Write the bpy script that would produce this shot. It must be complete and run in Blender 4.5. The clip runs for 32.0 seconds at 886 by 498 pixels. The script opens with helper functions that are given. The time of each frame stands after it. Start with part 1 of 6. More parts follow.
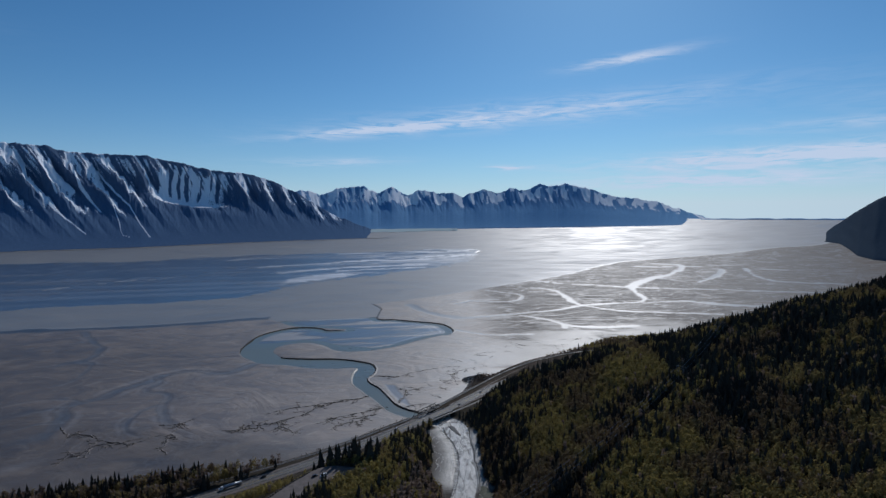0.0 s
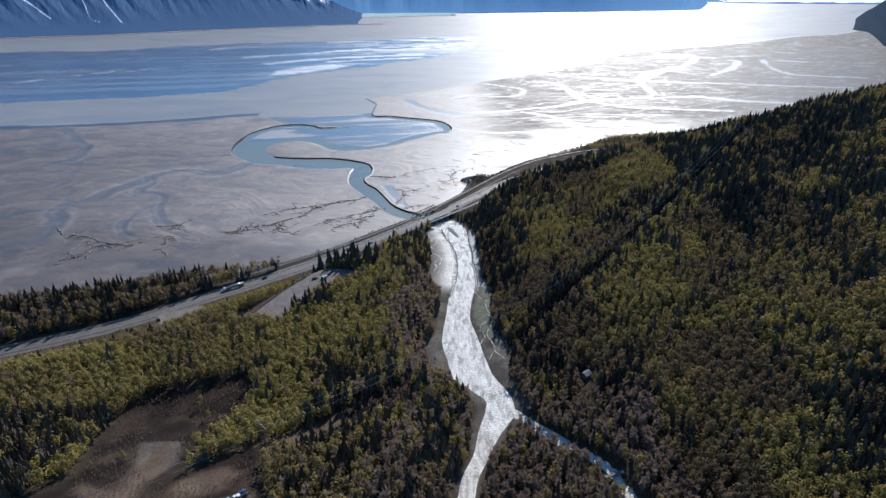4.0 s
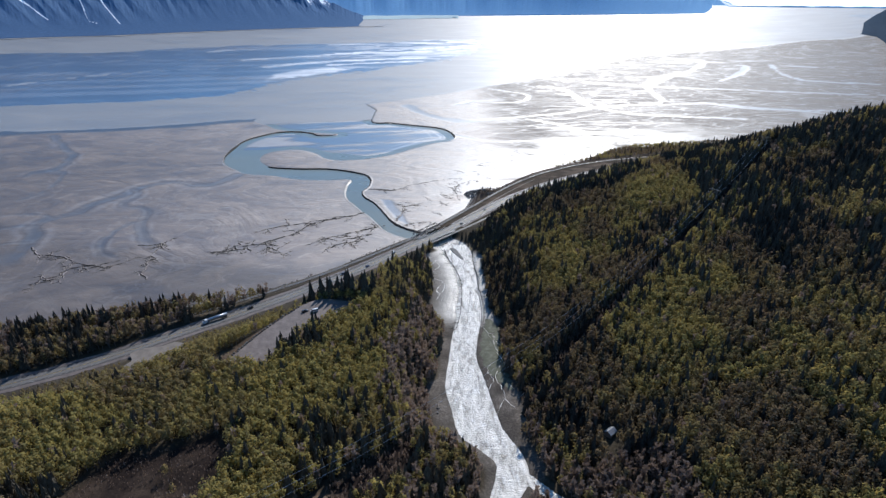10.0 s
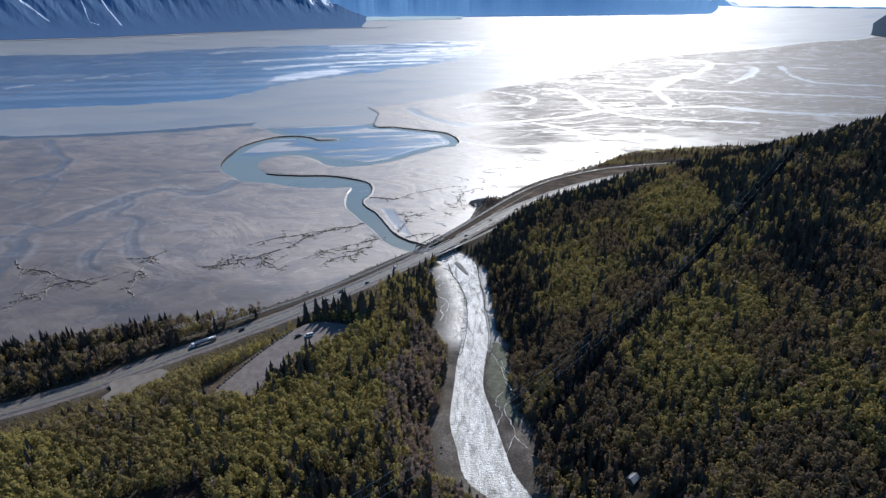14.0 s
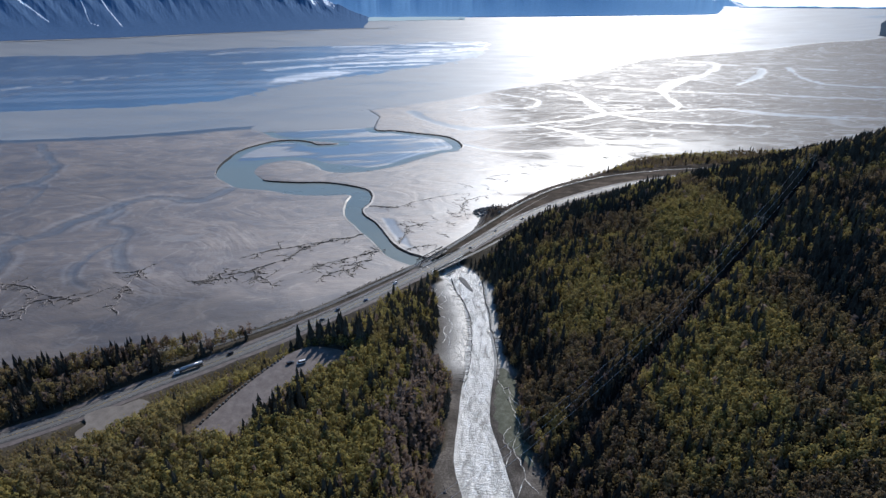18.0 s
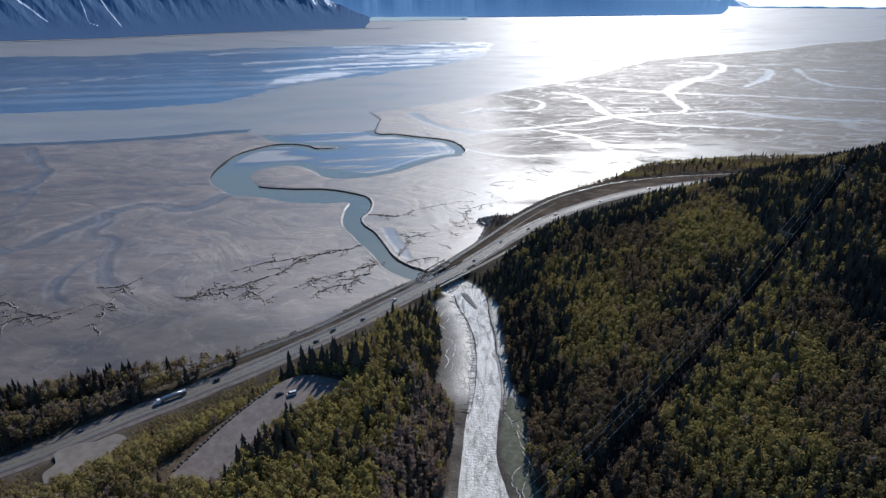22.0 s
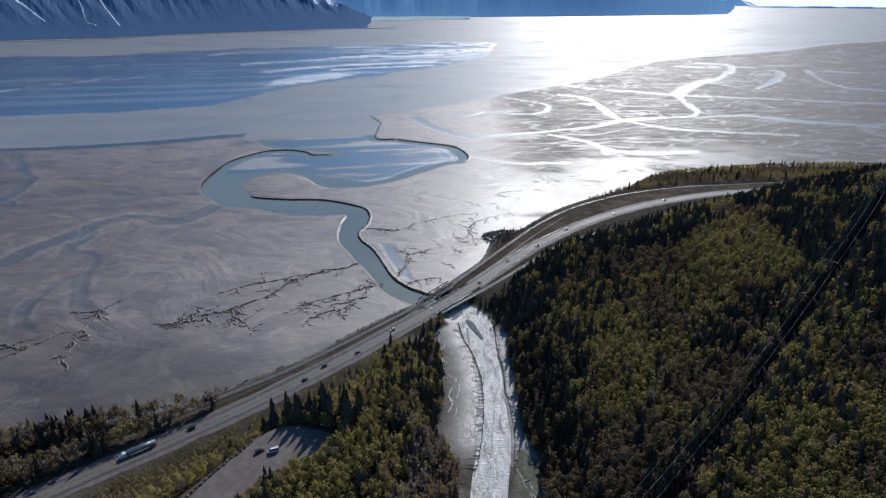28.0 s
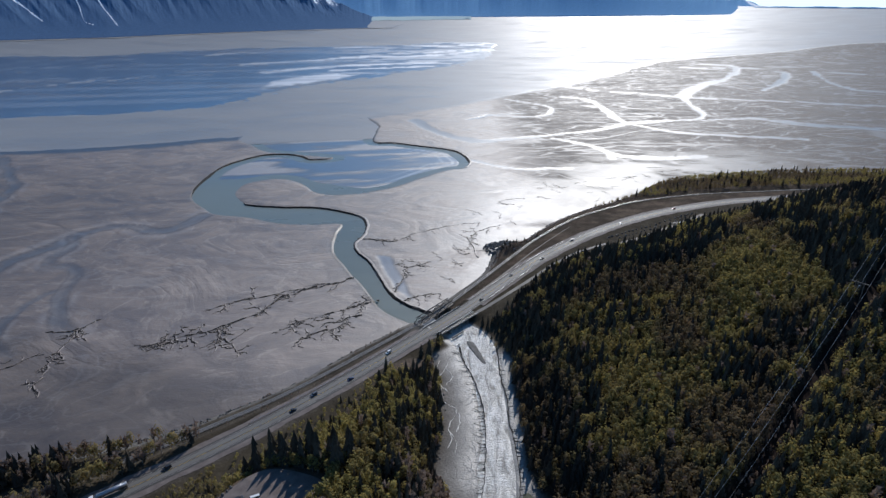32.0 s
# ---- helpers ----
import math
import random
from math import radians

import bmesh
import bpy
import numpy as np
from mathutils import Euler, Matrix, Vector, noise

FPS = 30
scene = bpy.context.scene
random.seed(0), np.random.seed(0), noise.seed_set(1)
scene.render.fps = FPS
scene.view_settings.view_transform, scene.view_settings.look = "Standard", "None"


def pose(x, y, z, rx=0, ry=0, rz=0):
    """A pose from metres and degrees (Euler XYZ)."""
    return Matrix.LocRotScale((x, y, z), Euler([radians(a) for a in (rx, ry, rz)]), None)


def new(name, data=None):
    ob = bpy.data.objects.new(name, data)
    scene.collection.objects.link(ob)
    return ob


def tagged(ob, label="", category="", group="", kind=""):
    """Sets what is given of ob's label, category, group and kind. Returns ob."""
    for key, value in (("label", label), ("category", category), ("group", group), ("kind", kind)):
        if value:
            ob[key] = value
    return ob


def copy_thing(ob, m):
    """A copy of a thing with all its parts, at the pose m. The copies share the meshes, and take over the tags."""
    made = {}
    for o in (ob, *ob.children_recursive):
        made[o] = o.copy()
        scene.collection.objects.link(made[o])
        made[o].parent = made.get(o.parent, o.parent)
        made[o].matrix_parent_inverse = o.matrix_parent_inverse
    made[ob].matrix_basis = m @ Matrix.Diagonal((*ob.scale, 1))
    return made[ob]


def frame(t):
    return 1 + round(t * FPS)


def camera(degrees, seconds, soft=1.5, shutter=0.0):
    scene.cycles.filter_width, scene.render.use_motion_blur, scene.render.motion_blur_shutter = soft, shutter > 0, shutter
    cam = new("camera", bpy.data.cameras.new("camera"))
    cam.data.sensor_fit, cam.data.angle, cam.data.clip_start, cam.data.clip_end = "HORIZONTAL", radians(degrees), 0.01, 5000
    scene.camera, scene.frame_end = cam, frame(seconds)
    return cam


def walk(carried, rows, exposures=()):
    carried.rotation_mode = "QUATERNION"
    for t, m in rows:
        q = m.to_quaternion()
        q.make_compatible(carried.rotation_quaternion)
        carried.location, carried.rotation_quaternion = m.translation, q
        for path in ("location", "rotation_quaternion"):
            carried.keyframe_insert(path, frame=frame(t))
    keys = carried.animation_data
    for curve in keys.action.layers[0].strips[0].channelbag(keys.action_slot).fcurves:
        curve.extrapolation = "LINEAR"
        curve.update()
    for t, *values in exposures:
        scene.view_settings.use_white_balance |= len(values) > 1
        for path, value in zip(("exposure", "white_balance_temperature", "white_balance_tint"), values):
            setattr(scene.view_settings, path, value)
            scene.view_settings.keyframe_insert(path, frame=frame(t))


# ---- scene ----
cam = camera(75.46, 32.0, soft=1.4)
ROWS = [
    (0, 0.01, 11.09, 239.37, 86.286, 0.295, -0.003),
    (0.5, -0.35, 15.30, 239.24, 80.990, 0.268, -0.082),
    (1, -0.67, 19.55, 239.24, 73.994, 0.218, -0.146),
    (1.5, -0.90, 23.81, 239.41, 67.050, 0.182, -0.189),
    (2, -0.99, 27.99, 239.63, 65.941, 0.158, -0.239),
    (2.5, -1.06, 31.98, 239.64, 65.933, 0.163, -0.231),
    (3.5, -1.31, 39.71, 239.46, 65.915, 0.151, -0.246),
    (6, -1.98, 59.72, 239.76, 66.001, 0.062, -0.281),
    (9, -3.20, 84.92, 240.39, 66.078, -0.066, -0.152),
    (12, -3.87, 109.96, 240.27, 66.144, -0.039, 0.086),
    (14.5, -4.31, 130.62, 240.16, 66.183, -0.006, 0.274),
    (16.5, -4.81, 146.80, 240.07, 66.210, 0.011, 0.388),
    (19, -5.20, 166.69, 239.99, 66.200, 0.011, 0.523),
    (22, -5.99, 190.54, 239.95, 66.193, 0.005, 0.652),
    (25, -6.66, 213.77, 240.24, 66.174, -0.015, 0.771),
    (28, -7.35, 237.04, 240.33, 66.132, -0.033, 0.882),
    (30, -6.93, 252.70, 240.28, 66.122, -0.059, 0.944),
    (32, -7.02, 268.24, 240.31, 66.116, -0.085, 0.973),
]
EXPOSURES = ((0.0, -0.78, 5500, 10), (1.0, -0.60, 5500, 10), (1.9, 0.44, 5650, 10), (9.0, 0.60, 5650, 10), (19.0, 0.36, 5650, 10), (32.0, 0.08, 5650, 10))
walk(cam, [(t, pose(x, y, z, rx, ry, rz)) for t, x, y, z, rx, ry, rz in ROWS], EXPOSURES)

# ---- world, sun ----
SUN_AZ, SUN_EL = 15.5, 33.0          # degrees to the right of straight ahead (+y), and up
world = bpy.data.worlds.new("sky")
scene.world = world
world.use_nodes = True


def link(tree, a, b):
    tree.links.new(a, b)


def build_world():
    t = world.node_tree
    t.nodes.clear()
    n = t.nodes.new
    tc = n("ShaderNodeTexCoord")
    sep = n("ShaderNodeSeparateXYZ"); link(t, tc.outputs["Generated"], sep.inputs[0])
    mx = n("ShaderNodeMath"); mx.operation = "MAXIMUM"; mx.inputs[1].default_value = 0.012
    link(t, sep.outputs[2], mx.inputs[0])
    com = n("ShaderNodeCombineXYZ")
    link(t, sep.outputs[0], com.inputs[0]); link(t, sep.outputs[1], com.inputs[1]); link(t, mx.outputs[0], com.inputs[2])
    sky = n("ShaderNodeTexSky"); sky.sky_type = "NISHITA"; sky.sun_disc = False
    sky.sun_elevation, sky.sun_rotation = radians(SUN_EL), radians(SUN_AZ)
    sky.altitude, sky.air_density, sky.dust_density, sky.ozone_density = 200, 0.9, 0.3, 3.0
    link(t, com.outputs[0], sky.inputs[0])
    # bearing and height above the horizon, in degrees
    def op(kind, a, b=None):
        m = n("ShaderNodeMath"); m.operation = kind
        for k, v in enumerate((a, b)):
            if v is None:
                continue
            if isinstance(v, (int, float)):
                m.inputs[k].default_value = v
            else:
                link(t, v, m.inputs[k])
        return m.outputs[0]
    az = op("MULTIPLY", op("ARCTAN2", sep.outputs[0], sep.outputs[1]), 57.296)
    el = op("MULTIPLY", op("ARCSINE", mx.outputs[0]), 57.296)
    cv = n("ShaderNodeCombineXYZ"); link(t, az, cv.inputs[0]); link(t, el, cv.inputs[1])
    mp = n("ShaderNodeMapping"); mp.inputs["Scale"].default_value = (0.24, 1.9, 1.0); mp.inputs["Rotation"].default_value = (0, 0, radians(-5))
    link(t, cv.outputs[0], mp.inputs[0])
    no = n("ShaderNodeTexNoise"); no.inputs["Scale"].default_value = 1.0; no.inputs["Detail"].default_value = 6; no.inputs["Roughness"].default_value = 0.6
    no.inputs["Distortion"].default_value = 0.9
    link(t, mp.outputs[0], no.inputs["Vector"])
    # thin streaks of high cloud: bearing, height, half length, half depth, slant, strength
    total = None
    for a0, e0, w, h, sl, st in ((-6, 8.0, 8, 0.45, 0.09, 1.1), (8, 9.4, 15, 1.0, 0.07, 0.8), (17.6, 13.9, 4.6, 0.42, 0.10, 1.0), (33, 4.6, 14, 0.8, 0.02, 1.5), (25, 2.7, 11, 0.6, 0.01, 0.9), (6.3, 4.3, 1.8, 0.2, 0.0, 1.1),
                                 (-11, 4.9, 6, 0.4, 0.02, 0.40), (36, 7.0, 9, 0.5, 0.0, 0.35), (70, 9, 25, 1.6, 0, 0.6), (-75, 12, 20, 1.3, 0.05, 0.5), (150, 14, 40, 2.5, 0, 0.6)):
        da = op("SUBTRACT", az, a0)
        u = op("DIVIDE", da, w)
        v = op("DIVIDE", op("SUBTRACT", op("SUBTRACT", el, e0), op("MULTIPLY", da, sl)), h)
        g = op("MULTIPLY", op("EXPONENT", op("MULTIPLY", op("ADD", op("MULTIPLY", u, u), op("MULTIPLY", v, v)), -1.0)), st)
        total = g if total is None else op("ADD", total, g)
    wisp = op("MULTIPLY", total, maprange(t, no.outputs[0], 0.36, 0.64, 0.0, 1.15))
    haze = op("MULTIPLY", op("EXPONENT", op("DIVIDE", el, -3.2)), 0.80)
    cover = op("MINIMUM", op("ADD", wisp, haze), 0.9)
    mix = n("ShaderNodeMixRGB"); mix.inputs[2].default_value = (11.0, 11.4, 12.3, 1)
    link(t, cover, mix.inputs[0]); link(t, mixc(t, 1.0, sky.outputs[0], (0.665, 0.985, 1.085), "MULTIPLY"), mix.inputs[1])
    bg = n("ShaderNodeBackground"); bg.inputs[1].default_value = 0.092
    link(t, mix.outputs[0], bg.inputs[0])
    out = n("ShaderNodeOutputWorld"); link(t, bg.outputs[0], out.inputs[0])


sun = new("sun", bpy.data.lights.new("sun", "SUN"))
sun.data.energy, sun.data.angle, sun.data.color = 3.9, radians(0.53), (1.0, 0.89, 0.75)
_d = Vector((math.sin(radians(SUN_AZ)) * math.cos(radians(SUN_EL)), math.cos(radians(SUN_AZ)) * math.cos(radians(SUN_EL)), math.sin(radians(SUN_EL))))
sun.matrix_world = Matrix.Translation((0, 0, 900)) @ (-_d).to_track_quat("-Z", "Y").to_matrix().to_4x4()

# ---- materials ----


def nodes(name):
    m = bpy.data.materials.new(name)
    m.use_nodes = True
    t = m.node_tree
    return m, t, t.nodes["Principled BSDF"]


def noise_node(t, scale, detail=4, rough=0.55, stretch=None, distort=0.0, coord="Object"):
    tc = t.nodes.new("ShaderNodeTexCoord")
    src = tc.outputs[coord]
    if stretch:
        mp = t.nodes.new("ShaderNodeMapping")
        mp.inputs["Scale"].default_value = stretch
        link(t, src, mp.inputs[0])
        src = mp.outputs[0]
    n = t.nodes.new("ShaderNodeTexNoise")
    n.inputs["Scale"].default_value, n.inputs["Detail"].default_value = scale, detail
    n.inputs["Roughness"].default_value, n.inputs["Distortion"].default_value = rough, distort
    link(t, src, n.inputs["Vector"])
    return n.outputs[0]


def ramp(t, src, stops):
    r = t.nodes.new("ShaderNodeValToRGB")
    e = r.color_ramp.elements
    while len(e) < len(stops):
        e.new(0.5)
    for k, (p, c) in enumerate(stops):
        e[k].position = p
        e[k].color = (*c, 1) if len(c) == 3 else c
    link(t, src, r.inputs[0])
    return r.outputs[0]


def mixc(t, fac, a, b, mode="MIX"):
    m = t.nodes.new("ShaderNodeMixRGB")
    m.blend_type = mode
    for k, v in enumerate((fac, a, b)):
        if isinstance(v, (int, float)):
            m.inputs[k].default_value = v
        elif isinstance(v, tuple):
            m.inputs[k].default_value = (*v, 1)
        else:
            link(t, v, m.inputs[k])
    return m.outputs[0]


def maprange(t, src, a, b, c, d):
    r = t.nodes.new("ShaderNodeMapRange")
    for k, v in enumerate((a, b, c, d)):
        r.inputs[k + 1].default_value = v
    link(t, src, r.inputs[0])
    return r.outputs[0]


def math_node(t, op, a, b):
    m = t.nodes.new("ShaderNodeMath")
    m.operation = op
    for k, v in enumerate((a, b)):
        if isinstance(v, (int, float)):
            m.inputs[k].default_value = v
        else:
            link(t, v, m.inputs[k])
    return m.outputs[0]


def bump(t, b, src, strength, dist):
    n = t.nodes.new("ShaderNodeBump")
    n.inputs["Strength"].default_value, n.inputs["Distance"].default_value = strength, dist
    link(t, src, n.inputs["Height"])
    link(t, n.outputs[0], b.inputs["Normal"])


def attr(t, name):
    a = t.nodes.new("ShaderNodeAttribute")
    a.attribute_name = name
    return a.outputs["Fac"]


def plain(name, stops, scale, rough=0.7, metal=0.0, bump_s=0.3, bump_d=0.05, rough2=None, stretch=None):
    """A surface whose colour wanders between stops with noise, plus finer grain."""
    m, t, b = nodes(name)
    n1 = noise_node(t, scale, 5, stretch=stretch)
    n2 = noise_node(t, scale * 9, 3)
    f = mixc(t, 0.35, n1, n2)
    link(t, ramp(t, f, stops), b.inputs["Base Color"])
    if rough2:
        link(t, maprange(t, n1, 0.3, 0.7, rough, rough2), b.inputs["Roughness"])
    else:
        b.inputs["Roughness"].default_value = rough
    b.inputs["Metallic"].default_value = metal
    b.inputs["Specular IOR Level"].default_value = 0.5 if metal else 0.3
    if bump_s:
        bump(t, b, n2, bump_s, bump_d)
    return m


def mud_material():
    m, t, b = nodes("mud")
    film, tone, sky_blue, flats, pale = attr(t, "film"), attr(t, "tone"), attr(t, "sky_blue"), attr(t, "flats"), attr(t, "pale")

    def veins(scale, stretch, width, detail, distort):
        n = noise_node(t, scale, detail, 0.45, stretch=stretch, distort=distort)
        return maprange(t, math_node(t, "ABSOLUTE", math_node(t, "SUBTRACT", n, 0.5), 0.0), width, width * 0.3, 0, 1)
    v1 = veins(0.0036, (1.0, 2.2, 1), 0.016, 2, 0.7)
    v2 = veins(0.0085, (0.9, 2.4, 1), 0.020, 2, 0.7)
    v3 = veins(0.026, (0.8, 1.8, 1), 0.026, 2, 1.5)
    v4 = veins(0.009, (1.0, 1.5, 1), 0.015, 3, 1.8)
    v5 = veins(0.022, (0.8, 1.7, 1), 0.012, 3, 2.2)
    east = math_node(t, "MAXIMUM", math_node(t, "MULTIPLY", v1, 0.50), math_node(t, "MAXIMUM", math_node(t, "MULTIPLY", v2, 0.55), math_node(t, "MULTIPLY", v3, 0.34)))
    dry_side = math_node(t, "SUBTRACT", 1.0, flats)
    film = math_node(t, "MAXIMUM", film, math_node(t, "MULTIPLY", east, flats))
    lace = math_node(t, "MAXIMUM", v4, math_node(t, "MULTIPLY", v5, 0.7))
    lace = math_node(t, "MULTIPLY", math_node(t, "MULTIPLY", lace, dry_side), maprange(t, noise_node(t, 0.005, 3), 0.42, 0.60, 0.0, 1.0))
    big = noise_node(t, 0.006, 6, 0.6, stretch=(1.0, 2.2, 1), distort=0.6)
    mid = noise_node(t, 0.022, 6, 0.62, stretch=(1.0, 1.25, 1), distort=2.2)
    swirl = noise_node(t, 0.0075, 5, 0.5, stretch=(0.9, 1.25, 1), distort=2.6)
    fine = noise_node(t, 0.5, 4)
    f = mixc(t, 0.36, mixc(t, 0.55, big, swirl), mid)
    dry = ramp(t, f, ((0.36, (0.104, 0.078, 0.062)), (0.46, (0.146, 0.112, 0.090)), (0.53, (0.182, 0.141, 0.114)), (0.64, (0.262, 0.208, 0.172))))
    # mud colour drops on the flats to offset the sun glare there
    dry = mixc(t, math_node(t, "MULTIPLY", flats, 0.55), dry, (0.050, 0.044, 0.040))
    dry = mixc(t, math_node(t, "MULTIPLY", lace, 0.30), dry, (0.30, 0.27, 0.24))
    rim = maprange(t, math_node(t, "ABSOLUTE", math_node(t, "SUBTRACT", swirl, 0.49), 0.0), 0.018, 0.004, 0, 1)
    rim = math_node(t, "MULTIPLY", math_node(t, "MULTIPLY", rim, dry_side), maprange(t, mid, 0.42, 0.58, 0.0, 0.42))
    dry = mixc(t, rim, dry, (0.34, 0.285, 0.235))
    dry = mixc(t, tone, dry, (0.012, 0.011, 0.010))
    # reflected sky goes into the base colour as blue, glare as pale
    wetc = mixc(t, film, dry, mixc(t, sky_blue, (0.062, 0.064, 0.068), (0.066, 0.098, 0.152)))
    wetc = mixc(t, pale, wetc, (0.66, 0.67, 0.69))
    link(t, wetc, b.inputs["Base Color"])
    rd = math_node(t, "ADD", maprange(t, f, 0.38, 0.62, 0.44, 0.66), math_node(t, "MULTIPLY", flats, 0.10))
    link(t, mixc(t, pale, mixc(t, film, rd, mixc(t, sky_blue, (0.42, 0.42, 0.42), (0.30, 0.30, 0.30))), (0.52, 0.52, 0.52)), b.inputs["Roughness"])
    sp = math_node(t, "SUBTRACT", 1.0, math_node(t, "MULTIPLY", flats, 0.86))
    sp = math_node(t, "ADD", sp, math_node(t, "MULTIPLY", film, 0.5))
    link(t, math_node(t, "MULTIPLY", sp, math_node(t, "SUBTRACT", 1.0, math_node(t, "MULTIPLY", tone, 0.9))), b.inputs["Specular IOR Level"])
    crease = math_node(t, "ABSOLUTE", math_node(t, "SUBTRACT", swirl, 0.5), 0.0)
    h = math_node(t, "ADD", math_node(t, "MULTIPLY", mid, 0.7), math_node(t, "MULTIPLY", fine, 0.22))
    h = math_node(t, "ADD", h, math_node(t, "MULTIPLY", math_node(t, "MULTIPLY", crease, 5.5), maprange(t, big, 0.40, 0.60, 0.1, 1.0)))
    h = math_node(t, "MULTIPLY", h, math_node(t, "SUBTRACT", 1.0, math_node(t, "MULTIPLY", film, 0.93)))
    bump(t, b, h, 0.55, 1.0)
    return m


def water_material(name, col, rough, wave, dist):
    m, t, b = nodes(name)
    big = noise_node(t, 0.004, 5, 0.6, stretch=(1, 2.5, 1), distort=0.8)
    link(t, mixc(t, big, tuple(c * 0.8 for c in col), tuple(c * 1.2 for c in col)), b.inputs["Base Color"])
    link(t, maprange(t, big, 0.3, 0.7, rough * 0.8, rough * 1.25), b.inputs["Roughness"])
    b.inputs["IOR"].default_value = 1.33
    w = noise_node(t, wave, 5, 0.6, stretch=(1, 1.6, 1))
    bump(t, b, w, 0.6, dist)
    return m


def leaf_material(name, stops, trans):
    m, t, b = nodes(name)
    oi = t.nodes.new("ShaderNodeObjectInfo")
    tint = math_node(t, "ADD", attr(t, "tint"), math_node(t, "MULTIPLY", oi.outputs["Random"], 0.25))
    geo = t.nodes.new("ShaderNodeNewGeometry")
    f = mixc(t, 0.07, tint, geo.outputs["Random Per Island"])
    col = ramp(t, f, stops)
    link(t, col, b.inputs["Base Color"])
    b.inputs["Roughness"].default_value = 0.85
    b.inputs["Specular IOR Level"].default_value = 0.04
    if trans:
        tr = t.nodes.new("ShaderNodeBsdfTranslucent")
        link(t, mixc(t, 1.0, col, (1.32, 1.2, 1.04), "MULTIPLY"), tr.inputs[0])
        mx = t.nodes.new("ShaderNodeMixShader")
        mx.inputs[0].default_value = trans
        link(t, b.outputs[0], mx.inputs[1]); link(t, tr.outputs[0], mx.inputs[2])
        link(t, mx.outputs[0], t.nodes["Material Output"].inputs[0])
    return m


def mountain_material(name, rock, forest):
    """Forest low down, rock above, both with distance haze in their colour; snow lying in the gullies."""
    m, t, b = nodes(name)
    h, sn = attr(t, "rise"), attr(t, "snow")
    n = noise_node(t, 0.016, 7, 0.65, distort=0.4)
    n2 = noise_node(t, 0.075, 8, 0.78, distort=0.8)
    line = math_node(t, "ADD", h, math_node(t, "MULTIPLY", math_node(t, "SUBTRACT", n, 0.5), 0.35))
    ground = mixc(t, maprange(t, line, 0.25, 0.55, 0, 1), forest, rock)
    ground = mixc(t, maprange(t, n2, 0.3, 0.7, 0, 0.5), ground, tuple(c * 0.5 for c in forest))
    sn = math_node(t, "ADD", sn, math_node(t, "MULTIPLY", math_node(t, "SUBTRACT", n2, 0.5), 0.85))
    link(t, mixc(t, maprange(t, sn, -0.03, 0.09, 0, 1), ground, (0.92, 0.94, 0.97)), b.inputs["Base Color"])
    b.inputs["Roughness"].default_value = 0.85
    b.inputs["Specular IOR Level"].default_value = 0.0
    return m


build_world()
MUD = mud_material()
SEA = water_material("silty_sea", (0.200, 0.204, 0.210), 0.54, 0.05, 0.5)
SEA.node_tree.nodes["Principled BSDF"].inputs["Specular IOR Level"].default_value = 0.85
# near-black, as the shade inside the cuts is put into the colour
SHADED_MUD = plain("shaded_mud", ((0.3, (0.006, 0.0055, 0.005)), (0.7, (0.014, 0.012, 0.011))), 0.3, 0.9, bump_s=0)


def creek_material():
    """Shallow silty water: smooth tongues, short riffles and drawn-out foam lines."""
    m, t, b = nodes("creek_water")
    run = noise_node(t, 0.10, 4, 0.6, stretch=(1.6, 0.5, 1), distort=1.0)
    foam = noise_node(t, 0.30, 5, 0.65, stretch=(1.5, 0.6, 1), distort=1.2)
    wave = noise_node(t, 0.62, 4, 0.6, stretch=(0.55, 1.5, 1), distort=0.5)
    chop = noise_node(t, 1.7, 3, 0.6, stretch=(0.7, 1.3, 1))
    base = ramp(t, run, ((0.34, (0.31, 0.285, 0.245)), (0.50, (0.56, 0.53, 0.475)), (0.66, (0.80, 0.765, 0.70))))
    link(t, mixc(t, maprange(t, foam, 0.52, 0.64, 0.0, 0.75), base, (0.80, 0.79, 0.76)), b.inputs["Base Color"])
    link(t, maprange(t, run, 0.3, 0.7, 0.22, 0.36), b.inputs["Roughness"])
    b.inputs["IOR"].default_value = 1.33
    b.inputs["Specular IOR Level"].default_value = 0.9
    h = math_node(t, "ADD", wave, math_node(t, "MULTIPLY", chop, 0.35))
    bump(t, b, math_node(t, "ADD", h, math_node(t, "MULTIPLY", run, 1.0)), 1.0, 1.1)
    return m


CREEK = creek_material()
TIDE = water_material("tidal_channel", (0.155, 0.172, 0.152), 0.30, 0.12, 0.08)
LEAF = leaf_material("birch_leaf", ((0.0, (0.106, 0.084, 0.068)), (0.30, (0.141, 0.111, 0.071)), (0.62, (0.191, 0.158, 0.074)), (1.0, (0.262, 0.228, 0.081))), 0.48)
NEEDLE = leaf_material("spruce_needle", ((0.0, (0.042, 0.037, 0.032)), (1.0, (0.098, 0.084, 0.060))), 0.0)
TWIG = leaf_material("bare_twig", ((0.0, (0.135, 0.104, 0.088)), (1.0, (0.235, 0.190, 0.162))), 0.35)
BARK = plain("bark", ((0.3, (0.10, 0.09, 0.08)), (0.7, (0.28, 0.26, 0.24))), 1.5, 0.85)


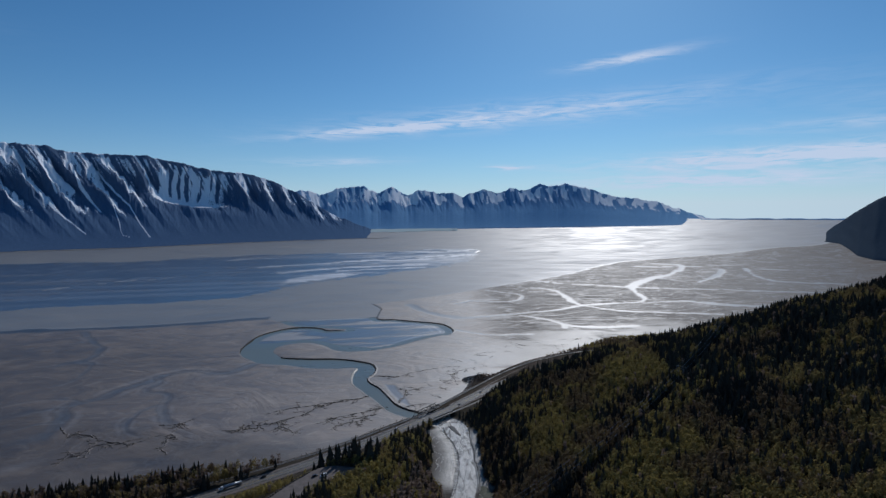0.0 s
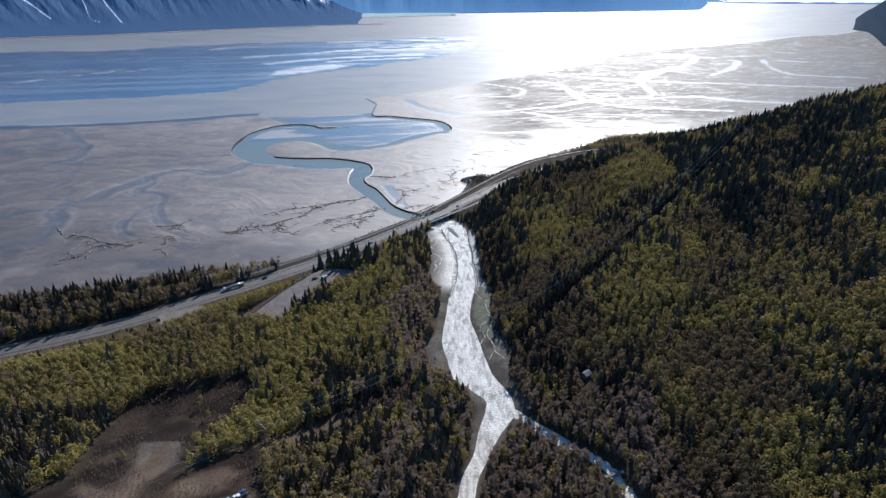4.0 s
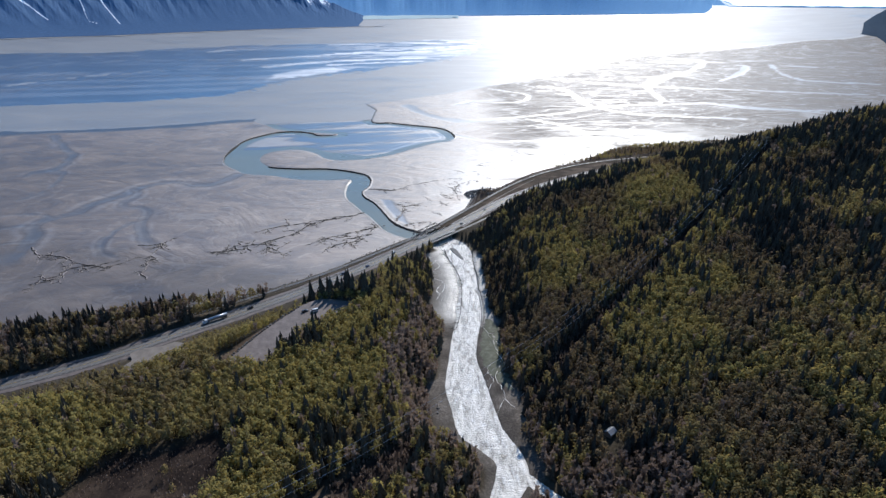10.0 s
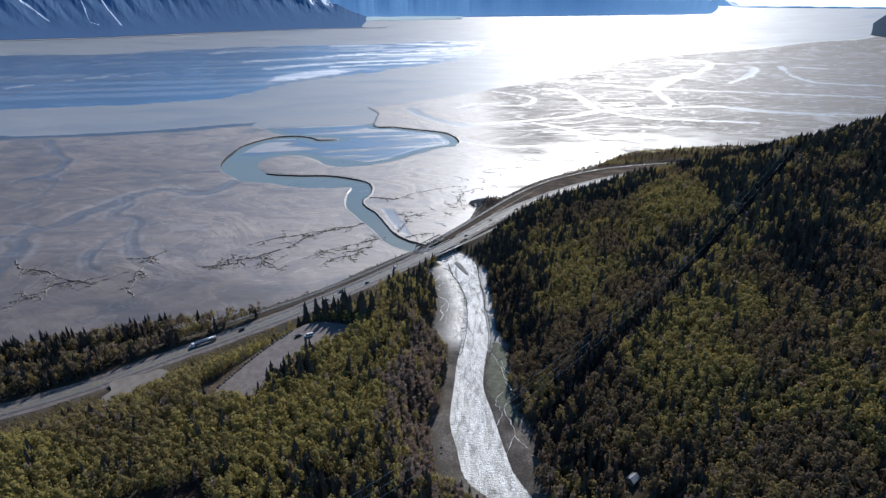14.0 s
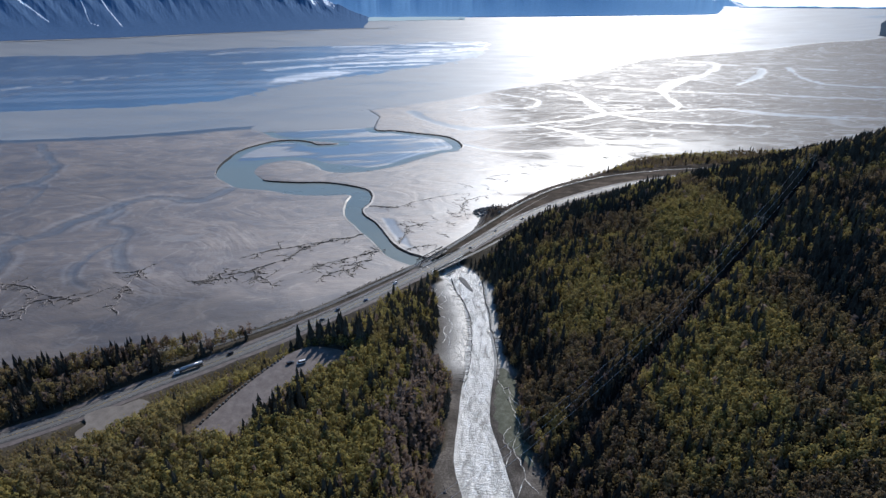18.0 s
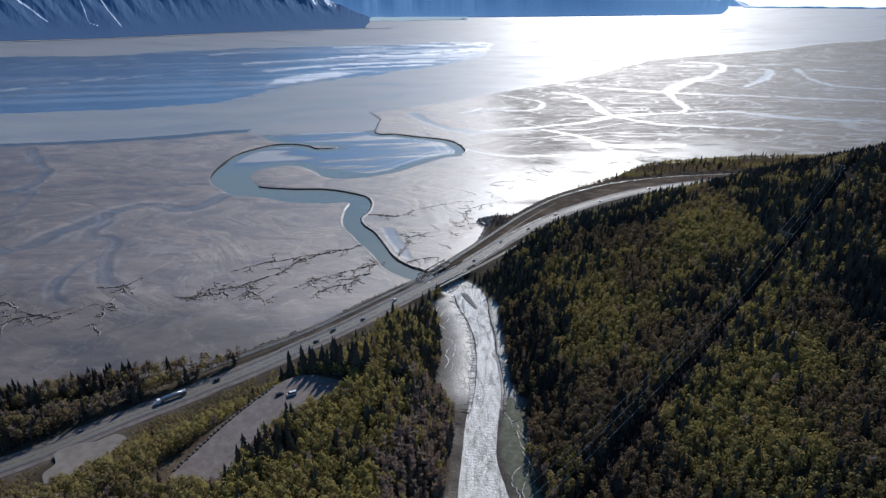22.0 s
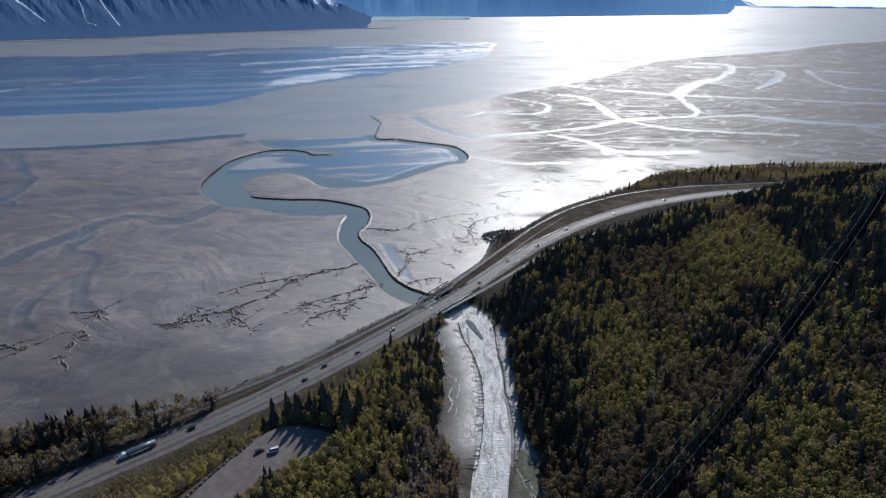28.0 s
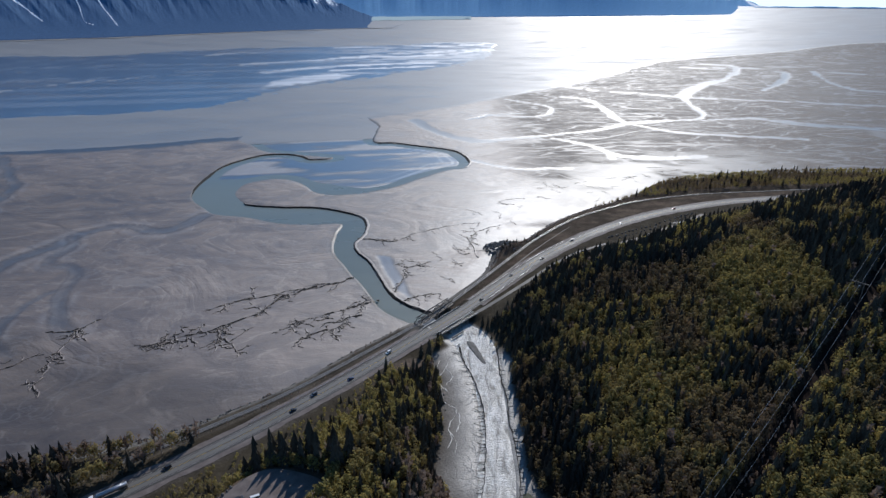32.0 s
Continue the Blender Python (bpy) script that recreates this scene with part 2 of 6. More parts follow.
def soil_material():
    m, t, b = nodes("forest_floor")
    n1, n2 = noise_node(t, 0.07, 5), noise_node(t, 0.9, 4)
    f = mixc(t, 0.45, n1, n2)
    col = ramp(t, f, ((0.3, (0.024, 0.020, 0.014)), (0.5, (0.050, 0.041, 0.028)), (0.7, (0.088, 0.072, 0.050))))
    col = mixc(t, attr(t, "earth_shade"), col, ramp(t, f, ((0.3, (0.009, 0.0065, 0.006)), (0.5, (0.018, 0.013, 0.011)), (0.7, (0.044, 0.031, 0.024)))))
    col = mixc(t, attr(t, "gravel"), col, ramp(t, f, ((0.32, (0.040, 0.034, 0.029)), (0.5, (0.092, 0.080, 0.068)), (0.66, (0.195, 0.170, 0.145)))))
    col = mixc(t, attr(t, "tan"), col, ramp(t, f, ((0.3, (0.044, 0.031, 0.023)), (0.5, (0.092, 0.066, 0.047)), (0.7, (0.165, 0.124, 0.088)))))
    silt = attr(t, "silt")
    col = mixc(t, silt, col, ramp(t, f, ((0.3, (0.145, 0.136, 0.124)), (0.7, (0.36, 0.345, 0.32)))))
    link(t, col, b.inputs["Base Color"])
    rill = maprange(t, math_node(t, "ABSOLUTE", math_node(t, "SUBTRACT", noise_node(t, 0.10, 3, stretch=(1.0, 0.7, 1), distort=1.5), 0.5), 0.0), 0.0, 0.05, 0, 1)
    link(t, maprange(t, silt, 0, 1, 0.95, 0.48), b.inputs["Roughness"])
    link(t, maprange(t, silt, 0, 1, 0.05, 0.5), b.inputs["Specular IOR Level"])
    bump(t, b, math_node(t, "ADD", n2, math_node(t, "MULTIPLY", math_node(t, "MULTIPLY", rill, silt), 0.8)), 0.6, 0.4)
    return m


SOIL = soil_material()
ASPHALT = plain("asphalt", ((0.3, (0.042, 0.038, 0.035)), (0.7, (0.070, 0.064, 0.059))), 0.12, 0.60, rough2=0.72, bump_s=0.1, bump_d=0.02)
GRAVEL = plain("gravel", ((0.3, (0.086, 0.069, 0.062)), (0.5, (0.130, 0.107, 0.097)), (0.7, (0.186, 0.157, 0.143))), 0.25, 0.8, bump_s=0.5, bump_d=0.12)
BALLAST = plain("ballast", ((0.3, (0.085, 0.078, 0.070)), (0.7, (0.19, 0.175, 0.16))), 0.5, 0.85, bump_s=0.5, bump_d=0.1)
ROCK = plain("riprap_stone", ((0.3, (0.05, 0.048, 0.046)), (0.7, (0.17, 0.16, 0.15))), 0.4, 0.8)
LINE = plain("road_paint", ((0.3, (0.22, 0.21, 0.20)), (0.7, (0.50, 0.49, 0.47))), 1.0, 0.6, bump_s=0)
YLINE = plain("yellow_paint", ((0.3, (0.55, 0.38, 0.06)), (0.7, (0.65, 0.45, 0.08))), 1.0, 0.6, bump_s=0)
CONC = plain("concrete", ((0.3, (0.20, 0.19, 0.175)), (0.7, (0.33, 0.315, 0.295))), 0.5, 0.8)
STEEL = plain("weathered_steel", ((0.3, (0.020, 0.018, 0.017)), (0.7, (0.045, 0.040, 0.038))), 0.8, 0.7)
GALV = plain("galvanised_steel", ((0.3, (0.35, 0.36, 0.37)), (0.7, (0.5, 0.5, 0.5))), 2.0, 0.4, metal=0.8, bump_s=0)
RAILS = plain("rail_steel", ((0.3, (0.35, 0.33, 0.31)), (0.7, (0.5, 0.48, 0.46))), 2.0, 0.3, metal=0.9, bump_s=0)
TIMBER = plain("weathered_timber", ((0.3, (0.13, 0.11, 0.09)), (0.7, (0.30, 0.26, 0.22))), 2.0, 0.8, stretch=(1, 1, 0.1))
# mountain base colours hold the blue haze of distance
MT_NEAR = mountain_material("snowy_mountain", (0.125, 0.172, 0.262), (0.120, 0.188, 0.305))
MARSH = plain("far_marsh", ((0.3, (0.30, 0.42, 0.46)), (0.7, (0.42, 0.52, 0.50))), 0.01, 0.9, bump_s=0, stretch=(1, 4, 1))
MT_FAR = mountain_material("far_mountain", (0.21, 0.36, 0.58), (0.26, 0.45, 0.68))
MT_HEAD = mountain_material("wooded_headland", (0.085, 0.105, 0.135), (0.070, 0.092, 0.120))

# ---- numpy helpers ----


def hash2(i, j, seed):
    v = np.sin(i * 127.1 + j * 311.7 + seed * 74.7) * 43758.5453
    return v - np.floor(v)


def vnoise(x, y, seed=0):
    i, j = np.floor(x), np.floor(y)
    f, g = x - i, y - j
    f, g = f * f * (3 - 2 * f), g * g * (3 - 2 * g)
    a, b, c, d = hash2(i, j, seed), hash2(i + 1, j, seed), hash2(i, j + 1, seed), hash2(i + 1, j + 1, seed)
    return a + (b - a) * f + (c - a) * g + (a - b - c + d) * f * g


def fbm(x, y, seed=0, octaves=4):
    s, amp, tot = 0.0, 1.0, 0.0
    for k in range(octaves):
        s = s + amp * vnoise(x * 2 ** k, y * 2 ** k, seed + k)
        tot += amp
        amp *= 0.5
    return s / tot


def sstep(a, b, x):
    u = np.clip((x - a) / (b - a), 0, 1)
    return u * u * (3 - 2 * u)


def spline(pts, n=8):
    """A smooth line through pts (tuples of any length)."""
    p = np.array(pts, float)
    p = np.vstack([2 * p[0] - p[1], p, 2 * p[-1] - p[-2]])
    out = []
    for k in range(1, len(p) - 2):
        for u in np.linspace(0, 1, n, endpoint=False):
            a, b, c, d = p[k - 1:k + 3]
            out.append(0.5 * (2 * b + (c - a) * u + (2 * a - 5 * b + 4 * c - d) * u * u + (3 * b - a - 3 * c + d) * u ** 3))
    out.append(p[-2])
    return np.array(out)


def dist_line(x, y, line):
    """Distance to a polyline, the side (+ on its right), and the place along it as a fractional row."""
    best = np.full(x.shape, 1e9)
    side = np.zeros(x.shape)
    where = np.zeros(x.shape)
    for k in range(len(line) - 1):
        ax, ay = line[k][:2]
        bx, by = line[k + 1][:2]
        dx, dy = bx - ax, by - ay
        L2 = dx * dx + dy * dy + 1e-9
        u = np.clip(((x - ax) * dx + (y - ay) * dy) / L2, 0, 1)
        d = np.hypot(x - ax - u * dx, y - ay - u * dy)
        near = d < best
        best = np.where(near, d, best)
        side = np.where(near, np.sign((x - ax) * dy - (y - ay) * dx), side)
        where = np.where(near, k + u, where)
    return best, side, where


def inside(x, y, poly):
    res = np.zeros(x.shape, bool)
    n = len(poly)
    for k in range(n):
        ax, ay = poly[k][:2]
        bx, by = poly[(k + 1) % n][:2]
        if ay == by:
            continue
        c = ((ay > y) != (by > y)) & (x < (bx - ax) * (y - ay) / (by - ay) + ax)
        res ^= c
    return res


def sdf(x, y, poly):
    """Signed distance to a closed outline, + inside."""
    d, _, _ = dist_line(x, y, list(poly) + [poly[0]])
    return np.where(inside(x, y, poly), d, -d)


def mesh_np(name, V, F, mats, mat_idx=None, attrs=None, smooth=True, parent=None):
    """A mesh object from arrays of vertices and equal-sized faces."""
    me = bpy.data.meshes.new(name)
    V, F = np.asarray(V, np.float32), np.asarray(F, np.int32)
    nf, k = F.shape
    me.vertices.add(len(V)); me.vertices.foreach_set("co", V.ravel())
    me.loops.add(nf * k); me.loops.foreach_set("vertex_index", F.ravel())
    me.polygons.add(nf)
    me.polygons.foreach_set("loop_start", np.arange(0, nf * k, k, dtype=np.int32))
    if mat_idx is not None:
        me.polygons.foreach_set("material_index", np.asarray(mat_idx, np.int32))
    me.polygons.foreach_set("use_smooth", np.full(nf, smooth))
    for m in mats:
        me.materials.append(m)
    for key, vals in (attrs or {}).items():
        a = me.attributes.new(key, "FLOAT", "POINT")
        a.data.foreach_set("value", np.asarray(vals, np.float32).ravel())
    me.update(calc_edges=True)
    me.validate()
    ob = new(name, me)
    if parent:
        ob.parent = parent
    return ob


def grid_faces(nr, nc):
    i = np.arange(nr - 1)[:, None] * nc + np.arange(nc - 1)[None, :]
    return np.stack([i, i + 1, i + 1 + nc, i + nc], -1).reshape(-1, 4)


# ---- the plan ----
CENTRE, EYE = (0.0, 170.0), 240.0     # the far country is drawn in round this point, so that all of it lies within sight
_q = np.linspace(0, 4790, 2400)
_rise = 0.105 * 200 * np.log1p(np.exp((_q - 3100) / 200))
_true = _q * EYE / (EYE - _rise)


def near_by(r):
    """How far off a thing at the true distance r is drawn."""
    return np.interp(r, _true, _q)


def drawn_in(x, y, z):
    dx, dy = x - CENTRE[0], y - CENTRE[1]
    r = np.hypot(dx, dy) + 1e-6
    s = near_by(r) / r
    return CENTRE[0] + dx * s, CENTRE[1] + dy * s, EYE - (EYE - z) * s


ROAD = spline([(-640, 265, 10), (-480, 322, 10), (-375, 358, 10), (-303, 387, 10), (-242, 424, 9), (-200, 462, 8), (-167, 490, 7.5), (-128, 526, 7), (-81, 576, 6), (-34, 631, 5.4), (-6, 664, 5.2),
               (17, 695, 5.2), (69, 765, 5.4), (109, 809, 6), (154, 850, 6.5), (209, 889, 7), (266, 919, 7.5), (338, 945, 8), (430, 962, 9), (560, 975, 10), (900, 960, 12)], 8)
RAIL = spline([(-640, 330, 6), (-480, 385, 6), (-330, 436, 6), (-240, 474, 5.5), (-190, 505, 5), (-148, 537, 5), (-108, 572, 5), (-53, 632, 5), (-20, 671, 5), (10, 716, 5), (52, 782, 5), (86, 833, 5),
               (130, 884, 5.5), (169, 915, 6), (218, 945, 6.5), (282, 968, 7), (360, 982, 8), (560, 1000, 9), (900, 985, 10)], 8)
TRAIL = spline([(-60, 596, 5.4), (-36, 618, 5.2), (-15, 641, 5.0), (12, 671, 5.0), (29, 690, 5.0), (65, 733, 5.2), (94, 768, 5.4), (124, 796, 5.8), (176, 828, 6.4), (248, 876, 7)], 8)
SHORE = spline([(-900, 260), (-620, 372), (-420, 452), (-330, 478), (-240, 510), (-190, 527), (-153, 549), (-111, 583), (-80, 620), (-54, 647), (-36, 664), (-7, 705), (19, 742), (30, 772),
                (39, 804), (72, 836), (94, 867), (126, 904), (175, 945), (229, 985), (264, 1027), (314, 1060), (405, 1085), (499, 1100), (648, 1105), (900, 1080), (1300, 980)], 4)
LAND_POLY = [tuple(p) for p in SHORE] + [(1600, 700), (1600, -500), (-1200, -500), (-1200, 200)]
# the creek: x, y, half width, water level
CREEK_LINE = spline([(-6, 120, 4, 12), (0, 200, 4, 10), (9, 244, 4, 8.5), (13, 267, 4, 7.6), (20, 284, 4, 7), (26, 303, 6, 6.4), (34, 322, 8.5, 5.8), (34, 336, 8, 5.5), (26, 350, 10, 5.1), (19, 362, 13, 4.8),
                     (16, 380, 13, 4.4), (13, 398, 13.5, 4), (12, 412, 12.5, 3.8), (11.5, 436, 9.5, 3.3), (14, 463, 9.5, 2.9), (18, 490, 9.5, 2.4), (18.5, 507, 10, 2.1), (20, 531, 8, 1.8), (19.5, 561, 8.5, 1.3),
                     (18, 590, 9.5, 0.9), (15, 612, 13, 0.6), (8, 640, 14, 0.3), (-8, 658, 13, 0.0), (-30, 673, 11, -0.4), (-46, 690, 10, -0.7)], 4)
BROOK = spline([(40, 324, 2.6, 6), (53, 309, 3.2, 6.6), (70, 291, 3.4, 7.6), (86, 275, 2.6, 9), (92, 255, 2.8, 10), (94, 238, 3.0, 11.5), (97, 200, 2.6, 14)], 4)
WIRES_A, WIRES_B, WIRES_C = (-89.0, 262.0), (239.0, 579.0), (315.0, 654.0)      # the power poles


LOT = [(-143, 398), (-139, 408), (-131, 429), (-121, 451), (-108, 474), (-96, 482), (-80, 480), (-68, 474), (-74, 465), (-97, 447), (-109, 425), (-116, 400)]
LAYBY = [(-214, 409), (-219, 416), (-217, 423), (-222, 431), (-214, 438), (-205, 440), (-197, 446), (-188, 442), (-191, 433), (-187, 426), (-194, 420), (-196, 412), (-204, 413)]
CLEAR = [(-230, 185), (-188, 207), (-166, 222), (-163, 238), (-171, 262), (-177, 290), (-169, 312), (-144, 319), (-119, 329), (-111, 311), (-116, 278), (-124, 262), (-118, 238), (-104, 240), (-92, 252), (-84, 240), (-72, 216), (-72, 200), (-110, 170)]
PADS = ([(-118, 190), (-104, 208), (-93, 215), (-82, 218), (-75, 206), (-83, 199), (-100, 190)], [(-151, 266), (-131, 264), (-125, 246), (-129, 236), (-140, 240)], [(-190, 190), (-178, 208), (-159, 210), (-149, 202), (-156, 190)])
TANS = ([(-136, 262), (-128, 238), (-126, 219), (-128, 196), (-146, 190), (-143, 214), (-140, 236)], [(-156, 226), (-139, 220), (-138, 211), (-149, 214)], [(-92, 268), (-58, 296), (-52, 288), (-72, 266), (-84, 250)], [(-116, 230), (-104, 240), (-90, 236), (-98, 218), (-114, 212)])
SIDE_LOT = spline([(166, 812), (196, 830), (213, 844), (246, 868), (286, 900)], 6)
DIRT = [(-50, 592), (-47, 598), (-36, 606), (-28, 608), (-27, 596), (-36, 588)]


def smin(a, b, k):
    h = np.clip(0.5 + 0.5 * (b - a) / k, 0, 1)
    return b + (a - b) * h - k * h * (1 - h)


def land_height(x, y):
    """Height of the ground on the landward side, and some distances that the planting needs."""
    x, y = np.asarray(x, float), np.asarray(y, float)
    shore = sdf(x, y, LAND_POLY)
    dr, side, wr = dist_line(x, y, ROAD)
    inland = dr * side
    zr = np.interp(wr, np.arange(len(ROAD)), ROAD[:, 2])
    dl, ls, wl = dist_line(x, y, RAIL)
    zl = np.interp(wl, np.arange(len(RAIL)), RAIL[:, 2])
    dt, _, wt = dist_line(x, y, TRAIL)
    zt = np.interp(wt, np.arange(len(TRAIL)), TRAIL[:, 2])
    dc, cs, wc = dist_line(x, y, CREEK_LINE)
    cw = np.interp(wc, np.arange(len(CREEK_LINE)), CREEK_LINE[:, 2])
    cz = np.interp(wc, np.arange(len(CREEK_LINE)), CREEK_LINE[:, 3])
    bank = dc - cw
    right = cs > 0
    db, _, wb = dist_line(x, y, BROOK)
    bz = np.interp(wb, np.arange(len(BROOK)), BROOK[:, 3])
    lump = fbm(x / 45, y / 45, 3, 4) - 0.5
    # the seaward strip
    sea = 0.3 + 5.0 * sstep(0, 16, shore) + 3.0 * sstep(25, 60, shore) * sstep(-120, -200, x) + 4 * sstep(30, 90, shore) * sstep(150, 300, x)
    # the terrace on the near side of the creek, and the hill on the other
    terrace = zr + 19 * sstep(18, 84, inland) + 0.30 * np.maximum(0, 292 - y) + 4 * lump
    fit = -11.3 + 0.1413 * x + 0.0552 * y + 0.000203 * x * x + 0.0001065 * x * y
    brow = 90 + 0.22 * (x - 250) - 0.42 * (y - 700)
    hill = smin(fit, brow, 18) - 11 + 7 * lump
    ledge = sstep(70, 170, x)
    hill = zr + (np.maximum(hill, zr - 1) - zr) * sstep(12 + 32 * ledge, 55 + 60 * ledge, inland)
    bar = np.where(right, 7 + 11 * sstep(350, 370, y) * sstep(500, 480, y), 6 + 17 * sstep(470, 500, y) * sstep(632, 610, y) + 8 * sstep(325, 345, y) * sstep(415, 395, y))
    bar = bar * (0.25 + 0.75 * sstep(280, 330, y))
    rise = np.where(right, sstep(0, 34, bank - bar), sstep(0, 24, bank - bar))
    back = np.where(right, hill, terrace)
    floor = cz + 0.5 + 0.9 * sstep(0, 12, bank) + 0.5 * lump
    z = floor + (back - floor) * rise
    z = np.where(inland > 0, z, sea + 1.2 * lump)
    z = np.where((inland <= 0), sea + (zr - sea) * sstep(34, 6, dr) + lump, z)
    dry = sstep(3, 12, bank)
    z = z + (25.5 - z) * sstep(-9, -1, sdf(x, y, LOT))
    z = z + (10.2 - z) * sstep(-6, -1, sdf(x, y, LAYBY))
    z = z + 5.0 * sstep(26, 5, np.hypot(x - 50, (y - 806) * 0.9))
    z = z + (np.minimum(z, bz + 0.4) - z) * sstep(10, 2, db)
    z = z + (bz - 0.5 - z) * sstep(4.4, 2.6, db)
    z = z + (zr - 0.25 - z) * sstep(20, 8.5, dr) * dry
    z = z + (zl - 0.5 - z) * sstep(9, 3.5, dl) * dry
    z = z + (zt - 0.2 - z) * sstep(6, 2.5, dt) * dry
    ds, _, _ = dist_line(x, y, SIDE_LOT)
    z = z + (7.0 - z) * sstep(16, 6, ds)
    z = np.where(bank < 3, np.minimum(z, cz + 0.5 * sstep(-1, 3, bank) + 0.1 * bank), z)
    z = z - 1.3 * sstep(1.0, -3.0, bank)
    z = np.where(shore < 0, np.minimum(z, 0.3) - 3 * sstep(0, -6, shore), z)
    return z, dict(shore=shore, inland=inland, road=dr, rail=dl, seaward=-dl * ls, trail=dt, bank=bank, right=right, brook=db, bar=bar)


# ---- mud, sea ----
CHANNEL = spline([(-10, 668), (-21, 678), (-48, 697), (-65, 723), (-87, 776), (-104, 803), (-110, 825), (-104, 849), (-106, 884), (-119, 908), (-153, 928), (-182, 936), (-217, 936), (-263, 944), (-284, 966), (-298, 993),
                  (-299, 1031), (-275, 1056), (-243, 1057), (-212, 1030), (-184, 991), (-150, 987), (-121, 997), (-85, 1023), (-56, 1061), (-16, 1105), (12, 1120), (20, 1158), (6, 1207), (-18, 1234), (-68, 1257), (-109, 1277), (-150, 1291), (-155, 1419)], 4)
CHANNEL2 = spline([(-191, 1502), (-330, 1420), (-398, 1315), (-355, 1250), (-312, 1207), (-200, 1176), (-233, 1162), (-252, 1180), (-279, 1193), (-315, 1189), (-342, 1156), (-359, 1116), (-361, 1057), (-356, 1004), (-343, 966), (-320, 937),
                   (-293, 911), (-256, 902), (-224, 888), (-196, 879), (-163, 878), (-134, 881), (-134, 857), (-132, 825), (-125, 796), (-111, 770), (-96, 745), (-82, 718), (-68, 692), (-53, 674), (-33, 659)], 4)
CHANNEL_POLY = [tuple(p) for p in CHANNEL] + [tuple(p) for p in CHANNEL2]
SEA_POLY = [tuple(p) for p in spline([(-4200, 560), (-1700, 960), (-1050, 1135), (-823, 1181), (-681, 1205), (-542, 1250), (-449, 1298), (-398, 1315), (-330, 1400), (-191, 1502), (-129, 1556), (-49, 1622), (9, 1676), (120, 1795), (268, 1945), (377, 2065),
                                       (507, 2233), (678, 2492), (861, 2718), (1190, 2932), (1575, 3182), (2133, 3650), (2500, 3830), (2950, 4250), (3300, 4500)], 3)] + [(14000, 9000), (30000, 30000), (-30000, 30000), (-30000, 560)]
BLUE_POLY = [tuple(p) for p in spline([(-5200, 2100), (-1971, 2780), (-1629, 2835), (-1353, 3071), (-1137, 3239), (-876, 3350), (-590, 3428), (-294, 3553), (26, 3800), (251, 3642), (231, 3355), (119, 2843), (-30, 2509), (-192, 2315), (-359, 2089),
                                        (-489, 1881), (-596, 1710), (-691, 1585), (-873, 1536), (-1039, 1483), (-1600, 1330), (-4200, 900)], 3)]
RUNNELS = (  # half width, then the line
    (7, [(299, 2037), (352, 1933), (426, 1886), (499, 1852), (587, 1798), (777, 1747), (934, 1700), (1200, 1640)]),
    (13, [(587, 1798), (650, 1910), (749, 2039), (850, 2155), (977, 2357), (1039, 2514), (960, 2600)]),
    (8, [(587, 1798), (558, 1626), (537, 1529), (477, 1491), (393, 1470), (335, 1442), (274, 1390), (208, 1359), (121, 1318), (40, 1295), (-30, 1357), (-90, 1480)]),
    (7, [(279, 1796), (332, 1745), (342, 1651), (342, 1528), (351, 1455)]),
    (5, [(75, 1541), (141, 1526), (197, 1542), (225, 1624), (200, 1677), (132, 1744)]),
    (6, [(179, 1318), (228, 1275), (266, 1201), (323, 1179), (400, 1190)]),
    (6, [(523, 1492), (644, 1514), (695, 1457), (815, 1425), (1000, 1400)]),
    (9, [(852, 1912), (978, 2068), (1106, 2270), (1119, 2358), (1052, 2395)]),
    (9, [(1244, 2359), (1148, 2112), (1124, 1975), (1138, 1913), (1300, 1850)]),
    (5, [(351, 1455), (420, 1380), (520, 1350), (640, 1320)]),
    (4, [(20, 1165), (60, 1130), (110, 1110), (170, 1120)]),
    (9, [(713, 2488), (880, 2456), (1040, 2467), (1192, 2415), (1369, 2291)]),
    (6, [(903, 2010), (966, 2046), (1094, 2246)]),
    (6, [(190, 1943), (341, 1956), (393, 1910)]),
    (5, [(846, 1396), (729, 1468), (642, 1515)]),
    (4, [(24, 1488), (95, 1548), (152, 1561)]),
    (4, [(213, 1285), (254, 1229), (249, 1178)]),
)
SIDES = (
    (7, [(-400, 552), (-425, 599), (-441, 639), (-449, 674), (-464, 693), (-464, 715), (-446, 740), (-442, 769), (-425, 807), (-415, 833), (-404, 855), (-373, 866), (-335, 853), (-314, 872), (-300, 908)]),
    (5, [(-415, 835), (-405, 808), (-403, 773), (-367, 751), (-348, 706), (-323, 663), (-299, 642)]),
    (3.4, [(-351, 718), (-362, 703), (-367, 665), (-361, 643), (-342, 622), (-330, 614)]),
    (3.0, [(-464, 700), (-493, 698), (-512, 690), (-560, 684)]),
    (2.6, [(-460, 725), (-483, 735), (-510, 735), (-560, 712)]),
    (2.4, [(-446, 655), (-465, 647), (-500, 640)]),
    (6, [(-725, 1152), (-663, 1078), (-609, 1013), (-590, 964), (-588, 925), (-606, 905)]),
    (3.0, [(-588, 930), (-557, 905), (-537, 834), (-545, 790)]),
)
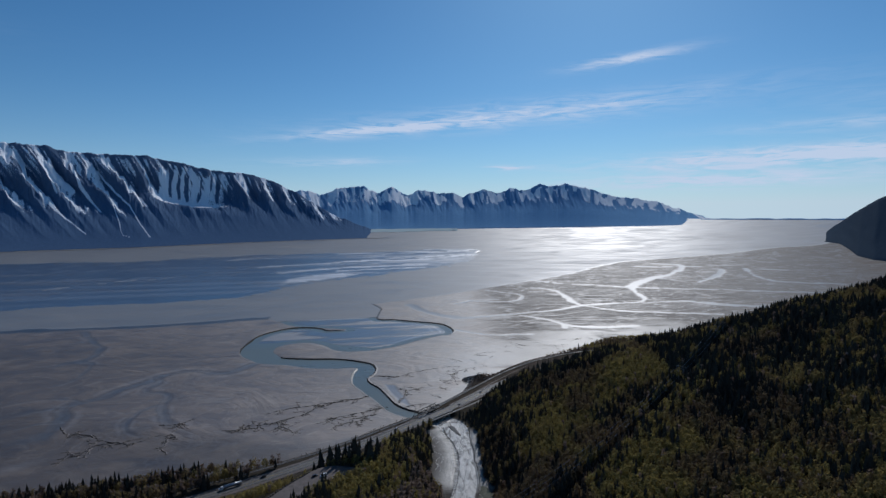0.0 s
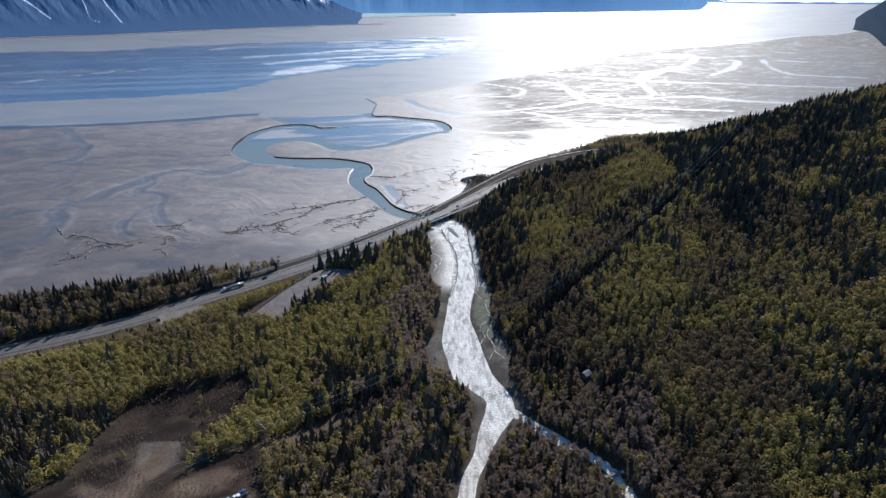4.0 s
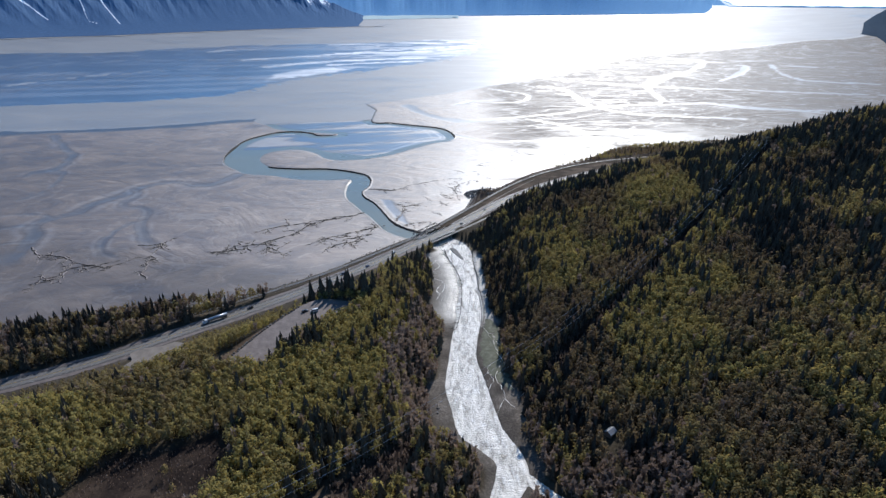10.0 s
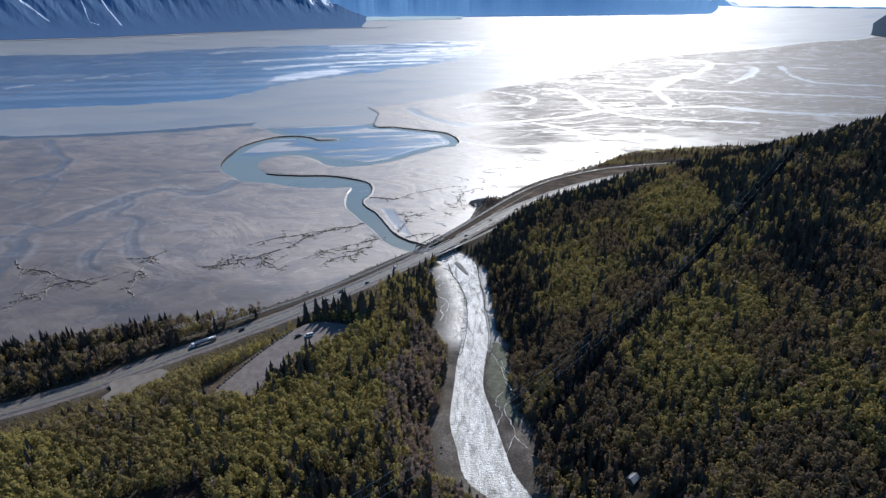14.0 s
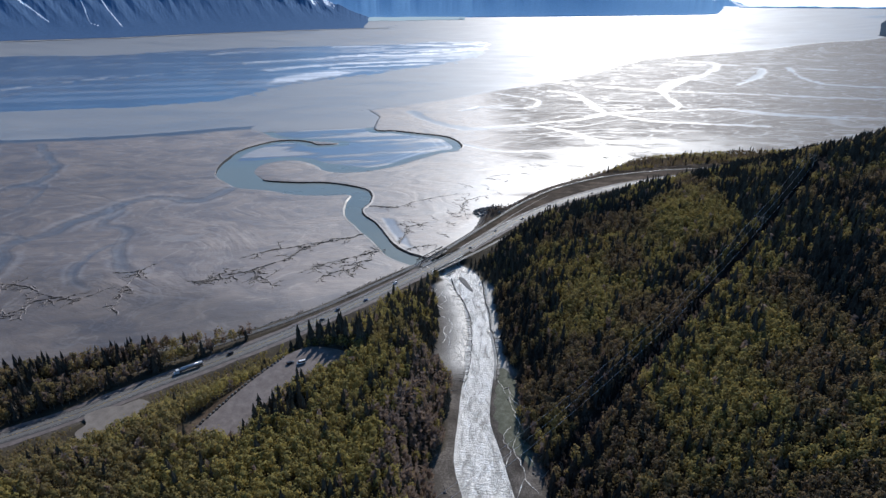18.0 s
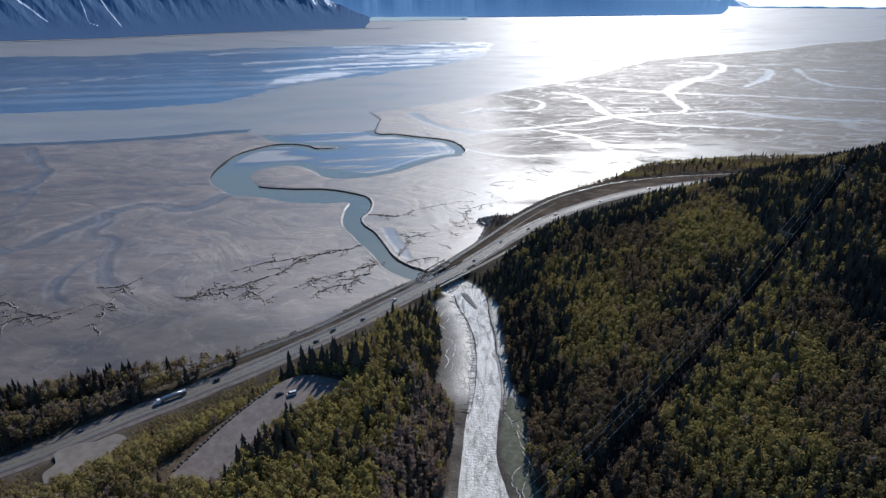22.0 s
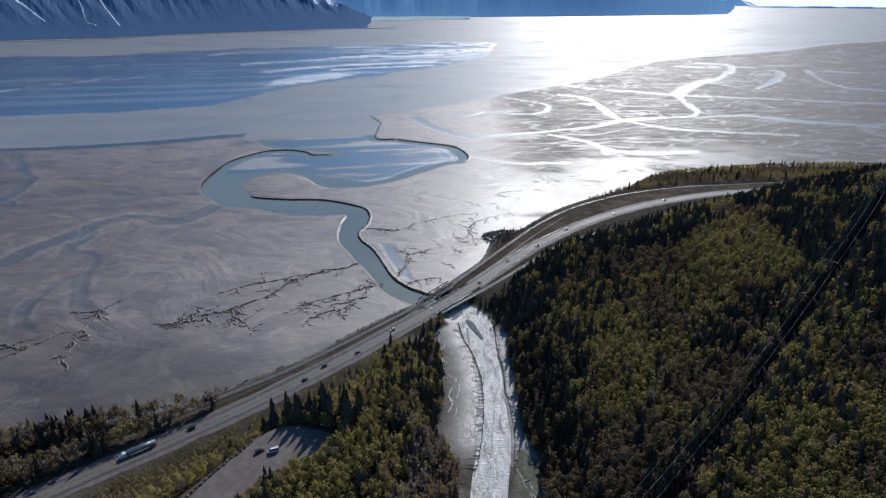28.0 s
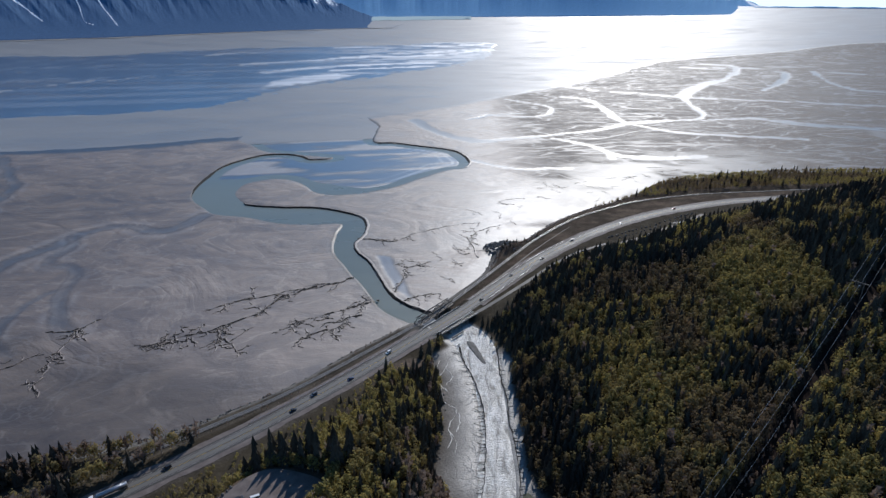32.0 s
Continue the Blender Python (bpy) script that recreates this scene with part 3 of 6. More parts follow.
GLARE_STREAKS = ((26, [(-792, 2519), (-641, 2629), (-386, 2801), (-92, 2911), (124, 3155)]), (34, [(-634, 2275), (-504, 2421), (-347, 2522), (-83, 2610)]), (30, [(-571, 3288), (-285, 3363), (14, 3442), (207, 3609)]),
         (9, [(-1246, 1781), (-1225, 1891), (-1147, 2016), (-1018, 2115), (-907, 2207)]), (18, [(-560, 2680), (-330, 2920), (-60, 3080), (130, 3260)]), (20, [(-420, 2330), (-240, 2420), (-100, 2480)]), (26, [(-1060, 2900), (-980, 3010), (-900, 3000)]))
DARK_BARS = ([(-1330, 1990), (-1290, 2110), (-1249, 2200), (-1110, 2124), (-1160, 2000)], [(-740, 1900), (-800, 2241), (-714, 2300), (-620, 2130), (-600, 1919)], [(-1700, 2350), (-1500, 2460), (-1300, 2450), (-1450, 2340)], [(-1000, 2500), (-820, 2640), (-700, 2610), (-860, 2480)])
GULLIES = (  # main cuts in the mud: half width, depth, branches, line
    (1.6, 1.3, 10, [(-98, 742), (-110, 734), (-129, 724), (-149, 714), (-182, 700), (-214, 682)]),
    (2.2, 1.5, 26, [(-129, 724), (-148, 711), (-158, 701), (-167, 676), (-190, 654), (-219, 639), (-237, 627)]),
    (1.8, 1.3, 14, [(-70, 700), (-83, 692), (-101, 682), (-121, 668), (-133, 662)]),
    (1.8, 1.3, 14, [(-80, 677), (-89, 669), (-96, 657), (-112, 647), (-121, 639)]),
    (1.5, 1.1, 9, [(-190, 650), (-182, 639), (-169, 626), (-159, 617)]),
    (1.5, 0.9, 14, [(-430, 640), (-411, 622), (-386, 617), (-358, 597), (-334, 592), (-320, 597)]),
    (1.5, 0.9, 10, [(-334, 595), (-359, 591), (-361, 571), (-375, 557)]),
    (1.6, 0.9, 14, [(-302, 650), (-299, 642), (-292, 603), (-286, 572)]),
    (1.2, 0.6, 6, [(-110, 835), (-95, 833), (-67, 831), (-50, 850), (-7, 876), (26, 886)]),
    (1.6, 0.9, 8, [(-56, 715), (-52, 746), (-50, 761), (-29, 778)]),
    (1.4, 0.9, 4, [(-50, 700), (-34, 708), (-21, 714)]),
    (1.2, 0.6, 8, [(20, 790), (12, 830), (22, 860), (50, 880)]),
)


def crooked(rng, p, a, n, step, bend):
    """A crooked line from p that sets out at the angle a."""
    q = [tuple(p)]
    for _ in range(n):
        a += rng.uniform(-bend, bend)
        k = a + rng.choice((-1, 1)) * rng.uniform(0.1, 0.75)
        st = step * rng.uniform(0.6, 1.3)
        q.append((q[-1][0] + st * math.cos(k), q[-1][1] + st * math.sin(k)))
    return np.array(q)


def gully_lines():
    """The main cuts and their crooked feeders, which mostly fan out towards the land: half width, depth, line."""
    rng = random.Random(5)
    out = []
    for w, d, n, pts in GULLIES:
        ln = spline(pts, 6)
        drift, wob = np.zeros(2), []
        for _ in ln:
            drift = 0.72 * drift + np.array([rng.uniform(-1.6, 1.6), rng.uniform(-1.6, 1.6)])
            wob.append(drift)
        ln = ln + np.array(wob)
        out.append((w, d, ln))
        for _ in range(int(n * 1.35)):
            k = rng.randrange(len(ln) // 5, len(ln))
            a = -1.65 + rng.gauss(0, 0.55) if rng.random() < 0.78 else rng.uniform(0.6, 2.6)
            q = crooked(rng, ln[k], a, rng.randint(3, 9), 2.5, 0.25)
            out.append((w * rng.uniform(0.40, 0.85), d * 0.75, q))
            for _ in range(rng.randint(0, 3)):
                out.append((w * rng.uniform(0.3, 0.55), d * 0.6, crooked(rng, q[rng.randrange(1, len(q))], a + rng.choice((-0.9, 0.9)), rng.randint(2, 4), 2.0, 0.3)))
    # short creases on the shining mud under the shore road
    for _ in range(48):
        k = rng.uniform(0, 1)
        sx = -20 + 420 * k ** 1.3
        sy = float(np.interp(sx, SHORE[40:, 0], SHORE[40:, 1])) + rng.uniform(10, 120)
        q = crooked(rng, (sx - rng.uniform(0, 25), sy), rng.choice((2.6, -2.4, 1.9)) + rng.gauss(0, 0.4), rng.randint(4, 10), 3.4, 0.35)
        out.append((rng.uniform(0.3, 0.75), 0.5, q))
        if rng.random() < 0.6:
            out.append((0.35, 0.4, crooked(rng, q[len(q) // 2], rng.uniform(-3, 3), rng.randint(2, 5), 2.6, 0.3)))
    return out


def near_line(x, y, ln, w):
    """Distance to a line, worked out only where it can matter."""
    res = np.full(x.shape, 1e9)
    lo, hi = ln.min(0) - w, ln.max(0) + w
    m = (x > lo[0]) & (x < hi[0]) & (y > lo[1]) & (y < hi[1])
    if m.any():
        res[m] = dist_line(x[m], y[m], ln)[0]
    return res


def build_mud():
    az = np.concatenate([np.arange(-180, -44, 4.0), np.arange(-44, 44.01, 0.14), np.arange(46, 181, 4.0)])
    r = [240.0]
    while r[-1] < 17000:
        r.append(r[-1] + max(1.7, r[-1] ** 2 / (EYE * 1013) * 1.45))
    r = np.array(r)
    A, R = np.meshgrid(np.radians(az), r)
    x, y = CENTRE[0] + R * np.sin(A), CENTRE[1] + R * np.cos(A)
    wob = (fbm(x / 30, y / 30, 11, 3) - 0.5)
    sx, sy = x + 9 * wob, y + 14 * (fbm(x / 34, y / 34, 17, 3) - 0.5)
    near = (R < 1500) & (np.abs(A) < 0.8)
    ch = np.full(x.shape, -1e3)
    ch[near] = sdf(x[near] + 3 * wob[near], y[near] + 3 * wob[near], CHANNEL_POLY)
    far_wob = np.clip(R / 1500, 0.3, 2.5)
    se = sdf(x + 60 * wob * far_wob, sy + 40 * wob * far_wob, SEA_POLY)
    bl = sdf(x + 120 * wob, y + 160 * (fbm(x / 300, y / 140, 23, 4) - 0.5), BLUE_POLY)
    z = 0.35 * (fbm(x / 60, y / 60, 7, 4) - 0.5)
    z = z + (-1.7 * sstep(-30, 40, se) - 25 * sstep(2800, 3600, R) * sstep(0, 200, se))
    film = 0.85 * sstep(-26, 10, se)
    tone = np.zeros(x.shape)
    margin = sstep(-34, -12, se + 14 * wob) * sstep(60, 30, se) * sstep(-220, -420, x)
    tone = 0.85 * margin
    film = np.maximum(film, 0.9 * margin)
    inner = np.exp(-((x + 268) / 42) ** 2 - ((y - 1010) / 62) ** 2)
    soft_w = 1.2 + 26 * inner
    bank_h = sstep(-soft_w, soft_w, ch + 8 * inner)
    z = z - 2.2 * bank_h
    # channel rim darkened and dulled to take the sun's glare off it
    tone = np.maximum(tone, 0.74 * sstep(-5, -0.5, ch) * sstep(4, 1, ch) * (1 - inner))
    pool = bank_h * sstep(1000, 1070, y + 0.35 * np.maximum(x + 230, 0)) * sstep(4, 22, ch)
    flow = fbm((x + 0.4 * y) / 130, (y - 0.22 * x) / 24, 97, 3)
    z = z + 0.98 * pool

    film = np.maximum(film, 0.22 * sstep(-14, 4, ch) * (fbm(x / 12, y / 20, 41, 3) > 0.45))
    # the wet sand in mid-stream and the flats under the far shore
    up = sstep(-60, 40, bl)
    streak = fbm(x / 420 + 0.8 * wob, y / 60 - 0.2 * x / 420, 31, 4)
    right = sstep(-900, -250, x)
    z = np.where(up > 0, np.maximum(z, 0.25 * up + z * (1 - up)), z)
    film = np.where(bl > -75, 1.0 - 0.25 * sstep(0.58, 0.68, streak), film)
    film = np.maximum(film * (1 - pool), pool * (1.0 - 0.6 * sstep(0.50, 0.64, flow)))
    # bright streaks of sky glare put into the colour: half width, then the line
    lens = np.zeros(x.shape)
    for w, pts in GLARE_STREAKS:
        d = near_line(x + 60 * wob, y + 70 * (streak - 0.5), spline(pts, 8), w * 2.5)
        lens = np.maximum(lens, sstep(w * 1.25, w * 0.55, d))
    glare_patch = sdf(x + 30 * wob, y + 40 * wob, [(-545, 1880), (-570, 2060), (-500, 2190), (-390, 2270), (-330, 2200), (-380, 2040), (-455, 1930)])
    thin = fbm(x / 700 + 0.6 * wob, y / 40 - 0.26 * x / 40, 63, 3)
    lens = np.maximum(lens, sstep(-8, 22, glare_patch)) * (0.65 + 0.35 * sstep(0.40, 0.52, thin))
    lens = np.maximum(lens, 0.45 * right * sstep(0.56, 0.64, thin))
    film = np.where(bl > 0, np.maximum(film, lens), film)
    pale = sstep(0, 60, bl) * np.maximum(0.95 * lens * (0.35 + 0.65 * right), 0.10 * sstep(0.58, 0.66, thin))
    for poly in DARK_BARS:
        isle = sdf(x + 80 * wob, y + 120 * (streak - 0.5), poly)
        tone = np.where(bl > 0, np.maximum(tone, 0.42 * sstep(-12, 24, isle) * (0.4 + 0.6 * sstep(0.42, 0.56, streak))), tone)
    tone = np.where(bl > 0, np.maximum(tone, 0.16 * (1 - right) * sstep(0.54, 0.62, fbm(x / 300, y / 36 - 0.2 * x / 36, 65, 4))), tone)
    sky_blue = sstep(-90, -30, bl) * sstep(0.3, 0.9, film) * (1 - lens) * (1 - 0.5 * sstep(-300, 250, x))
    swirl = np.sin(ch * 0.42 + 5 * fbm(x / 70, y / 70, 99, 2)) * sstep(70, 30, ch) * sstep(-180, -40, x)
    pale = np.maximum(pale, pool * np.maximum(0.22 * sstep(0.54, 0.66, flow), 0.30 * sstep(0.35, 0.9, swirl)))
    sky_blue = np.maximum(sky_blue, 0.35 * margin)
    sky_blue = np.maximum(sky_blue, 0.7 * pool * sstep(0.62, 0.42, flow) * (1 - 0.8 * sstep(-190, -30, se)))
    # runnels and wet patches
    for w, pts in RUNNELS:
        d = near_line(sx, sy, spline(pts, 6), w * 4) + 1.1 * w * (fbm(x / 26, y / 34, 72, 3) - 0.5)
        wv = 0.88 * w * (0.6 + 1.5 * np.clip(fbm(x / 130, y / 130, 71, 2) - 0.2, 0, 1))
        film = np.maximum(film, sstep(wv * 1.9, wv * 1.0, d))
        z = z - 0.15 * sstep(w, 0, d)
    for w, pts in SIDES:
        d = near_line(sx, sy, spline(pts, 6), w * 3.6)
        film = np.maximum(film, (0.62 if w > 5.5 else 0.46) * sstep(w * 1.9, w * 0.5, d) * (0.6 + 0.4 * sstep(0.38, 0.55, fbm(x / 18, y / 18, 73, 3))))
        levee = sstep(w * 1.5, w * 1.9, d) * sstep(w * 3.4, w * 2.1, d)
        pale = np.maximum(pale, 0.08 * levee * sstep(0.42, 0.60, fbm(x / 40, y / 40, 75, 3)))
        z = z - 0.3 * sstep(w, 0, d)
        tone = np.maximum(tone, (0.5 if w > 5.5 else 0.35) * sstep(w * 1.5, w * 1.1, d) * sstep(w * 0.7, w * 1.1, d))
    pud = sdf(x + 4 * wob, y, [(-84, 796), (-71, 756), (-58, 722), (-40, 700), (-46, 728), (-60, 764), (-68, 792)])
    film = np.maximum(film, 0.8 * sstep(-2, 3, pud))
    sky_blue = np.maximum(sky_blue, 0.45 * sstep(-2, 3, pud))
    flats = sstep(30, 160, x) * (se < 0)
    warp = 1.6 * (fbm(x / 240, y / 150, 57, 2) - 0.5)
    land = np.full(x.shape, -1e3)
    nl = R < 1800
    land[nl] = sdf(x[nl], y[nl], LAND_POLY)
    wetband = sstep(-210, -60, land) * sstep(-60, 60, x) * sstep(620, 380, x)
    film = np.maximum(film, wetband * sstep(0.26, 0.52, fbm(x / 60 + warp, y / 40, 53, 3)) * 0.62)
    damp = np.interp(x, (-900, -482, -387, -260, -194, -113, -60), (900, 723, 672, 636, 596, 575, 560)) + 70 * (fbm(x / 90, y / 90, 85, 3) - 0.5)
    tone = np.maximum(tone, 0.42 * sstep(40, -50, y - damp))
    # mud colour darkens leftward for the weaker light away from the sun
    tone = np.maximum(tone, 0.30 * sstep(-150, -560, x) * sstep(1250, 950, y))
    for w, dep, ln in gully_lines():
        d = near_line(x, y, ln, w * 2.5)
        z = z - 0.1 * dep * sstep(w * 1.0, w * 0.3, d)
        # a little of each cut's shade goes into the mud colour too
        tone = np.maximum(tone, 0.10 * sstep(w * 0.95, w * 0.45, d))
    z = z - 3.0 * sstep(2, 14, land) - 14 * sstep(14, 40, land)
    X, Y, Z = drawn_in(x, y, z)
    V = np.stack([X, Y, Z], -1).reshape(-1, 3)
    ob = mesh_np("mudflat", V, grid_faces(*x.shape), [MUD], attrs=dict(film=film, tone=tone, sky_blue=sky_blue, flats=flats, pale=pale))
    tagged(ob, "wide grey-brown tidal mudflat, wet and cut by runnels", "mudflat", kind="structure")
    # the sea and the tidal channel lie just under the mud's level
    az2 = np.arange(-180, 180.1, 2.0)
    A, R = np.meshgrid(np.radians(az2), r[r > 1150])
    x, y = CENTRE[0] + R * np.sin(A), CENTRE[1] + R * np.cos(A)
    X, Y, Z = drawn_in(x, y, np.full(x.shape, -1.0))
    ob = mesh_np("sea", np.stack([X, Y, Z], -1).reshape(-1, 3), grid_faces(*x.shape), [SEA])
    tagged(ob, "silty grey sea inlet glittering in low sun", "sea", kind="structure")
    gx, gy = np.meshgrid(np.linspace(-420, 60, 40), np.linspace(640, 1330, 60))
    ob = mesh_np("tidal_channel", np.stack([gx, gy, np.full(gx.shape, -1.35)], -1).reshape(-1, 3), grid_faces(*gx.shape), [TIDE])
    tagged(ob, "winding grey-green tidal channel between mud banks", "water", kind="structure")



def build_gullies():
    """The sharp cuts of the drainage: a near-black strip, its shade put into the colour, under a thin raised lip that
    catches the sun.
    """
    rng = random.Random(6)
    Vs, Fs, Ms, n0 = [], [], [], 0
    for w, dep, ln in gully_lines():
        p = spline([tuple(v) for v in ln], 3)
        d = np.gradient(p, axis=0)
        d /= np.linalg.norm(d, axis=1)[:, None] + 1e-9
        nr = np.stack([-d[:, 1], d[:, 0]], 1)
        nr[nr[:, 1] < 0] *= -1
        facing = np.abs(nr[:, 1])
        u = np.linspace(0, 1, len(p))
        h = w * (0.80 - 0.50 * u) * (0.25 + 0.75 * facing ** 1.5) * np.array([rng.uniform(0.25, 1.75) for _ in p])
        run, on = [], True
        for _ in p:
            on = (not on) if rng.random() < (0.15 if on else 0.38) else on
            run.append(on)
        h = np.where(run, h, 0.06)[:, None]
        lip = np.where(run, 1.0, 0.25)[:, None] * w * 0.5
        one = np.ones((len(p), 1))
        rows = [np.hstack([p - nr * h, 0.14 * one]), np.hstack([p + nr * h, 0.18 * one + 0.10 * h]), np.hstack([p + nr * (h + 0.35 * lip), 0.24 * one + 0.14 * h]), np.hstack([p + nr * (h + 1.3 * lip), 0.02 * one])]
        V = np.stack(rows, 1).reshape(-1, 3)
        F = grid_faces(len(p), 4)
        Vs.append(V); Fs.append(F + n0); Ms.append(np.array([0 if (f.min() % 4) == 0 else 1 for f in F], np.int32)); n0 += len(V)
    # the undercut outer banks of the tidal channel, their shade painted as near-black strips
    for pts, h, out in ((CHANNEL[:54], 1.5, 1), (CHANNEL2[22:56], 2.2, 1), (CHANNEL[104:129], 2.2, 1)):
        p = spline([tuple(v) for v in pts], 3)
        d = np.gradient(p, axis=0)
        d /= np.linalg.norm(d, axis=1)[:, None] + 1e-9
        nr = np.stack([d[:, 1], -d[:, 0]], 1)
        jag = np.array([rng.uniform(-0.5, 0.5) for _ in p])
        nr = nr * out
        thick = (h * (0.45 + 0.9 * vnoise(np.arange(len(p)) * 0.13, np.arange(len(p)) * 0.0, 7)) * np.minimum(1, np.minimum(np.arange(len(p)), np.arange(len(p))[::-1]) / 12))[:, None]
        q = p + nr * jag[:, None]
        one = np.ones((len(p), 1))
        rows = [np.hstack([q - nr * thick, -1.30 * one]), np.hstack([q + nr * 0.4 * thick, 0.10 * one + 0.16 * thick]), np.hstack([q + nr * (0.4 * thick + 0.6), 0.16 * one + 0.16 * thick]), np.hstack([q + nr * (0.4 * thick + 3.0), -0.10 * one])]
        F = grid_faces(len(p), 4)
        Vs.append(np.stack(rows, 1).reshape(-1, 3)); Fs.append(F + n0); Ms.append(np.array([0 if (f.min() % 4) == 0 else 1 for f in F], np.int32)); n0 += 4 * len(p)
    ob = mesh_np("mud_gullies", np.vstack(Vs), np.vstack(Fs), [SHADED_MUD, MUD], np.concatenate(Ms))
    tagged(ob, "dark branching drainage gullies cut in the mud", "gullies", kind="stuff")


build_mud()
build_gullies()


# ---- the land ----
def build_land():
    xs = np.concatenate([np.arange(-1150, -420, 25.0), np.arange(-420, -60, 3.0), np.arange(-60, 70, 1.6), np.arange(70, 460, 3.5), np.arange(460, 1500, 25.0)])
    ys = np.concatenate([np.arange(-400, 150, 25.0), np.arange(150, 720, 2.5), np.arange(720, 1140, 5.0)])
    x, y = np.meshgrid(xs, ys)
    z, d = land_height(x, y)
    n = fbm(x / 9, y / 9, 19, 3) - 0.5
    gravel = sstep(3, -2, d["bank"] - d["bar"] + 6 * n) * sstep(760, 640, y)
    gravel = np.maximum(gravel, sstep(9.0, 7.2, d["road"] + 2 * n) * 0.8)
    gravel = np.maximum(gravel, sstep(9, 5, d["rail"] + 4 * n) * 0.3)
    gravel = gravel * (1 - sstep(612, 632, y) * d["right"] * sstep(-1, 3, d["bank"]))
    silt = gravel * sstep(470, 500, y) * sstep(30, 0, d["bank"])
    silt = np.where(d["shore"] < 6, 0.3, silt)
    earth_shade = sstep(-6, 4, sdf(x, y, CLEAR) + 8 * n)
    wx, wy = WIRES_B[0] - WIRES_A[0], WIRES_B[1] - WIRES_A[1]
    off = ((x - WIRES_A[0]) * wy - (y - WIRES_A[1]) * wx) / math.hypot(wx, wy)
    # dark ground of the power-line cut carries the trees' shade in its colour
    earth_shade = np.maximum(earth_shade, sstep(9, 6, np.abs(off - 7)) * ((x < -18) | (x > 45)) * (y > 150))
    earth_shade = np.maximum(earth_shade, (d["inland"] < -7) * (d["rail"] > 4) * sstep(-190, -120, x) * 0.35)
    gravel = np.maximum(gravel, 0.45 * sstep(14, 9, d["road"] + 4 * n) * (x < -60) * (d["inland"] > 0))
    lot = sdf(x, y, LOT)
    tan = 0.9 * sstep(-7, -4, lot + 3 * n) * sstep(2, -1, lot)
    for poly in TANS:
        tan = np.maximum(tan, sstep(-4, 3, sdf(x, y, poly) + 9 * n))
    for poly in PADS:
        gravel = np.maximum(gravel, 0.95 * sstep(-2, 2, sdf(x, y, poly) + 5 * n))
    gravel = np.maximum(gravel, sstep(-2, 1, sdf(x, y, DIRT) + 3 * n))
    tan = np.maximum(tan, 0.7 * sstep(-3, 1, sdf(x, y, DIRT) + 3 * n))
    tan = np.maximum(tan, 0.25 * sstep(0.54, 0.64, fbm(x / 14, y / 14, 77, 3)) * sstep(-2, 6, sdf(x, y, CLEAR)))
    tan = np.maximum(tan, 0.75 * (d["inland"] < -9) * (d["rail"] > 4) * sstep(-150, 20, x) * (0.35 + 0.65 * sstep(0.44, 0.58, fbm(x / 22, y / 9, 78, 3))))
    ob = mesh_np("ground", np.stack([x, y, z], -1).reshape(-1, 3), grid_faces(*x.shape), [SOIL], attrs=dict(gravel=gravel, silt=silt, earth_shade=earth_shade, tan=tan))
    tagged(ob, "brown forest floor rising from creek and shore", "ground", kind="structure")
    return ob


GROUND = build_land()


def ribbon(name, line, half, mat, lift=0.0, offset=0.0, z=None, a=0, b=None):
    """A strip along a line; offset moves it to the line's right."""
    p = np.array(line, float)[a:b]
    d = np.gradient(p[:, :2], axis=0)
    d /= np.linalg.norm(d, axis=1)[:, None]
    nrm = np.stack([d[:, 1], -d[:, 0]], 1)
    h = half if np.ndim(half) else np.full(len(p), half)
    zz = (p[:, 2] if z is None else z) + lift
    offset = offset + np.zeros(len(p))
    l = p[:, :2] + nrm * (offset - h)[:, None]
    r_ = p[:, :2] + nrm * (offset + h)[:, None]
    V = np.stack([np.column_stack([l, zz]), np.column_stack([r_, zz])], 1).reshape(-1, 3)
    return mesh_np(name, V, grid_faces(len(p), 2), [mat])


def creek_water():
    p = CREEK_LINE[CREEK_LINE[:, 1] < 668]
    ob = ribbon("creek", np.column_stack([p[:, :2], p[:, 3]]), p[:, 2] + np.where(p[:, 1] < 318, 0.4, 3.0), CREEK)
    tagged(ob, "silty creek, riffled and bright in the sun", "creek", kind="structure")
    p = BROOK
    ob = ribbon("brook", np.column_stack([p[:, :2], p[:, 3]]), p[:, 2] + 0.5, CREEK, lift=-0.1)
    tagged(ob, "small side brook under bare trees", "brook", kind="structure")


creek_water()
ALGAE = plain("algae_gravel", ((0.3, (0.050, 0.054, 0.034)), (0.5, (0.085, 0.088, 0.058)), (0.7, (0.15, 0.15, 0.115))), 0.35, 0.85, bump_s=0.5, bump_d=0.15)


def algae_bar():
    p = spline([(33, 490), (34.5, 476), (34, 458), (33.5, 440), (34.5, 424), (38, 410), (42, 397)], 5)
    half = np.interp(np.arange(len(p)), np.linspace(0, len(p) - 1, 7), (1.5, 5.5, 8.0, 9.0, 7.5, 5.0, 1.2))
    d = np.gradient(p, axis=0)
    d /= np.linalg.norm(d, axis=1)[:, None]
    nrm = np.stack([d[:, 1], -d[:, 0]], 1)
    rows = []
    for k in (-1, -0.5, 0, 0.5, 1):
        q = p + nrm * (half * k * (1 + 0.15 * np.sin(np.arange(len(p)) * 1.7 + k)))[:, None]
        rows.append(np.column_stack([q, land_height(q[:, 0], q[:, 1])[0] + 0.16 - 0.1 * abs(k)]))
    ob = mesh_np("algae_bar", np.stack(rows, 1).reshape(-1, 3), grid_faces(len(p), 5), [ALGAE])
    tagged(ob, "green algae-covered gravel beside the creek", "gravel bar", kind="structure")


algae_bar()


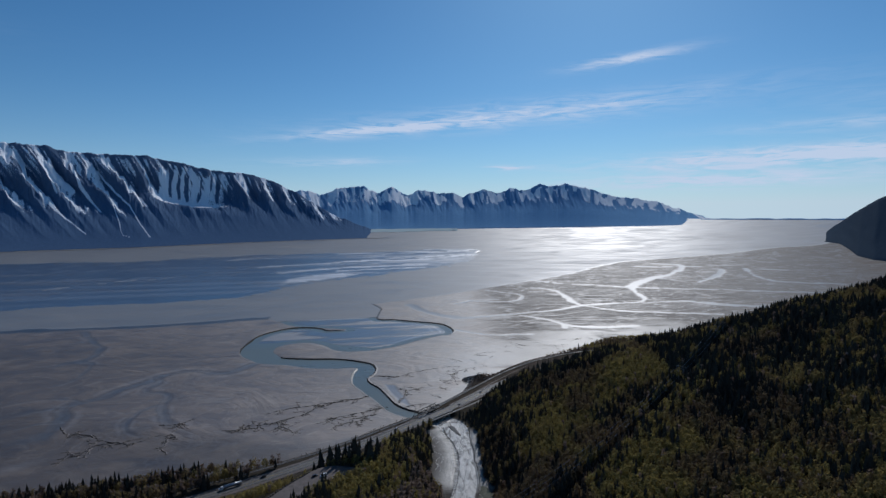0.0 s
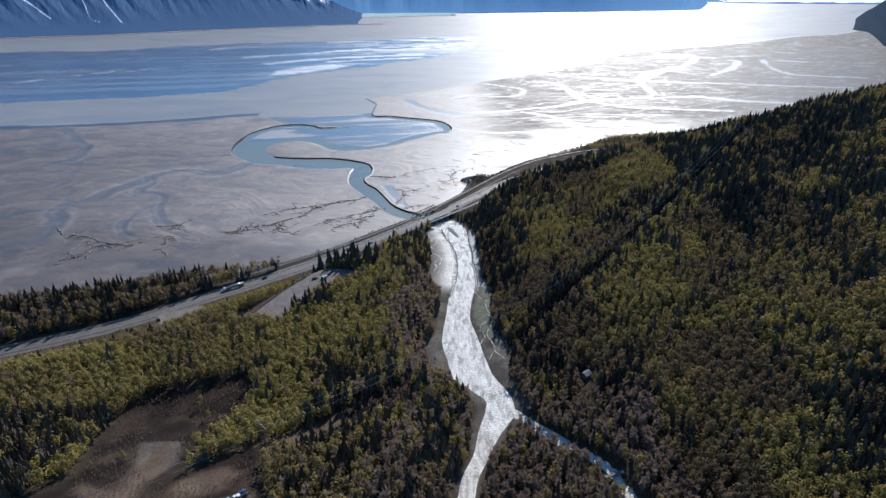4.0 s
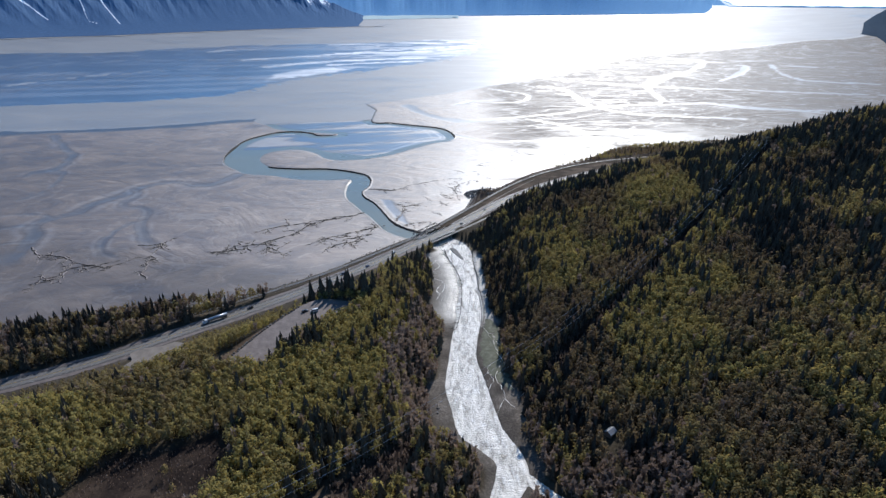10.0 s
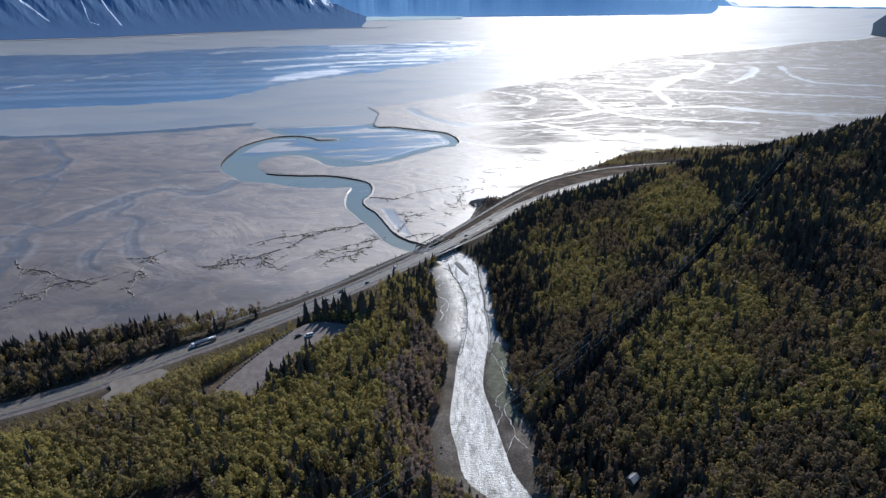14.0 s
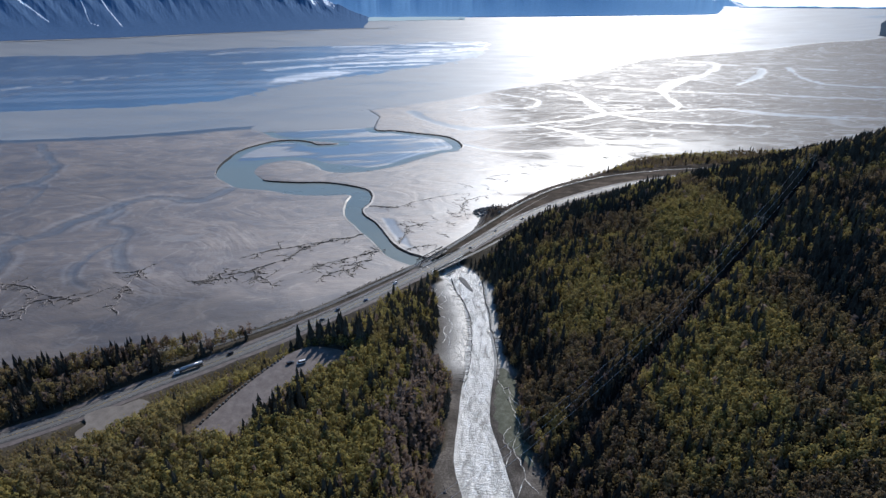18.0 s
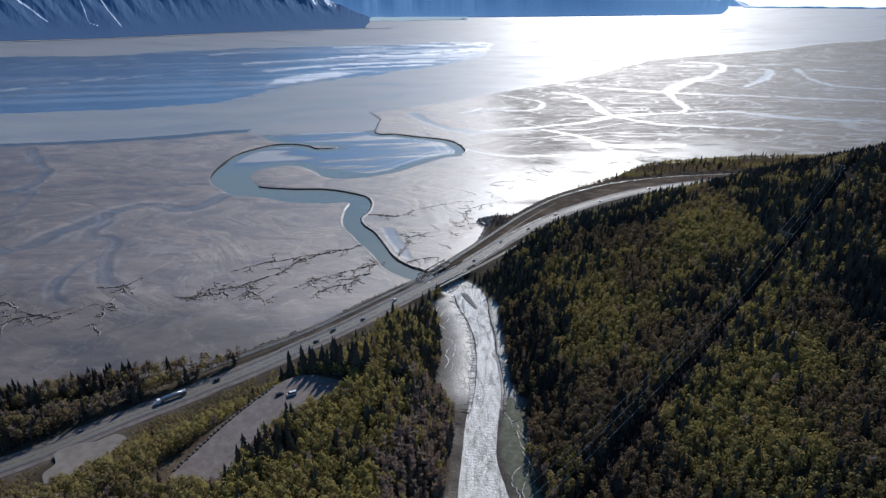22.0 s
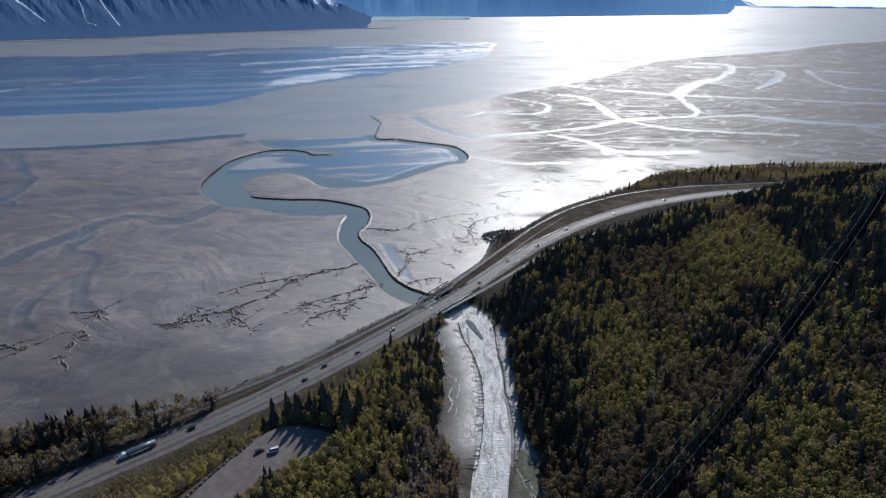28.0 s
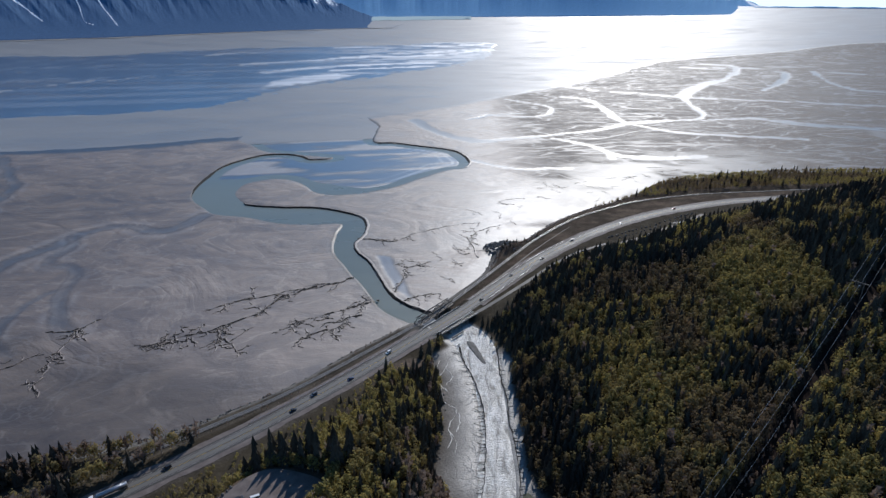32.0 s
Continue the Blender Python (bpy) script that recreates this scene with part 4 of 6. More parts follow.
def rivulets():
    """Thin threads of water that wander over the gravel bar beside the creek."""
    rng = random.Random(31)
    for pts in ([(30, 372), (37, 392), (33, 412), (39, 432), (35, 452), (30, 474), (22, 488)], [(44, 398), (38, 410), (41, 424), (36, 440)], [(47, 420), (40, 428), (43, 446), (36, 462), (31, 470)],
                [(26, 398), (31, 408), (28, 420), (33, 430)], [(42, 378), (36, 388)], [(45, 446), (38, 452), (35, 468)]):
        p = spline(pts, 6)
        p = p + np.array([[rng.uniform(-0.8, 0.8), rng.uniform(-0.8, 0.8)] for _ in p])
        zz = land_height(p[:, 0], p[:, 1])[0]
        ob = ribbon("rivulet", np.column_stack([p, zz]), np.array([rng.uniform(0.05, 0.30) for _ in p]), CREEK, lift=0.14)
        tagged(ob, "thin bright thread of water over the gravel bar", "rivulet", kind="structure")


rivulets()


# ---- far country ----
def far_range(name, label, mat, base, ridge, depth, rough, spurs, seed, n=420, m=44, snowline=0.575, foot=0.42, relief=1.0, smooth=-0.45, massifs=2, crest=0.0):
    """Mountains seen across the water. base: bearing, distance of the foot; ridge: bearing, slope of the line of sight to the crest."""
    base, ridge = np.array(base, float), np.array(ridge, float)
    az = np.linspace(max(base[0, 0], ridge[0, 0]), min(base[-1, 0], ridge[-1, 0]), n)
    rb = near_by(np.interp(az, base[:, 0], base[:, 1]))
    true = np.interp(az, base[:, 0], base[:, 1])
    zb = EYE - EYE * rb / true
    tan = np.interp(az, ridge[:, 0], ridge[:, 1]) / 100
    tan = tan + rough * (fbm(az * 1.6, az * 0, seed, 4) - 0.5)
    u = np.linspace(0, 1.35, m)
    AZ, U = np.meshgrid(az, u)
    RB, ZB, TAN = (np.broadcast_to(v, AZ.shape) for v in (rb, zb, tan))
    RR = RB + depth * U
    zr = EYE + (RB + depth) * TAN
    prof = np.where(U < 1, np.maximum(0.05 * U, 1.0 * U ** 1.15), 1 - (U - 1) * 1.4)
    # spurs and gullies run down the slope, leaning a little
    q = AZ * spurs + 1.5 * U + 0.5 * fbm(AZ * 0.8, U * 3, seed + 5, 3)
    g = fbm(q, U * 1.3 + 7, seed + 9, 4)
    fine = fbm(q * 3.1, U * 5, seed + 13, 4)
    cut = (np.abs(g - 0.5) * 2)
    amp = np.sin(np.clip(U, 0, 1) * math.pi) ** 0.8 * sstep(smooth, smooth + 0.45, U)
    Z = ZB + (zr - ZB) * np.clip(prof - relief * amp * (0.15 * (0.6 - cut) + 0.10 * (fine - 0.5)), 0.0, 1.02) - 8 * (U == 0)
    RR = RR + depth * 0.10 * amp * (g - 0.5)
    X, Y = CENTRE[0] + RR * np.sin(np.radians(AZ)), CENTRE[1] + RR * np.cos(np.radians(AZ))
    top = float(np.max(zr))
    rise = (Z - ZB) / (top - float(np.min(ZB)))
    local = (Z - ZB) / np.maximum(zr - ZB, 30)
    lean = AZ * spurs + 2.6 * U + 0.35 * fbm(AZ * 0.9, U * 4, seed + 6, 3)
    s1 = 0.72 - 1.7 * np.abs(fbm(lean * 0.95, U * 0.8 + 3, seed + 31, 3) - 0.5)
    s2 = fbm(lean * 6.5, U * 2.6, seed + 37, 4)
    high = np.clip(zr / top, 0, 1)
    snow = 0.52 * s1 + 0.48 * s2 - (snowline - 0.25 * local * high) - 0.5 * np.clip(foot - local, 0, 1) * foot / 0.42 + crest * sstep(0.50, 0.80, local) * high * 6 * (fbm(AZ * 2.4 + 2.0 * U, U * 5, seed + 41, 3) - 0.47)
    holder = tagged(new(name), label, "mountain")
    cuts = np.linspace(0, n - 1, massifs + 1).astype(int)
    for a, b in zip(cuts[:-1], cuts[1:]):
        k = slice(a, b + 1)
        V = np.stack([X[:, k], Y[:, k], Z[:, k]], -1)
        ob = mesh_np("massif", V.reshape(-1, 3), grid_faces(m, b + 1 - a), [mat], attrs=dict(rise=rise[:, k], snow=snow[:, k]))
        ob.parent = holder


def snowy_mountain():
    """The near range: leaning spurs and snow gullies above a smooth wooded foot, and a high bowl under the crest."""
    base = np.array([(-70, 4300), (-50, 4350), (-36.7, 4373), (-33, 4353), (-29, 4352), (-20.1, 4638), (-10.1, 4981), (-5.9, 5113), (-5.0, 5550), (-4.1, 6300), (-3.0, 7300)])
    ridge = np.array([(-70, 9.0), (-50, 10.8), (-38.3, 10.2), (-35.4, 9.92), (-33.8, 9.08), (-28.2, 9.19), (-22.6, 7.16), (-19.1, 6.54), (-17.0, 5.45), (-14.9, 3.55), (-11.6, -0.18), (-8.3, -2.6), (-5.9, -3.75), (-4.0, -3.6), (-3.0, -3.4)])
    az = np.concatenate([np.linspace(-70, -41.2, 70), np.linspace(-41, -3, 1000)])
    m = 100
    true = np.interp(az, base[:, 0], base[:, 1])
    rb = near_by(true)
    zb = EYE - EYE * rb / true
    tan = np.interp(az, ridge[:, 0], ridge[:, 1]) / 100
    u = np.concatenate([np.linspace(0, 1, 92), np.linspace(1.01, 1.10, m - 92)])
    AZ, U = np.meshgrid(az, u)
    RB, ZB, TAN = (np.broadcast_to(v, AZ.shape) for v in (rb, zb, tan))
    depth = 1000 - 570 * sstep(-18, -7, AZ)
    zr = EYE + (RB + depth) * TAN
    bowl = np.exp(-((AZ + 24.6) / 3.4) ** 2)
    lean = 5.6 - 2.0 * sstep(-28, -18, AZ)
    sp = AZ - lean * (1 - U)
    p = sp / 2.3 + 1.1 * (fbm(sp * 0.6, U * 2.2 + 3, 41, 3) - 0.5) + 0.35 * (fbm(AZ * 3, U * 7, 43, 3) - 0.5)
    f = p - np.floor(p)
    crest = np.abs(f - 0.5) * 2
    fine = fbm(sp * 4.2, U * 3.5, 45, 5)
    flute = fbm(AZ * 2.9 - 3.2 * U + 1.2 * fbm(AZ, U * 5, 44, 3), U * 2.4, 46, 5)
    open_ = (0.10 * sstep(0.06, 0.36, U) + 0.70 * sstep(0.30, 0.80, U)) * sstep(1.0, 0.86, U)
    spur = open_ * (1 - 0.75 * bowl * sstep(0.45, 0.6, U)) * (1 - 0.55 * sstep(-27, -20, AZ) * sstep(0.75, 0.4, U)) * (1 - sstep(-14, -9, AZ))
    prof = np.where(U < 1, 0.82 * U ** 1.12 + 0.18 * U ** 3, 1 - (U - 1) * 1.4)
    prof = prof - bowl * 0.10 * np.exp(-((U - 0.66) / 0.12) ** 2) + bowl * 0.035 * np.exp(-((U - 0.50 + 0.02 * (AZ + 24.6)) / 0.06) ** 2)
    rel = spur * (0.060 * (crest - 0.55) + 0.050 * (fine - 0.5)) + 0.09 * bowl * sstep(0.6, 0.8, U) * sstep(1.0, 0.92, U) * (flute - 0.5) + 0.020 * (fbm(AZ * 7, U * 22, 47, 3) - 0.5) * sstep(0.35, 0.6, U) * sstep(1.0, 0.95, U)
    Z = ZB + (zr - ZB) * np.clip(prof + rel, 0.0, 1.03) - 8 * (U == 0) + 24 * np.clip(U, 0, 1) ** 4 * (fbm(AZ * 1.6, AZ * 0, 3, 5) - 0.5)
    RR = RB + depth * (U + 0.16 * bowl * np.exp(-((U - 0.72) / 0.16) ** 2) - 0.10 * spur * (crest - 0.5))
    X, Y = CENTRE[0] + RR * np.sin(np.radians(AZ)), CENTRE[1] + RR * np.cos(np.radians(AZ))
    rise = (Z - ZB) / (float(np.max(zr)) - float(np.min(ZB)))
    # snow: beside the spurs, in the flutes of the bowl and on its floor, down three long tracks, and thinly on the crest
    low = 0.36 + 0.34 * sstep(-30, -24, AZ) + 0.16 * (fbm(AZ * 0.9, AZ * 0, 48, 2) - 0.5)
    beside = np.exp(-((f - 0.27) / 0.11) ** 2) * (0.35 + 0.9 * fine)
    snow = -0.27 + 0.08 * sstep(-33, -38, AZ) + 0.60 * beside * sstep(low - 0.06, low + 0.20, U) * (1 - 0.8 * bowl) * sstep(-9.5, -11.5, AZ)
    snow = snow + 0.32 * sstep(0.60, 0.90, U) * sstep(0.44, 0.62, fbm(sp * 5.5, U * 3.0, 49, 4)) * (1 - 0.5 * sstep(0.955, 0.99, U)) * sstep(-9.5, -12, AZ)
    snow = snow + bowl * (0.62 * np.exp(-((U - 0.63 + 0.012 * (AZ + 24.6)) / 0.055) ** 2) + 0.56 * sstep(0.58, 0.72, U) * sstep(1.0, 0.84, U) * sstep(0.38, 0.66, flute))
    for line, w in (([(-32.0, 0.86), (-30.8, 0.66), (-29.66, 0.50), (-29.0, 0.30), (-28.25, 0.13)], 0.20), ([(-31.0, 0.52), (-30.7, 0.34), (-30.5, 0.17), (-29.9, 0.14)], 0.15), ([(-37.3, 0.74), (-35.5, 0.46), (-34.3, 0.32), (-33.3, 0.19)], 0.30),
                    ([(-34.2, 0.98), (-33.4, 0.70), (-32.0, 0.44)], 0.26), ([(-29.9, 0.74), (-28.8, 0.60), (-28.3, 0.50)], 0.24), ([(-36.2, 0.90), (-35.5, 0.72), (-35.1, 0.60)], 0.20)):
        dl = dist_line(AZ + 0.16 * (fine - 0.5), U * 9, [(q, v * 9) for q, v in line])[0]
        snow = np.maximum(snow, 0.22 - 0.50 * (dl / (w * (0.16 + 0.75 * U))) ** 2 * (0.4 + 1.2 * flute))
    snow = np.maximum(snow, -0.6)
    root = new("snowy_mountain")
    for a0, a1 in ((-70.1, -31), (-31, -20.5), (-20.5, -2.9)):
        c = np.where((az >= a0 - 0.05) & (az <= a1))[0]
        q = np.s_[:, c[0]:c[-1] + 1]
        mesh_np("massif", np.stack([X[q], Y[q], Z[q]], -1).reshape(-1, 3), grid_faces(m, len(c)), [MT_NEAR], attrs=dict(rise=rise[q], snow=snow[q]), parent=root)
    tagged(root, "dark steep mountain with snow gullies across the inlet", "mountain")


snowy_mountain()
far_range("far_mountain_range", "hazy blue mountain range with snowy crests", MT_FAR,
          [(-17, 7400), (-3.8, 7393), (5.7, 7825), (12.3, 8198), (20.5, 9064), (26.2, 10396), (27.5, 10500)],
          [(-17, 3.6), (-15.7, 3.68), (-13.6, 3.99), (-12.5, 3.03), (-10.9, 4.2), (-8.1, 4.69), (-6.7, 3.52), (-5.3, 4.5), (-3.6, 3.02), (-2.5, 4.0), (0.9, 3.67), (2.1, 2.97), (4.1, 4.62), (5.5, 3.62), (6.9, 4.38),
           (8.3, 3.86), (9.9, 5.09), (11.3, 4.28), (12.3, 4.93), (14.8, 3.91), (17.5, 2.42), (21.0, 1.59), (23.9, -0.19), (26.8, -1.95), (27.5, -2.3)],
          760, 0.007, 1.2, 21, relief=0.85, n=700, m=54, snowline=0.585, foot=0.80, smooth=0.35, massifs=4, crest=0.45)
far_range("wooded_headland", "dark wooded headland at the water's edge", MT_HEAD,
          [(33.9, 5250), (34.5, 5100), (36.2, 4650), (37.6, 3500), (38.8, 3250), (44, 2900), (70, 2600)],
          [(33.9, -5.3), (34.3, -4.7), (34.9, -3.6), (35.5, -2.5), (36.2, -1.5), (37.5, 0.3), (38.7, 1.7), (41, 4.0), (46, 8), (70, 10)],
          420, 0.003, 0.7, 33, n=240, m=30, snowline=2.0, relief=0.55, smooth=0.0)


def far_lowland():
    """The marshy flat at the foot of the far range, and the thin line of the shore beyond the open water."""
    az = np.radians(np.linspace(-9.6, 1.5, 90))
    deg = np.degrees(az)
    rows = []
    for r, z in ((6500 + 420 * (deg + 9.6) / 11 + 260 * (fbm(deg * 2, deg * 0, 51, 3) - 0.5), 0.6), (7000 + 0 * deg, 5.0), (7700 + 0 * deg, 9.0)):
        rows.append(np.stack(drawn_in(CENTRE[0] + r * np.sin(az), CENTRE[1] + r * np.cos(az), np.full(az.shape, z)), -1))
    ob = mesh_np("far_marsh", np.stack(rows, 1).reshape(-1, 3), grid_faces(len(az), 3), [MARSH])
    tagged(ob, "pale green marsh under the far mountains", "marsh", kind="structure")
    az = np.radians(np.linspace(25, 47, 80))
    deg = np.degrees(az)
    r = np.full(az.shape, float(near_by(16000)))
    foot = EYE - EYE * r / 16000
    top = foot + 5 + 9 * fbm(deg * 0.8, deg * 0, 52, 3) * sstep(25, 28, deg)
    pts = [np.stack([CENTRE[0] + (r + k) * np.sin(az), CENTRE[1] + (r + k) * np.cos(az), z], -1) for k, z in ((0, foot - 2), (14, top), (30, foot - 2))]
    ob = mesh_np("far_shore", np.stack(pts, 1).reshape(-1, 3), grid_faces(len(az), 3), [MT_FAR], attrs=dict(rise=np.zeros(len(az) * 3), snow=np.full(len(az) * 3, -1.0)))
    tagged(ob, "thin blue line of low far shore", "far shore", kind="structure")


far_lowland()


def far_beach():
    """The pale strand at the foot of the mountain across the water."""
    az = np.radians(np.linspace(-48, -5.6, 240))
    base = np.interp(np.degrees(az), (-50, -36.7, -33, -29, -20.1, -10.1, -5.9), (4350, 4373, 4353, 4352, 4638, 4981, 5113))
    w = 35 + 150 * np.clip(fbm(np.degrees(az) * 1.3, az * 0, 5, 3) - 0.35, 0, 1)
    rows = []
    for k in (1.0, 0.0):
        r = base + 25 - w * k
        rows.append(np.stack(drawn_in(CENTRE[0] + r * np.sin(az), CENTRE[1] + r * np.cos(az), np.full(az.shape, 1.2)), -1))
    ob = mesh_np("far_beach", np.stack(rows, 1).reshape(-1, 3), grid_faces(len(az), 2), [CONC])
    tagged(ob, "thin pale strand at the mountain's foot", "beach", kind="structure")


far_beach()

# ---- roads, railway ----
tagged(ribbon("road", ROAD, 5.7, ASPHALT), "grey two-lane asphalt highway along the shore", "road", kind="structure")
_sh = spline([tuple(p) for p in ROAD], 4)
for side in (-1, 1):
    _w = 1.5 + 1.1 * (fbm(np.arange(len(_sh)) * 0.16, np.zeros(len(_sh)), 55 + side, 3) - 0.3)
    for cut in (_sh[:, 0] < -26, _sh[:, 0] > 12):
        tagged(ribbon("shoulder", _sh[cut], _w[cut], GRAVEL, lift=-0.03 if side < 0 else -0.04, offset=side * (5.6 + _w[cut])), "dusty gravel shoulder of the shore highway", "road shoulder", kind="structure")
tagged(ribbon("trail", TRAIL, 1.7, ASPHALT, lift=0.05), "narrow paved path beside the highway", "path", kind="structure")
# sun glare on the wheel tracks, painted as a paler asphalt
GLARE_ASPHALT = plain("glare_asphalt", ((0.3, (0.105, 0.098, 0.090)), (0.7, (0.150, 0.141, 0.131))), 0.12, 0.60, rough2=0.7, bump_s=0.1, bump_d=0.02, stretch=(0.3, 0.3, 1))
DIRT_MAT = plain("pale_dirt", ((0.3, (0.11, 0.090, 0.072)), (0.7, (0.21, 0.18, 0.15))), 0.25, 0.75, bump_s=0.4, bump_d=0.1)
for off in (-1.95, 1.95):
    tagged(ribbon("glare_lane", ROAD, 1.45, GLARE_ASPHALT, lift=0.012, offset=off), "paler lane of the asphalt highway, sun glare put into its colour", "road", kind="structure")
_tr = spline([(14, 703, 5.1), (34, 732, 5.1), (55, 764, 5.2), (72.5, 791, 5.3), (100, 830, 5.6), (124, 862, 5.6)], 6)
_tr[:, 2] = land_height(_tr[:, 0], _tr[:, 1])[0]
tagged(ribbon("dirt_track", _tr, np.linspace(1.2, 0.3, len(_tr)), DIRT_MAT, lift=0.25), "narrow tan dirt track beside the railway", "track", kind="structure")
_tr = np.column_stack([SIDE_LOT, land_height(SIDE_LOT[:, 0], SIDE_LOT[:, 1])[0]])
tagged(ribbon("side_lot", _tr, 2.6, DIRT_MAT, lift=0.5), "pale gravel parking strip below the spruces", "car park", kind="structure")
tagged(ribbon("railway_bed", RAIL, 1.8, BALLAST, lift=-0.1), "dark gravel railway bed along the shore", "railway", kind="structure")


# ---- trees ----
def trunk_tris(h, r, sides=4):
    a = np.arange(sides) * 2 * math.pi / sides
    base = np.stack([r * np.cos(a), r * np.sin(a), np.full(sides, -0.6)], 1)
    V = np.vstack([base, [[0.0, 0.0, h]]])
    F = np.array([(k, (k + 1) % sides, sides) for k in range(sides)])
    return V, F


NORMALS = {}


def birch_template(seed, n=66, tall=1.0):
    """A slim trunk under a shaggy crown of leaf sprays that lie about the crown's surface."""
    rng = np.random.default_rng(seed)
    h, w = 8.6 * tall, 2.0
    k = np.arange(n) + 0.5
    up = 1 - 2 * k / n
    ang = k * 2.39996 + seed
    d = np.stack([np.cos(ang) * np.sqrt(1 - up * up), np.sin(ang) * np.sqrt(1 - up * up), up], 1)
    d += rng.normal(size=d.shape) * 0.16
    lop = 1 + 0.22 * np.sin(3 * ang + seed) + 0.12 * np.sin(5 * up * 2 + seed)
    rad = (rng.uniform(0.72, 1.08, n) * lop)[:, None]
    c = d * rad * np.array([w, w, h * 0.36])
    c[:, :2] *= (1.12 - 0.45 * np.clip(d[:, 2], -0.4, 1))[:, None]
    nrm = d + rng.normal(size=d.shape) * 0.22
    nrm /= np.linalg.norm(nrm, axis=1)[:, None]
    t1 = np.cross(nrm, rng.normal(size=d.shape))
    t1 /= np.linalg.norm(t1, axis=1)[:, None]
    t2 = np.cross(nrm, t1)
    c[:, 2] += h * 0.62
    tri = []
    for a in (0.0, 2.1, 4.2):
        s_ = rng.uniform(0.6, 1.15, (n, 1)) * 0.76
        aa = a + rng.uniform(-0.4, 0.4, (n, 1))
        tri.append(c + (t1 * np.cos(aa) + t2 * np.sin(aa)) * s_)
    L = np.stack(tri, 1).reshape(-1, 3)
    tv, tf = trunk_tris(h * 0.8, 0.13)
    V = np.vstack([tv, L])
    F = np.vstack([tf, np.arange(len(L)).reshape(-1, 3) + len(tv)])
    N = (L - np.array([0, 0, h * 0.5])) / np.array([w, w, h * 0.40])
    N += rng.normal(size=N.shape) * 0.09
    N /= np.linalg.norm(N, axis=1)[:, None]
    NORMALS[id(V)] = np.vstack([tv * [1, 1, 0] + [0, 0, 0.01], N])
    return V, F, len(tf)


def spruce_template(seed, tiers=9):
    """A trunk with drooping skirts of boughs, ragged at the rim."""
    rng = np.random.default_rng(seed)
    h, w = 13.0, 3.0
    Vs, Fs, n0 = [], [], 0
    tv, tf = trunk_tris(h * 0.9, 0.2)
    Vs.append(tv); Fs.append(tf); n0 = len(tv)
    for k in range(tiers):
        f = k / tiers
        zt, zb = h * (0.22 + 0.78 * (f + 1.45 / tiers)), h * (0.08 + 0.80 * f)
        zt = min(zt, h)
        rad = w * (1 - f) ** 0.8 + 0.15
        s = 10
        a = np.arange(s) * 2 * math.pi / s + rng.uniform(0, 3) + rng.uniform(-0.15, 0.15, s)
        rr = rad * rng.uniform(0.55, 1.25, s)
        rr[::2] *= 0.50
        ring = np.stack([rr * np.cos(a), rr * np.sin(a), zb - 0.28 * rr + rng.uniform(-0.35, 0.35, s)], 1)
        Vs += [ring, np.array([[rng.uniform(-0.1, 0.1), rng.uniform(-0.1, 0.1), zt]])]
        Fs.append(np.array([(n0 + j, n0 + (j + 1) % s, n0 + s) for j in range(s)]))
        n0 += s + 1
    return np.vstack(Vs), np.vstack(Fs), len(tf)


def bare_template(seed, n=46):
    rng = np.random.default_rng(seed)
    h = 9.0
    tv, tf = trunk_tris(h * 0.9, 0.14)
    z0 = rng.uniform(0.2, 0.85, n) * h
    a = rng.uniform(0, 6.28, n)
    ln = rng.uniform(1.2, 2.8, n) * (1.15 - 0.6 * z0 / h)
    d = np.stack([np.cos(a) * ln * 0.75, np.sin(a) * ln * 0.75, ln * rng.uniform(0.5, 1.1, n)], 1)
    p = np.stack([np.zeros(n), np.zeros(n), z0], 1)
    sd = rng.normal(size=(n, 3)) * 0.21
    L = np.stack([p, p + d + sd * 2.2, p + d * 0.75 - sd * 2.2], 1).reshape(-1, 3)
    V = np.vstack([tv, L])
    F = np.vstack([tf, np.arange(len(L)).reshape(-1, 3) + len(tv)])
    return V, F, len(tf)


TEMPLATES = {
    "birch": [birch_template(k) for k in range(8)],
    "spruce": [spruce_template(k + 20) for k in range(5)],
    "bare": [bare_template(k + 40) for k in range(5)],
}
FOLIAGE = {"birch": LEAF, "spruce": NEEDLE, "bare": TWIG}


def patches(x, y):
    """Where the wood is greener (1) or greyer (0): broad stands with fairly clear edges, and single trees apart."""
    x, y = np.asarray(x, float), np.asarray(y, float)
    stand = sstep(0.36, 0.56, fbm(x / 46, y / 46, 81, 4))
    stand = np.maximum(stand, sstep(46, 22, np.hypot(x - 205, (y - 625) * 0.8)))
    # the terrace by the creek is in full young leaf; the wood above the power line too, but for its lower edge
    stand = np.where(x < -20, 0.60 + 0.40 * stand, stand * (0.70 + 0.30 * sstep(40, 120, x)))
    stand = np.where((x < -150) & (y > 330 - 0.45 * (x + 150)), stand * (0.60 - 0.35 * sstep(-185, -225, x)), stand)     # the strip along the shore is thinner in leaf
    return np.clip(stand * (1 - 0.30 * sstep(190, 300, x) * (y < 700)), 0, 1)


